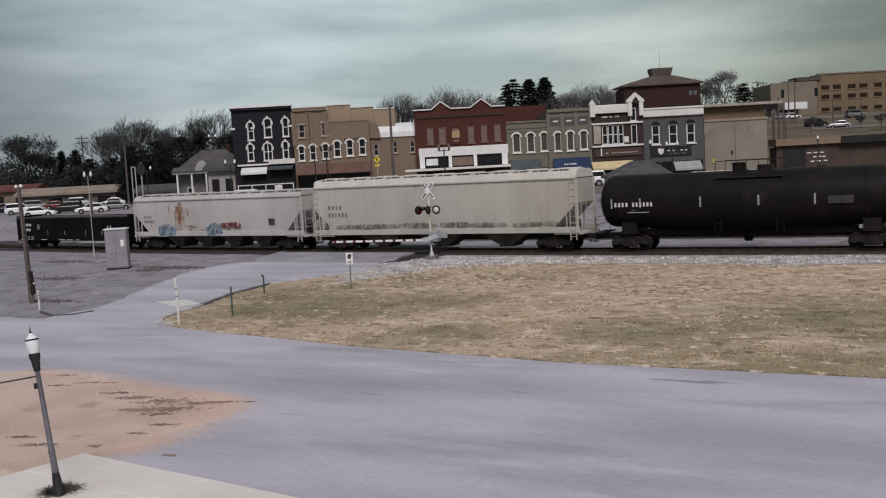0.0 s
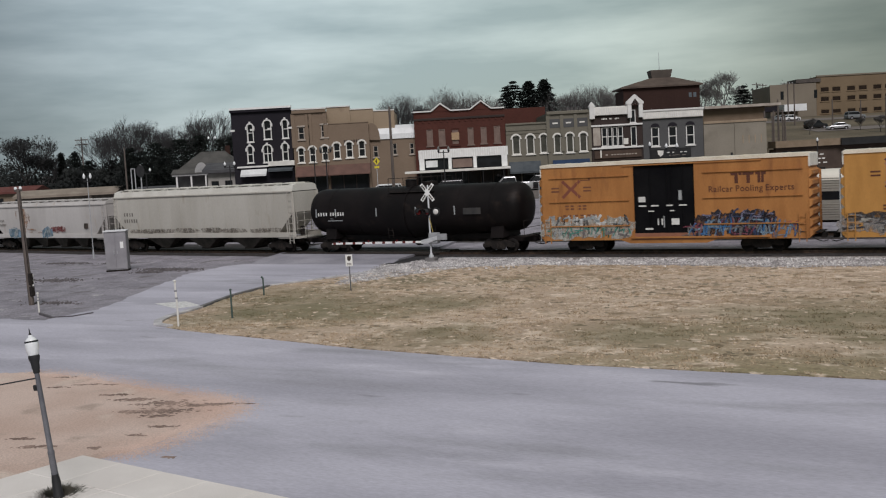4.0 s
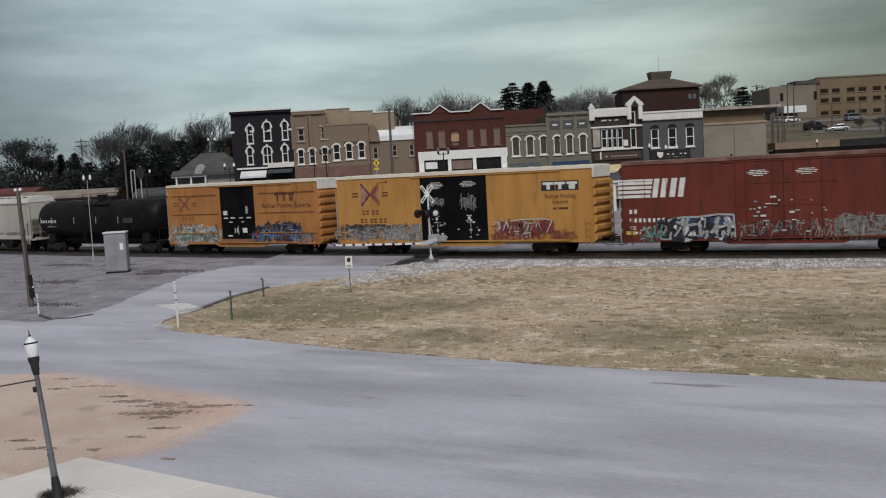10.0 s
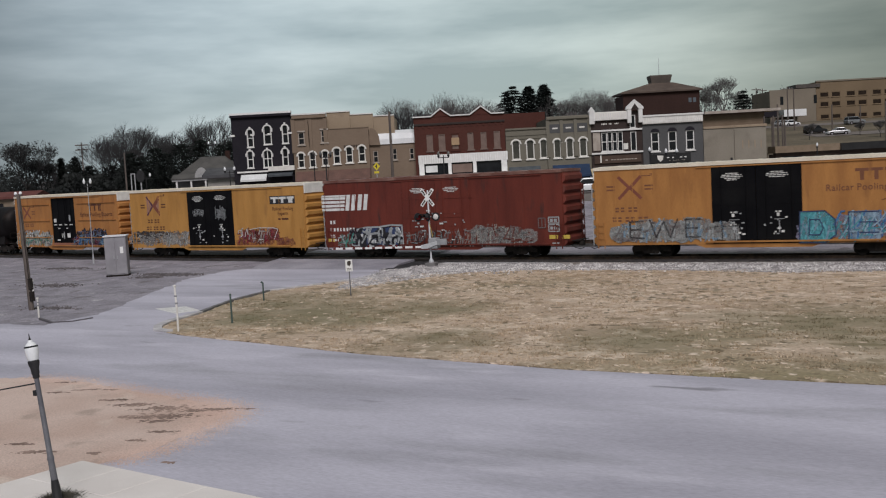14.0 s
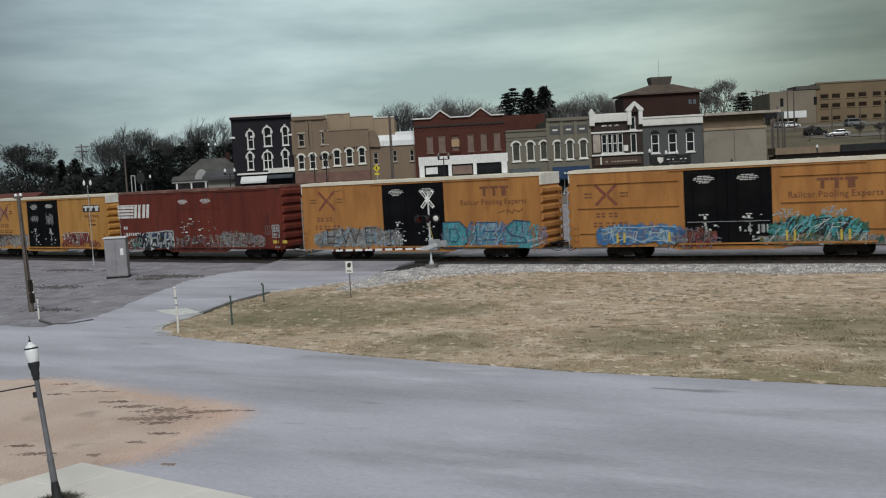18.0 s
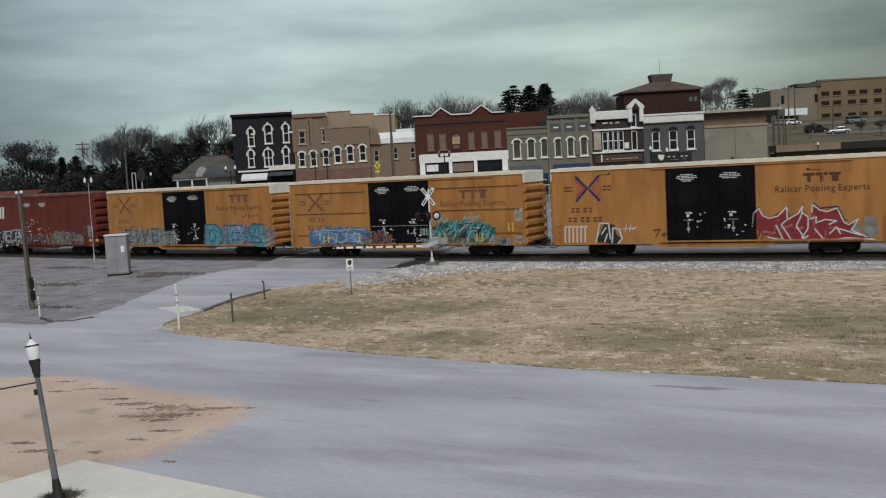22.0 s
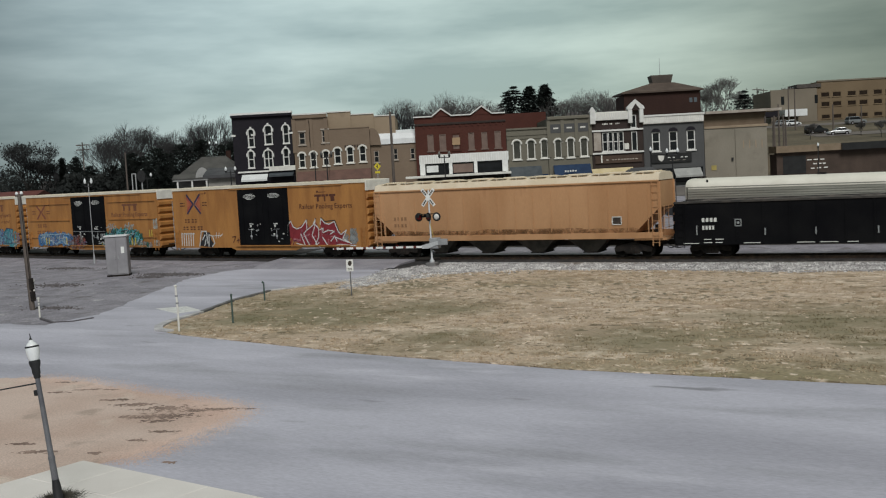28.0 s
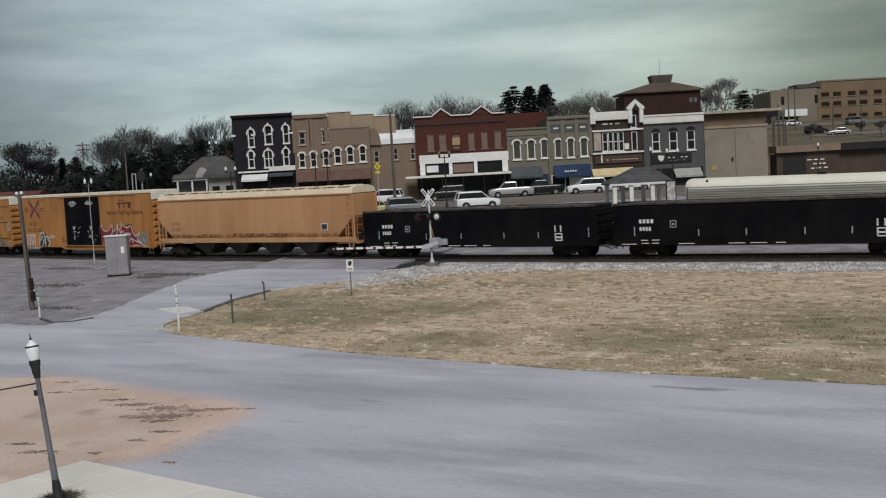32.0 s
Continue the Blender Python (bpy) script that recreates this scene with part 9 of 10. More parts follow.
def low_building(a, b, w, d, hgt, wall_m, roof_m, label, base=None):
    base = town_level(a, b) if base is None else base
    ob = thing("low_building", TOWN @ pose(a, b, base), label, "building", "buildings of the town")
    bm = B()
    n = max(2, int(w / 4))
    holes = [(-w / 2 + w * (i + 0.25) / n, 0.7, -w / 2 + w * (i + 0.8) / n, hgt * 0.72) for i in range(n)]
    holed_wall(bm, -w / 2, w / 2, -1.5, hgt, 0, 0.25, holes)
    part("front_wall", bm, wall_m, ob)
    for h in holes:
        bm = B()
        box(bm, h[0], h[2], 0.12, 0.16, h[1], h[3])
        part("window", bm, DARKGLASS, ob)
    for wall in ((-w / 2, w / 2, d - 0.25, d), (-w / 2, -w / 2 + 0.25, 0.25, d - 0.25), (w / 2 - 0.25, w / 2, 0.25, d - 0.25)):
        bm = B()
        box(bm, *wall, -1.5, hgt)
        part("rear_wall", bm, wall_m, ob)
    bm = B()
    prism(bm, [(-0.8, hgt - 0.1), (-0.8, hgt + 0.35), (d / 2, hgt + 1.4), (d + 0.5, hgt + 0.3), (d + 0.5, hgt - 0.1)], -w / 2 - 0.6, w / 2 + 0.6, "x")
    part("roof", bm, roof_m, ob, "low pitched roof")


black_building()
brown_buildings()
red_building()
grey_shops()
umber_shop()
charcoal_shop()
brick_hall()
clinic()
retaining_wall()
house(-35.35, 157.14, 9.4, 9, 4.7, 3.3, surface("grey_house_siding", (0.135, 0.13, 0.13), (0.17, 0.163, 0.16)), surface("weathered_grey_shingles", (0.06, 0.058, 0.055), (0.09, 0.086, 0.08), 0.5, 0.9, 0.4, 12.0), "grey house with grey hipped shingle roof and white porch", True)
low_building(-31.90, 150.3, 4.0, 6, 4.6, surface("pale_grey_siding", (0.30, 0.285, 0.265), (0.35, 0.335, 0.31)), SHINGLE, "small grey building beside the house")
house(-94.96, 256.2, 11, 9, 4.2, 3.0, surface("dark_house_siding", (0.07, 0.06, 0.055), (0.09, 0.08, 0.07)), ROOFING, "dark house among the trees", False, False)
house(-82.21, 247.66, 9, 9, 4.0, 2.6, surface("taupe_house_siding", (0.12, 0.10, 0.09), (0.15, 0.13, 0.115)), SHINGLE, "taupe house among the trees", False, False)
low_building(-92.14, 218.62, 11, 8, 3.6, surface("tan_shop_wall", (0.17, 0.13, 0.09), (0.21, 0.165, 0.12)), surface("faded_red_metal_roof", (0.115, 0.036, 0.03), (0.15, 0.05, 0.042), 0.4, 0.7), "low shop with a faded red roof")
low_building(-72.30, 198.13, 19, 6, 5.44 - 1.3 - 1.5, surface("brown_shed_wall", (0.10, 0.085, 0.075), (0.14, 0.12, 0.10)), surface("pale_metal_roof", (0.23, 0.19, 0.155), (0.30, 0.25, 0.205), 0.4, 0.7), "long low shed with a pale metal roof")
low_building(-51.57, 187.88, 8, 6, 2.2, surface("grey_shed_wall", (0.16, 0.15, 0.14), (0.2, 0.19, 0.18)), SHINGLE, "small grey timber shed")


# ---- street before the shops ----
def build_street():
    bm = B()
    v = []
    avals = [-45, -30, -15, 0, 15, 30, 45, 70]
    for b in (114.4, 119.5, 124.7, 132.2):
        v.append([bm.verts.new((a, b, town_level(a, b) + 0.03)) for a in avals])
    for r0, r1 in zip(v, v[1:]):
        for i in range(len(avals) - 1):
            bm.faces.new((r0[i], r0[i + 1], r1[i + 1], r1[i]))
    solid("street", bm, STREETTAR, "brown-grey asphalt street before the shops", "road", kind="structure", m=TOWN)
    pav = thing("shop_pavement", TOWN, "concrete pavement along the shop fronts", "pavement", kind="structure")
    for i in range(24):
        bm = B()
        box(bm, -27 + 3 * i + 0.01, -24 + 3 * i - 0.01, 132.2, 136.0, TZ - 0.5, TZ + 0.12)
        part("slab", bm, KERB, pav)


build_street()


def build_hillside():
    bm = B()
    avals, bvals = list(range(46, 182, 4)), [152, 155, 159, 164] + list(range(171, 330, 10))
    rows = [[bm.verts.new((a, b, town_level(a, b) + 0.08)) for a in avals] for b in bvals]
    for r0, r1 in zip(rows, rows[1:]):
        for i in range(len(avals) - 1):
            bm.faces.new((r0[i], r0[i + 1], r1[i + 1], r1[i]))
    solid("hillside", bm, surface("brown_hillside_grass", (0.085, 0.068, 0.045), (0.14, 0.112, 0.075), 0.1, 0.95, 0.5, 2.0, grain=0.3), "brown winter grass on the hillside", "hill", kind="structure", m=TOWN)
    for b0, b1 in ((215, 224), (251, 260)):
        bm = B()
        va = [[bm.verts.new((a, b, town_level(a, b) + 0.16)) for a in range(80, 150, 6)] for b in (b0, (b0 + b1) / 2, b1)]
        for r0, r1 in zip(va, va[1:]):
            for i in range(len(r0) - 1):
                bm.faces.new((r0[i], r0[i + 1], r1[i + 1], r1[i]))
        solid("hill_road", bm, STREETTAR, "grey lane across the hillside", "road", kind="structure", m=TOWN)


build_hillside()


GREYGLOBE = surface("grey_lamp_glass", (0.10, 0.095, 0.09), (0.15, 0.145, 0.135), 2.0, 0.3, 0.0, 10.0)


def twin_lamp(a, b, h, twin=True, base=None, arm=0.55, slim=1.0, globe=GLOBE):
    ob = thing("street_lamp", street(a, b, base), "black street lamp with " + ("grey globes" if globe is GREYGLOBE else "white acorn globes"), "street lamp", "street lamps in the town")
    bm = B()
    lathe(bm, [(r * slim, z) for r, z in ((0.2, 0), (0.18, 0.5), (0.1, 0.8), (0.075, 1.0), (0.06, h - 0.5))], 10)
    part("pole", bm, BLACKMETAL if slim == 1 else GALV, ob, smooth=True)
    offs = (-arm, arm) if twin else (0.0,)
    if twin:
        bm = B()
        tube(bm, (-arm - 0.05, 0, h - 0.75), (arm + 0.05, 0, h - 0.75), 0.045, 0.045, 8)
        part("crossbar", bm, BLACKMETAL, ob)
    for x in offs:
        bm = B()
        lathe(bm, [(r * slim, z) for r, z in ((0.07, h - 0.78), (0.12, h - 0.6), (0.14, h - 0.5))], 10, (x, 0, 0))
        lp = part("lamp_collar", bm, BLACKMETAL, ob, smooth=True)
        bm = B()
        lathe(bm, [(r * (slim + 1) / 2, z) for r, z in ((0.09, h - 0.5), (0.15, h - 0.38), (0.15, h - 0.26), (0.08, h - 0.13), (0.02, h - 0.02))], 12, (x, 0, 0))
        part("globe", bm, globe, lp, "grey globe" if globe is GREYGLOBE else "white acorn globe", True)


def lamps():
    for a, z, b, tw in ((24.26, 7.17, 105.9, True), (0.70, 8.26, 112.73, 2), (-12.27, 8.99, 112.73, 2), (-15.64, 9.46, 129.81, 0.5), (-24.30, 7.94, 119.56, True), (-38.98, 7.89, 136.64, True), 
                        (22.73, 7.45, 109.31, False), (49.54, 7.02, 133.22, False), (-37.36, 12.94, 170.8, True)):
        twin_lamp(a, b, z - town_level(a, b), tw >= 1, globe=GREYGLOBE if tw in (2, 0.5) and tw is not True else GLOBE)
    twin_lamp(-30.6, 89.2, 7.53, True, -0.3, 0.28, 0.5)


lamps()


def pole_with_arms(a, b, h, arms=1, label="dark timber utility pole with crossarm"):
    ob = thing("utility_pole", street(a, b), label, "pole", "utility poles")
    bm = B()
    tube(bm, (0, 0, 0), (0, 0, h), 0.2, 0.13, 8)
    part("shaft", bm, WOODPOLE, ob, smooth=True)
    for k in range(arms):
        bm = B()
        box(bm, -1.4, 1.4, -0.08, 0.08, h - 0.7 - 1.0 * k, h - 0.5 - 1.0 * k)
        arm = part("crossarm", bm, WOODPOLE, ob)
        for x in (-1.2, -0.5, 0.5, 1.2):
            bm = B()
            lathe(bm, [(0.06, h - 0.5 - k), (0.09, h - 0.4 - k), (0.05, h - 0.3 - k)], 6, (x, 0, 0))
            part("insulator", bm, GALV, arm)


def poles():
    for a, z, b, n in ((-5.45, 13.45, 122.98, 0), (-76.75, 16.10, 222.04, 2), (-57.26, 12.34, 187.88, 0), (88.17, 21.80, 256.2, 1), (83.75, 20.19, 239.12, 0), (59.92, 14.22, 179.34, 0), (58.33, 11.33, 177.63, 0), (60.50, 11.49, 177.63, 0),
                       (89.29, 15.76, 230.58, 0), (95.68, 15.16, 230.58, 0), (96.50, 25.06, 307.44, 1), (103.83, 25.64, 324.52, 1), (-38.51, 4.87, 112.73, 0), (75.10, 13.40, 170.8, 0)):
        pole_with_arms(a, b, z - town_level(a, b), n, "dark timber utility pole" if n == 0 else "dark timber utility pole with crossarms")


poles()


def diamond_sign():
    a, z = -6.32, 6.92
    ob = thing("warning_sign", street(a, 105.9), "yellow diamond warning sign on a metal post", "sign")
    g = z - town_level(a, 105.9)
    bm = B()
    box(bm, -0.03, 0.03, -0.02, 0.03, 0, g + 0.4)
    part("post", bm, GALV, ob)
    bm = B()
    prism(bm, [(0, g - 0.42), (0.36, g), (0, g + 0.42), (-0.36, g)], -0.06, -0.03)
    bd = part("board", bm, surface("sign_yellow", (0.62, 0.50, 0.03), (0.68, 0.55, 0.05)), ob, "yellow diamond board")
    bm = B()
    box(bm, -0.05, 0.05, -0.07, -0.062, g - 0.2, g + 0.2)
    box(bm, -0.14, 0.0, -0.07, -0.062, g - 0.02, g + 0.06)
    part("symbol", bm, BLACKMARK, bd)
    bm = B()
    box(bm, -0.25, 0.25, -0.06, -0.03, g - 0.72, g - 0.5)
    part("plate", bm, surface("sign_yellow", (0.62, 0.50, 0.03)), ob, "yellow plate")


def shelter():
    a0, z0 = 17.26, 3.82
    a1, z1 = 23.36, 3.64
    ac, eave = (a0 + a1) / 2, (z0 + z1) / 2
    base = town_level(ac, 104.2)
    ob = thing("park_shelter", street(ac, 102.5, base), "open shelter with grey hipped roof and white posts", "shelter")
    w, h = (a1 - a0) / 2, eave - base
    top = 5.32 - base
    bm = B()
    loft(bm, [[(-w - 0.2, -0.2, h - 0.05), (w + 0.2, -0.2, h - 0.05), (w + 0.2, 5.2, h - 0.05), (-w - 0.2, 5.2, h - 0.05)], [(-w - 0.2, -0.2, h + 0.12), (w + 0.2, -0.2, h + 0.12), (w + 0.2, 5.2, h + 0.12), (-w - 0.2, 5.2, h + 0.12)],
              [(-w * 0.15, 2.3, top), (w * 0.5, 2.3, top), (w * 0.5, 2.7, top), (-w * 0.15, 2.7, top)]])
    part("roof", bm, SHINGLE, ob, "grey shingled hip roof")
    bm = B()
    box(bm, -w - 0.22, w + 0.22, -0.26, -0.2, h - 0.1, h + 0.1)
    part("fascia", bm, TRIM, ob, "white fascia board")
    for x in (-w + 0.3, -w * 0.35, w * 0.35, w - 0.3):
        for y in (0.1, 4.8):
            bm = B()
            box(bm, x - 0.2, x + 0.2, y - 0.2, y + 0.2, -0.4, h)
            part("post", bm, OLDWHITE, ob, "white square post", bevel=0.02)
    bm = B()
    box(bm, -w, w, 0, 5, -0.5, 0.06)
    part("slab", bm, KERB, ob)
    bm = B()
    box(bm, -w * 0.8, -w * 0.2, 2.0, 2.4, 0.4, 0.46)
    box(bm, -w * 0.8, -w * 0.2, 2.38, 2.44, 0.5, 0.95)
    part("bench", bm, DARKSTEEL, ob, "dark bench")
    a, z = 22.63, 3.99
    kb = thing("notice_stand", street(a, 99.9), "upright notice stand with a pale poster", "notice board")
    g = z - town_level(a, 99.9)
    bm = B()
    box(bm, -0.5, 0.5, -0.08, 0.08, 0, g)
    part("frame", bm, BLACKMETAL, kb, bevel=0.02)
    bm = B()
    box(bm, -0.4, 0.4, -0.1, -0.085, g - 2.0, g - 0.15)
    part("poster", bm, surface("printed_poster", (0.30, 0.28, 0.26), (0.55, 0.53, 0.5), 3, 0.5), kb, "pale printed poster")


diamond_sign()
shelter()


# ---- parked vehicles ----
def vehicle(a, b, paint_m, kind="suv", turn=0.0, label="", z=None):
    """Built along x, nose at +x."""
    dims = {"suv": (2.45, 1.0, 1.95), "sedan": (2.4, 0.95, 1.62), "pickup": (2.85, 1.03, 2.0)}[kind]
    L, Wd, Ht = dims
    ob = thing("parked_" + {"suv": "suv", "sedan": "car", "pickup": "pickup_truck"}[kind], street(a, b, z, turn), label, "car" if kind != "pickup" else "truck", "parked vehicles")
    belt = Ht * 0.61
    bm = B()
    secs = []
    prof = [(-L, 0.45, belt - 0.12, 0.88), (-L + 0.12, 0.3, belt, 0.95), (-L + 0.6, 0.28, belt + 0.02, 1.0), (L - 1.3, 0.28, belt, 1.0), (L - 0.35, 0.3, belt - 0.14, 0.97), (L - 0.08, 0.34, belt - 0.25, 0.9), (L, 0.42, belt - 0.38, 0.82)]
    for x, zl, zh, k in prof:
        y = Wd * k
        secs.append([(x, -y * 0.94, zl), (x, -y, zl + 0.18), (x, -y, zh - 0.12), (x, -y * 0.93, zh), (x, y * 0.93, zh), (x, y, zh - 0.12), (x, y, zl + 0.18), (x, y * 0.94, zl)])
    loft(bm, secs)
    part("body", bm, paint_m, ob, smooth=True)
    c0, c1, c2, c3 = {"suv": (-L + 0.1, -L + 0.35, 0.35, 1.15), "sedan": (-L + 0.55, -L + 1.25, 0.25, 1.1), "pickup": (-0.75, -0.6, 0.75, 1.45)}[kind]
    gl, rf = B(), B()
    wy, wr = Wd * 0.92, Wd * 0.78
    loft(gl, [[(c0, -wy, belt - 0.02), (c3, -wy, belt - 0.02), (c3, wy, belt - 0.02), (c0, wy, belt - 0.02)], [(c1, -wr, Ht - 0.07), (c2, -wr, Ht - 0.07), (c2, wr, Ht - 0.07), (c1, wr, Ht - 0.07)]])
    part("glazing", gl, CARGLASS, ob, "dark glass")
    loft(rf, [[(c1 - 0.08, -wr - 0.05, Ht - 0.15), (c2 + 0.1, -wr - 0.05, Ht - 0.15), (c2 + 0.1, wr + 0.05, Ht - 0.15), (c1 - 0.08, wr + 0.05, Ht - 0.15)], [(c1 - 0.03, -wr - 0.01, Ht - 0.05), (c2 + 0.02, -wr - 0.01, Ht - 0.05), (c2 + 0.02, wr + 0.01, Ht - 0.05), (c1 - 0.03, wr + 0.01, Ht - 0.05)], [(c1 + 0.1, -wr + 0.1, Ht), (c2 - 0.1, -wr + 0.1, Ht), (c2 - 0.1, wr - 0.1, Ht), (c1 + 0.1, wr - 0.1, Ht)]])
    part("roof", rf, paint_m, ob)
    for s in (-1, 1):
        for t0, t1 in (((c0, wy), (c1, wr)), ((c3, wy), (c2, wr)), (((c0 + c3) / 2 - 0.1, wy), ((c1 + c2) / 2 - 0.1, wr))):
            bm = B()
            mid = t0[0] not in (c0, c3)
            tube(bm, (t0[0], s * t0[1], belt - 0.03), (t1[0], s * t1[1], Ht - 0.06), 0.03 if mid else 0.055, 0.03 if mid else 0.05, 5)
            part("pillar", bm, BLACKMETAL if mid else paint_m, ob)
        bm = B()
        box(bm, -L * 0.44, L * 0.44, s * Wd - 0.03, s * Wd + 0.015, 0.27, 0.44)
        part("sill", bm, DARKSTEEL, ob, "dark lower sill")
        for ax in (-0.6, 0.6):
            bm = B()
            lathe(bm, [(0.36, -0.01), (0.44, -0.01), (0.44, 0.012), (0.36, 0.012)], 18, (ax * L, s * (Wd + 0.002), 0.38), pose(0, 0, 0, 90, 0, 0))
            part("wheel_arch", bm, DARKSTEEL, ob, "dark wheel arch")
    if kind == "pickup":
        bm = B()
        box(bm, -L + 0.15, c0 - 0.1, -Wd * 0.8, Wd * 0.8, belt + 0.01, belt + 0.04)
        part("bed_cover", bm, BLACKMETAL, ob)
    for sx in (-1, 1):
        for sy in (-1, 1):
            bm = B()
            lathe(bm, [(0.2, -0.11), (0.34, -0.11), (0.36, -0.07), (0.36, 0.07), (0.34, 0.11), (0.2, 0.11)], 16, (sx * L * 0.6, sy * (Wd - 0.10), 0.36), pose(0, 0, 0, 90, 0, 0))
            w = part("tyre", bm, RUBBER, ob, smooth=True)
            bm = B()
            lathe(bm, [(0.08, -0.02), (0.21, 0.0), (0.21, 0.02), (0.06, 0.03)], 12, (sx * L * 0.6, sy * Wd + (0.01 if sy > 0 else -0.01), 0.36), pose(0, 0, 0, 90 if sy < 0 else -90, 0, 0))
            part("rim", bm, CABINET, w, smooth=True)
    for s in (-1, 1):
        bm = B()
        box(bm, L - 0.16, L - 0.02, s * Wd * 0.62 - 0.16, s * Wd * 0.62 + 0.16, belt - 0.42, belt - 0.28)
        part("headlight", bm, GLOBE, ob, bevel=0.03)
        bm = B()
        box(bm, -L - 0.01, -L + 0.08, s * Wd * 0.7 - 0.12, s * Wd * 0.7 + 0.12, belt - 0.4, belt - 0.18)
        part("tail_light", bm, LENSRED, ob, bevel=0.02)
    bm = B()
    box(bm, L - 0.06, L + 0.04, -Wd * 0.75, Wd * 0.75, 0.38, 0.6)
    part("bumper", bm, paint_m if kind == "sedan" else DARKSTEEL, ob, bevel=0.04)


CARWHITE = surface("white_car_paint", (0.72, 0.73, 0.74), (0.76, 0.77, 0.78), 0.5, 0.25, 0.0, 10, grain=0.02, spec=0.6)
CARSILVER = surface("silver_car_paint", (0.42, 0.42, 0.43), (0.47, 0.47, 0.48), 0.5, 0.3, 0.0, 10, metal=0.4, grain=0.02)
CARGREY = surface("grey_car_paint", (0.16, 0.17, 0.18), (0.19, 0.20, 0.21), 0.5, 0.3, 0.0, 10, grain=0.02)
CARBLACK = surface("black_car_gloss", (0.012, 0.012, 0.014), (0.016, 0.016, 0.018), 0.5, 0.2, 0.0, 10, grain=0.02)
CARRED = surface("maroon_car_paint", (0.16, 0.02, 0.02), (0.19, 0.03, 0.03), 0.5, 0.25, 0.0, 10, grain=0.02)
CARTAN = surface("tan_car_paint", (0.45, 0.36, 0.18), (0.5, 0.4, 0.2), 0.5, 0.3, 0.0, 10, grain=0.02)


def parked():
    for a, b, m, k, turn, label in (
            (18.40, 128.1, CARWHITE, "suv", 180, "white suv parked along the street"),
            (24.19, 129.81, CARWHITE, "pickup", 0, "white pickup parked beyond the shelter"),
            (9.03, 129.81, CARSILVER, "pickup", 180, "silver pickup parked by the canopy"),
            (0.82, 129.81, CARBLACK, "suv", 180, "dark blue-black suv parked by the canopy"),
            (13.13, 131.52, CARBLACK, "pickup", 180, "black pickup parked before the grey shop"),
            (4.08, 113.0, CARWHITE, "suv", 10, "white suv in the near parking row"),
            (-3.52, 111.02, CARGREY, "suv", 8, "grey suv in the near parking row"),
            (0.63, 101.63, CARWHITE, "sedan", 12, "white sedan in the near parking row"),
            (-4.39, 99.92, CARWHITE, "sedan", 10, "white sedan low in the parking row"),
            (-6.98, 112.73, CARTAN, "sedan", 5, "tan sedan in the near parking row"),
            (-6.98, 126.39, CARWHITE, "suv", 170, "white suv parked by the brick annex"),
            (-14.14, 128.1, CARGREY, "sedan", 180, "grey sedan parked before the brown shop"),
            (-23.45, 128.1, CARWHITE, "suv", 0, "white van-like suv before the corner shop"),
            (-70.24, 170.8, CARWHITE, "suv", 20, "white suv in the far car park"),
            (-60.44, 153.72, CARWHITE, "sedan", 10, "white sedan in the far car park"),
            (-53.81, 157.14, CARWHITE, "sedan", 200, "white sedan in the far car park"),
            (-51.98, 163.97, CARGREY, "sedan", 15, "grey sedan in the far car park"),
            (-69.68, 198.13, CARSILVER, "suv", 20, "silver suv in the far car park"),
            (-68.06, 199.84, CARWHITE, "pickup", 10, "white pickup in the far car park"),
            (-61.42, 191.3, CARWHITE, "sedan", 190, "white sedan in the far car park"),
            (-71.69, 191.3, CARRED, "sedan", 10, "maroon sedan in the far car park"),
            (-75.45, 191.3, CARGREY, "suv", 15, "grey suv in the far car park"),
            (-75.70, 177.63, CARBLACK, "suv", 20, "black suv in the far car park"),
            (-59.99, 163.97, CARBLACK, "suv", 190, "black suv in the far car park"),
            (85.79, 218.62, CARSILVER, "sedan", 175, "silver sedan on the hillside car park"),
            (83.56, 225.46, CARBLACK, "suv", 10, "black suv on the hillside car park"),
            (88.84, 256.2, CARWHITE, "sedan", 20, "white sedan by the clinic"),
            (87.14, 257.91, CARSILVER, "sedan", 30, "silver sedan by the clinic"),
            (102.08, 249.37, CARGREY, "suv", 10, "grey suv by the clinic")):
        vehicle(a, b, m, k, turn, label)


parked()


# ---- trees ----
BARK = surface("grey_brown_bark", (0.018, 0.017, 0.017), (0.035, 0.032, 0.031), 2.0, 0.95, 0.4, 12.0)
TWIG = surface("bare_twigs", (0.03, 0.029, 0.031), (0.058, 0.056, 0.058), 0.5, 0.95, 0.0, 8.0)
# twigs paled for far trees: distance haze is put into the colour
HAZETWIG = surface("hazed_far_twigs", (0.09, 0.085, 0.083), (0.15, 0.14, 0.135), 0.5, 0.95, 0.0, 8.0)
NEEDLE = surface("dark_evergreen_needles", (0.007, 0.010, 0.009), (0.016, 0.021, 0.018), 0.5, 0.95, 0.0, 6.0, grain=0.3)
UNDER = surface("winter_undergrowth", (0.012, 0.0145, 0.0145), (0.028, 0.031, 0.03), 0.12, 0.95, 0.0, 4.0, grain=0.3)


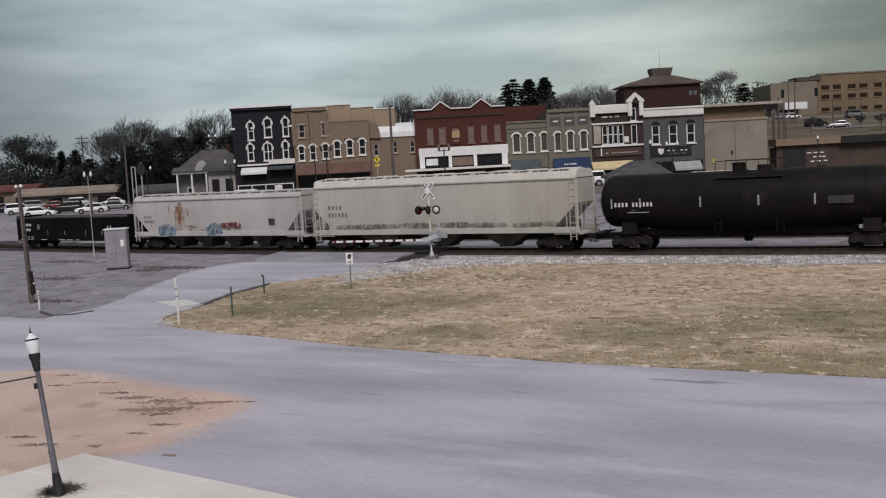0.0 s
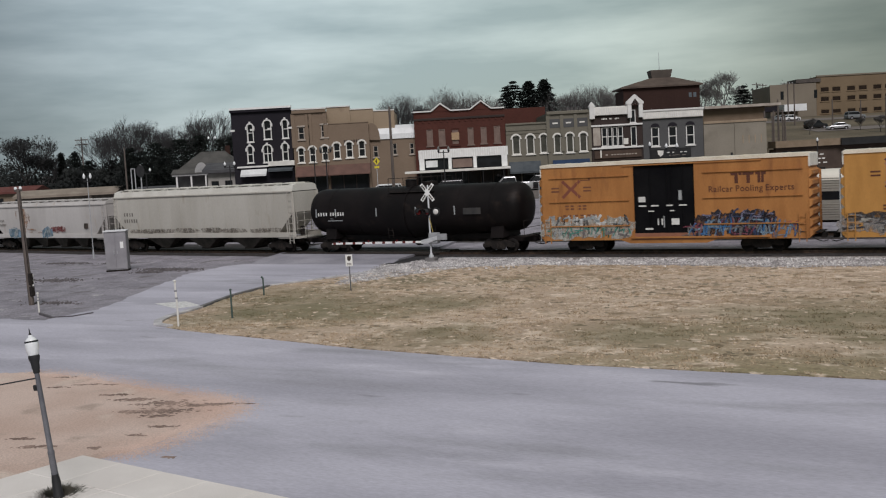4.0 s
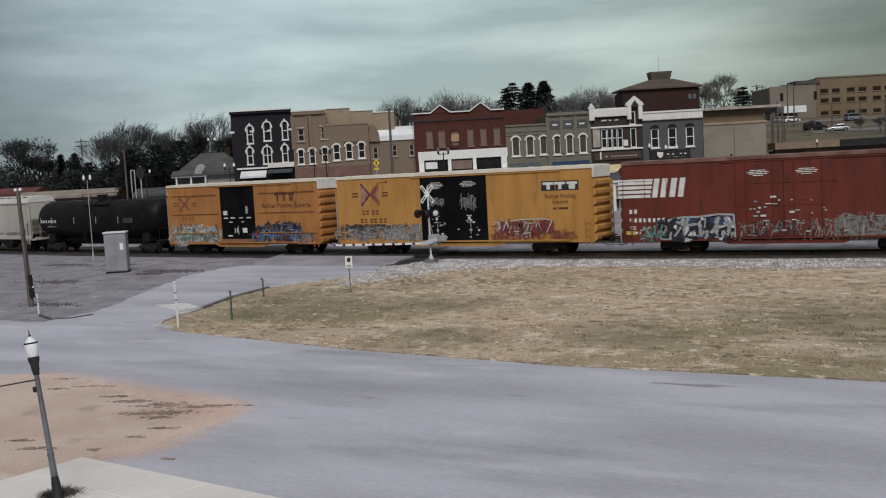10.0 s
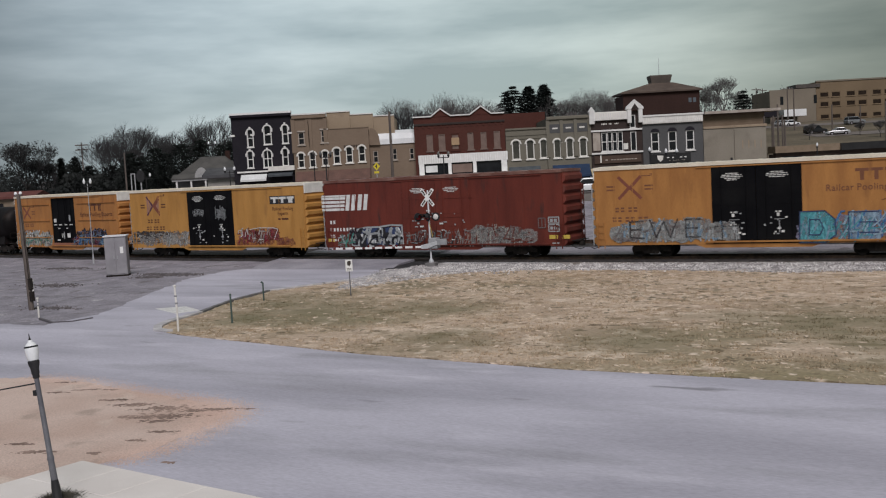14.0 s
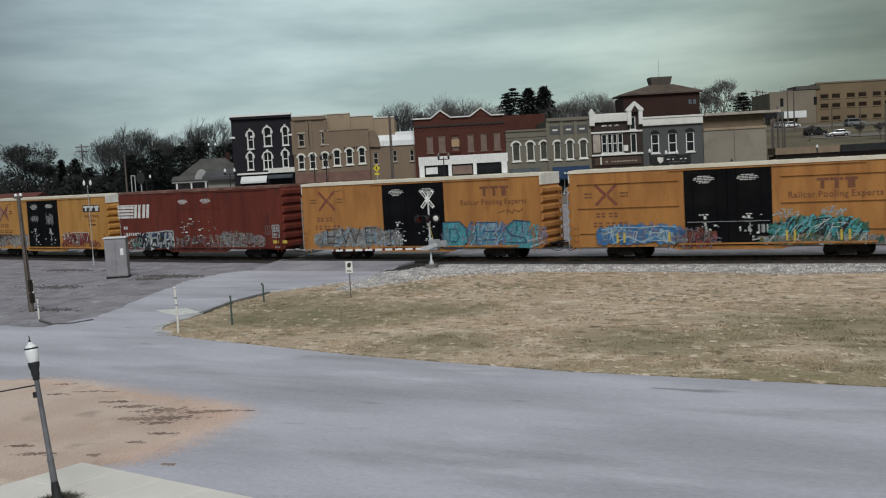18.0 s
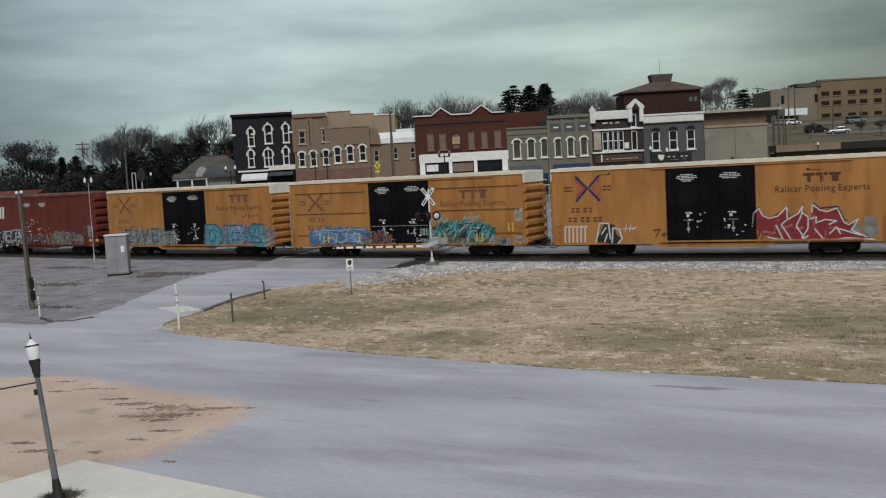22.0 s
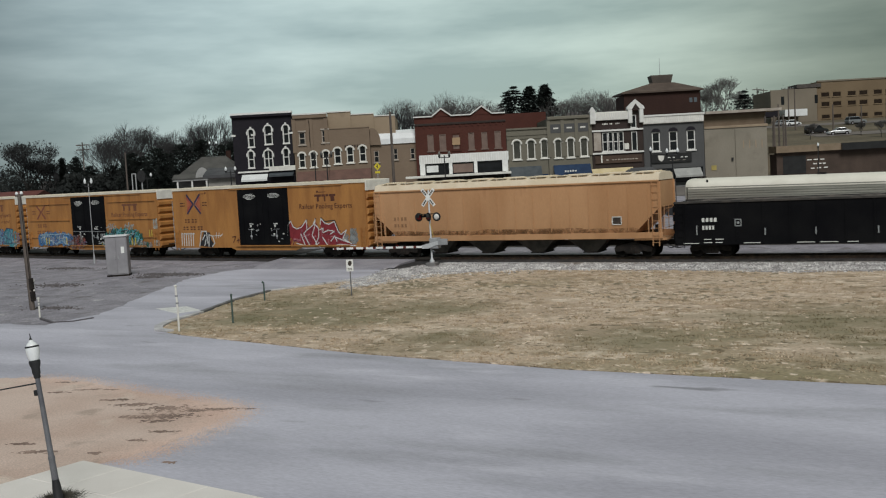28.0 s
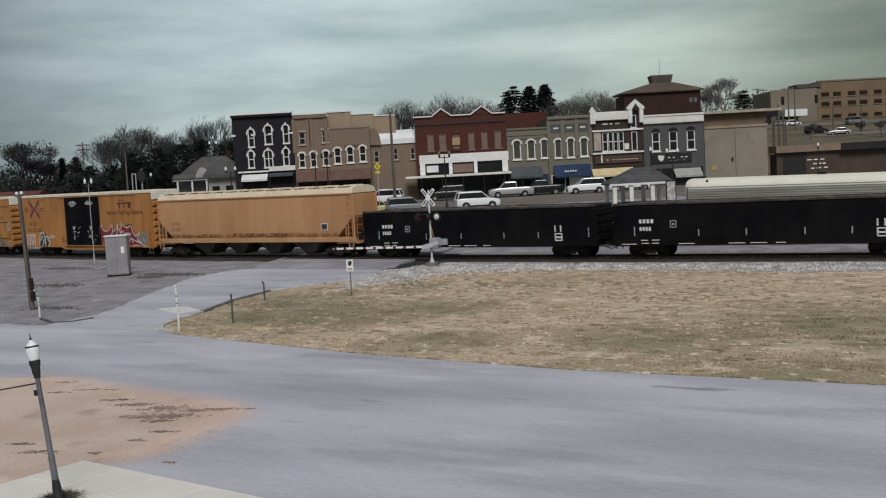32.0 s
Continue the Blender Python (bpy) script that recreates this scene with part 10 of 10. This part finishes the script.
def twig_mesh(name, segs, material, sides=3):
    verts, faces = [], []
    for p, q, r0, r1 in segs:
        d = (q - p)
        if d.length < 1e-4:
            continue
        d.normalize()
        u = d.cross(Vector((0.3, 0.8, 0.52))).normalized()
        w = d.cross(u)
        k = len(verts)
        for c, r in ((p, r0), (q, r1)):
            for j in range(sides):
                t = 6.2832 * j / sides
                verts.append(tuple(c + (u * math.cos(t) + w * math.sin(t)) * r))
        faces += [(k + j, k + (j + 1) % sides, k + sides + (j + 1) % sides, k + sides + j) for j in range(sides)]
    return raw(name, verts, faces, material)


def bare_tree(a, b, h, spread, seed, z=None, leafy=0, bark=None):
    rnd = random.Random(seed)
    ob = thing("bare_tree", street(a, b, z), "leafless grey-brown tree with a fine spreading crown", "tree", "bare trees")
    trunk, limbs, twigs = [], [], []

    def grow(p, d, length, r, level):
        bend = Vector((rnd.gauss(0, 0.06), rnd.gauss(0, 0.06), rnd.uniform(0, 0.12)))
        m = p + d * length * 0.5
        d2 = (d + bend).normalized()
        q = m + d2 * length * 0.5
        (trunk if level == 0 else limbs if level < 3 else twigs).extend([(p, m, r, r * 0.85), (m, q, r * 0.85, r * 0.66)] if level < 5 else [(p, q, r, r * 0.6)])
        if level >= 6:
            return
        n = 3 if level in (1, 5) else 4
        for i in range(n):
            ang = 6.2832 * (i + rnd.random() * 0.7) / n
            tilt = rnd.uniform(0.3, 0.68) * spread * (1.15 if level == 0 else 1.0)
            side = Vector((math.cos(ang), math.sin(ang), 0))
            nd = (d2 * math.cos(tilt) + side * math.sin(tilt) + Vector((0, 0, 0.16))).normalized()
            start = q if i < 2 or level == 0 else m.lerp(q, rnd.random())
            grow(start, nd, length * rnd.uniform(0.6, 0.82), max(r * 0.56, 0.015), level + 1)

    grow(Vector((0, 0, -0.3)), Vector((rnd.gauss(0, 0.04), rnd.gauss(0, 0.04), 1)).normalized(), h * 0.27, h * 0.022, 0)
    top = max(s[1].z for s in twigs)
    f = h / top
    for nm, segs, mt, sd in (("trunk", trunk, BARK, 7), ("branching", limbs, bark or BARK, 4), ("crown", twigs, bark or TWIG, 3)):
        o = new(nm, twig_mesh(nm, [(p * f, q * f, r0, r1) for p, q, r0, r1 in segs], mt, sd))
        o.parent = ob
    if leafy:
        verts, faces = [], []
        for p, q, r0, r1 in twigs:
            if rnd.random() > leafy:
                continue
            c = p.lerp(q, rnd.random()) * f
            k, e = len(verts), rnd.uniform(0.08, 0.17)
            for m in range(3):
                verts.append(tuple(c + Vector((rnd.gauss(0, e), rnd.gauss(0, e), rnd.gauss(0, e)))))
            faces.append((k, k + 1, k + 2))
        o = new("dead_leaves", raw("dead_leaves", verts, faces, UNDER))
        o.parent = ob
        tagged(o, kind="stuff")


def pine(a, b, h, w, seed, z=None, close=False):
    """A tall pine: flat tiers of boughs widening from a pointed top, drooping a little at their tips."""
    rnd = random.Random(seed)
    ob = thing("pine_tree", street(a, b, z), "tall dark pine with flat spreading boughs", "tree", "evergreen trees")
    bm = B()
    tube(bm, (0, 0, -0.3), (0, 0, h * 0.97), h * 0.014 + 0.06, 0.04, 7)
    part("trunk", bm, BARK, ob, smooth=True)
    verts, faces = [], []
    deep, n = 12.0, 22 if close else 15
    for i in range(n):
        k = (i + 0.3 + 0.3 * rnd.random()) / n
        zc = h - deep * k
        reach = w / 2 * min(1.0, 0.10 + 2.3 * k ** (0.75 if close else 0.9)) * rnd.uniform(0.8, 1.1)
        for j in range(8):
            ang = 6.2832 * (j + rnd.random()) / 8
            L = reach * rnd.uniform(0.6, 1.1)
            for m in range(52 if close else 40):
                t = rnd.random() ** 0.6
                c = Vector((math.cos(ang) * L * t, math.sin(ang) * L * t, zc + 0.25 * L * t - 0.32 * L * t * t)) + Vector((rnd.gauss(0, 0.22), rnd.gauss(0, 0.22), rnd.gauss(0, 0.16 if close else 0.09)))
                q, e = len(verts), rnd.uniform(0.16, 0.38)
                for v in range(3):
                    verts.append(tuple(c + Vector((rnd.gauss(0, e), rnd.gauss(0, e), rnd.gauss(0, e * 0.4)))))
                faces.append((q, q + 1, q + 2))
    o = new("crown", raw("crown", verts, faces, NEEDLE))
    o.parent = ob


def evergreen(a, b, h, w, seed, z=None, ragged_top=False):
    rnd = random.Random(seed)
    ob = thing("evergreen_tree", street(a, b, z), "dark evergreen tree with ragged tiers of needles", "tree", "evergreen trees")
    bm = B()
    tube(bm, (0, 0, -0.3), (0, 0, h * 0.95), h * 0.018 + 0.08, 0.03, 7)
    part("trunk", bm, BARK, ob, smooth=True)
    verts, faces = [], []
    n = int(h * 1.3)
    for i in range(n):
        k = i / n
        zc = h * (0.12 + 0.86 * k)
        r = w / 2 * ((1 - k) ** 0.75 * 0.95 + 0.08) * rnd.uniform(0.75, 1.15)
        if ragged_top:
            r = w / 2 * (0.55 + 0.45 * math.sin(k * 3.0 + 0.4)) * rnd.uniform(0.6, 1.2) * (1 if k < 0.9 else 0.6)
        for j in range(9):
            ang = 6.2832 * (j + rnd.random()) / 9
            L = r * rnd.uniform(0.65, 1.1)
            for s in range(95):
                t = rnd.random() ** 0.6
                c = Vector((math.cos(ang) * L * t, math.sin(ang) * L * t, zc - 0.18 * L * t + rnd.gauss(0, h * 0.012)))
                c += Vector((rnd.gauss(0, 0.2), rnd.gauss(0, 0.2), rnd.gauss(0, 0.1)))
                q = len(verts)
                e = rnd.uniform(0.08, 0.19)
                for m in range(3):
                    verts.append(tuple(c + Vector((rnd.gauss(0, e), rnd.gauss(0, e), rnd.gauss(0, e * 0.45)))))
                faces.append((q, q + 1, q + 2))
    o = new("crown", raw("crown", verts, faces, NEEDLE))
    o.parent = ob


def trees():
    west = ((-92.85, 17.83, 230.58, 0.95, 0.9), (-92.75, 15.59, 239.12, 0.9, 0.9), (-68.99, 16.39, 213.5, 1.0, 0), (-65.98, 20.54, 222.04, 0.95, 0), (-62.57, 19.53, 225.46, 0.9, 0), (-74.44, 18.97, 239.12, 1.0, 0), (-57.64, 16.95, 222.04, 0.9, 0),
            (-49.08, 20.61, 218.62, 0.95, 0), (-47.02, 17.69, 225.46, 0.9, 0), (-55.29, 18.35, 230.58, 0.9, 0), (-96.94, 13.58, 256.2, 0.9, 0))
    east = ((-6.57, 21.40, 213.5, 0.9, 0), (-3.64, 24.98, 256.2, 1.0, 0), (1.05, 25.81, 256.2, 1.0, 0), (5.26, 24.73, 259.62, 1.0, 0), (9.78, 23.69, 256.2, 1.0, 0),
            (33.49, 25.05, 281.82, 1.0, 0), (38.16, 26.00, 281.82, 1.0, 0), (42.77, 24.54, 281.82, 1.0, 0), (46.75, 25.45, 273.28, 0.95, 0), (14.87, 23.98, 281.82, 1.0, 0),
            (71.49, 24.95, 273.28, 0.9, 0), (77.17, 26.67, 273.28, 0.95, 0), (78.68, 24.41, 290.36, 0.9, 0), (88.89, 24.50, 298.9, 0.9, 0),
            (75.97, 11.30, 208.38, 0.9, 0), (88.50, 11.28, 213.5, 0.9, 0), (88.94, 11.20, 204.96, 0.9, 0))
    for i, (a, z, b, sp, dn) in enumerate(west + east):
        g = town_level(a, b)
        bare_tree(a, b, z - g, sp, 100 + i, leafy=dn, bark=HAZETWIG if i >= len(west) + 1 else None)
    for i, (a, z, b, w, rg) in enumerate((
            (-87.70, 14.00, 239.12, 4.0, False), (-84.51, 14.08, 239.12, 5.0, True), (-51.13, 14.58, 204.96, 9.0, True),
            (-47.89, 15.28, 208.38, 9.0, True), (-44.70, 14.28, 211.79, 8.0, True), (-40.03, 14.42, 201.54, 6.0, True), (-53.27, 12.75, 201.54, 8.0, True), (-57.79, 12.34, 201.54, 9.0, True), (-75.55, 11.54, 222.04, 6.0, True), (-53.26, 13.70, 194.71, 8.0, True), (-59.23, 13.03, 198.13, 7.0, True))):
        evergreen(a, b, z - town_level(a, b), w, 300 + i, ragged_top=rg)
    for i, (a, z, b, w, cl) in enumerate(((21.67, 27.36, 281.82, 8.6, False), (20.00, 26.35, 285.24, 6.0, False), (26.14, 27.24, 283.53, 6.4, True), (29.98, 27.21, 280.11, 6.8, True), (84.91, 22.80, 281.82, 6.5, False))):
        pine(a, b, z - town_level(a, b), w, 400 + i, close=cl)
    rnd = random.Random(77)
    verts, faces = [], []
    for a0, a1, b0, b1, hm, n in ((-135, -38, 256.2, 281.82, 15.0, 60000), (-135, -60, 228.87, 239.12, 7.5, 46000), (-50, 40, 315.98, 341.6, 15.0, 5000), (40, 130, 324.52, 358.68, 15.0, 5000), (-80, -30, 208.38, 222.04, 11.0, 56000)):
        for i in range(n):
            a, b = rnd.uniform(a0, a1), rnd.uniform(b0, b1)
            g = town_level(a, b)
            hh = hm * (0.55 + 0.45 * noise.noise((a * 0.12, b * 0.1, 1.0)) + 0.25 * noise.noise((a * 0.5, 3.0, 2.0)))
            c = TOWN @ Vector((a, b, g + hh * rnd.random() ** 0.8))
            e, q = rnd.uniform(0.12, 0.36), len(verts)
            for m in range(3):
                verts.append(tuple(c + Vector((rnd.gauss(0, e), rnd.gauss(0, e), rnd.gauss(0, e)))))
            faces.append((q, q + 1, q + 2))
    tagged(new("far_woods", raw("far_woods", verts, faces, UNDER)), "dark winter undergrowth and woods behind the town", "woods", kind="stuff")


trees()


def black_signal():
    a, z = -32.73, 8.04
    b = 112.7
    ob = thing("railway_signal", street(a, b), "rear of a railway signal with a black oval plate", "railway signal")
    g = z - town_level(a, b)
    bm = B()
    tube(bm, (0, 0, 0), (0, 0, g), 0.08, 0.07, 8)
    part("mast", bm, GALV, ob)
    bm = B()
    lathe(bm, [(0.46, -0.02), (0.46, 0.02)], 20, (0, -0.1, g - 0.75), pose(0, 0, 0, 90, 0, 0) @ Matrix.Diagonal((1, 1.5, 1, 1)))
    part("plate", bm, BLACKMETAL, ob, "black oval back plate")
    bm = B()
    for x in (-1.05, -0.65):
        box(bm, x - 0.05, x + 0.05, -0.05, 0.05, 0, g - 0.4)
    box(bm, -1.1, -0.6, -0.05, 0.05, g - 0.5, g - 0.4)
    part("ladder_frame", bm, GALV, ob, "grey ladder frame")


black_signal()


# ---- from plan units to metres ----
def to_metres():
    for ob in list(scene.objects):
        if ob.parent is None and ob.type in ("MESH", "EMPTY"):
            ob.matrix_basis = Matrix.Scale(UNIT, 4) @ ob.matrix_basis


to_metres()


# ---- what moves ----
def motions():
    times = [i * 0.5 for i in range(65)]
    for car, mid in TRAIN:
        walk(car, [(t, Matrix.Scale(UNIT, 4) @ on_track(mid + train_shift(t))) for t in times])
    step, spin = 0.1, SPEED / 0.46
    walk(WHEELS[0], [(i * step, Matrix.Rotation(-spin * i * step, 4, "Y")) for i in range(321)])
    data = WHEELS[0].animation_data
    for w in WHEELS[1:]:
        w.rotation_mode = "QUATERNION"
        own = w.animation_data_create()
        own.action = data.action
        own.action_slot = data.action_slot


motions()
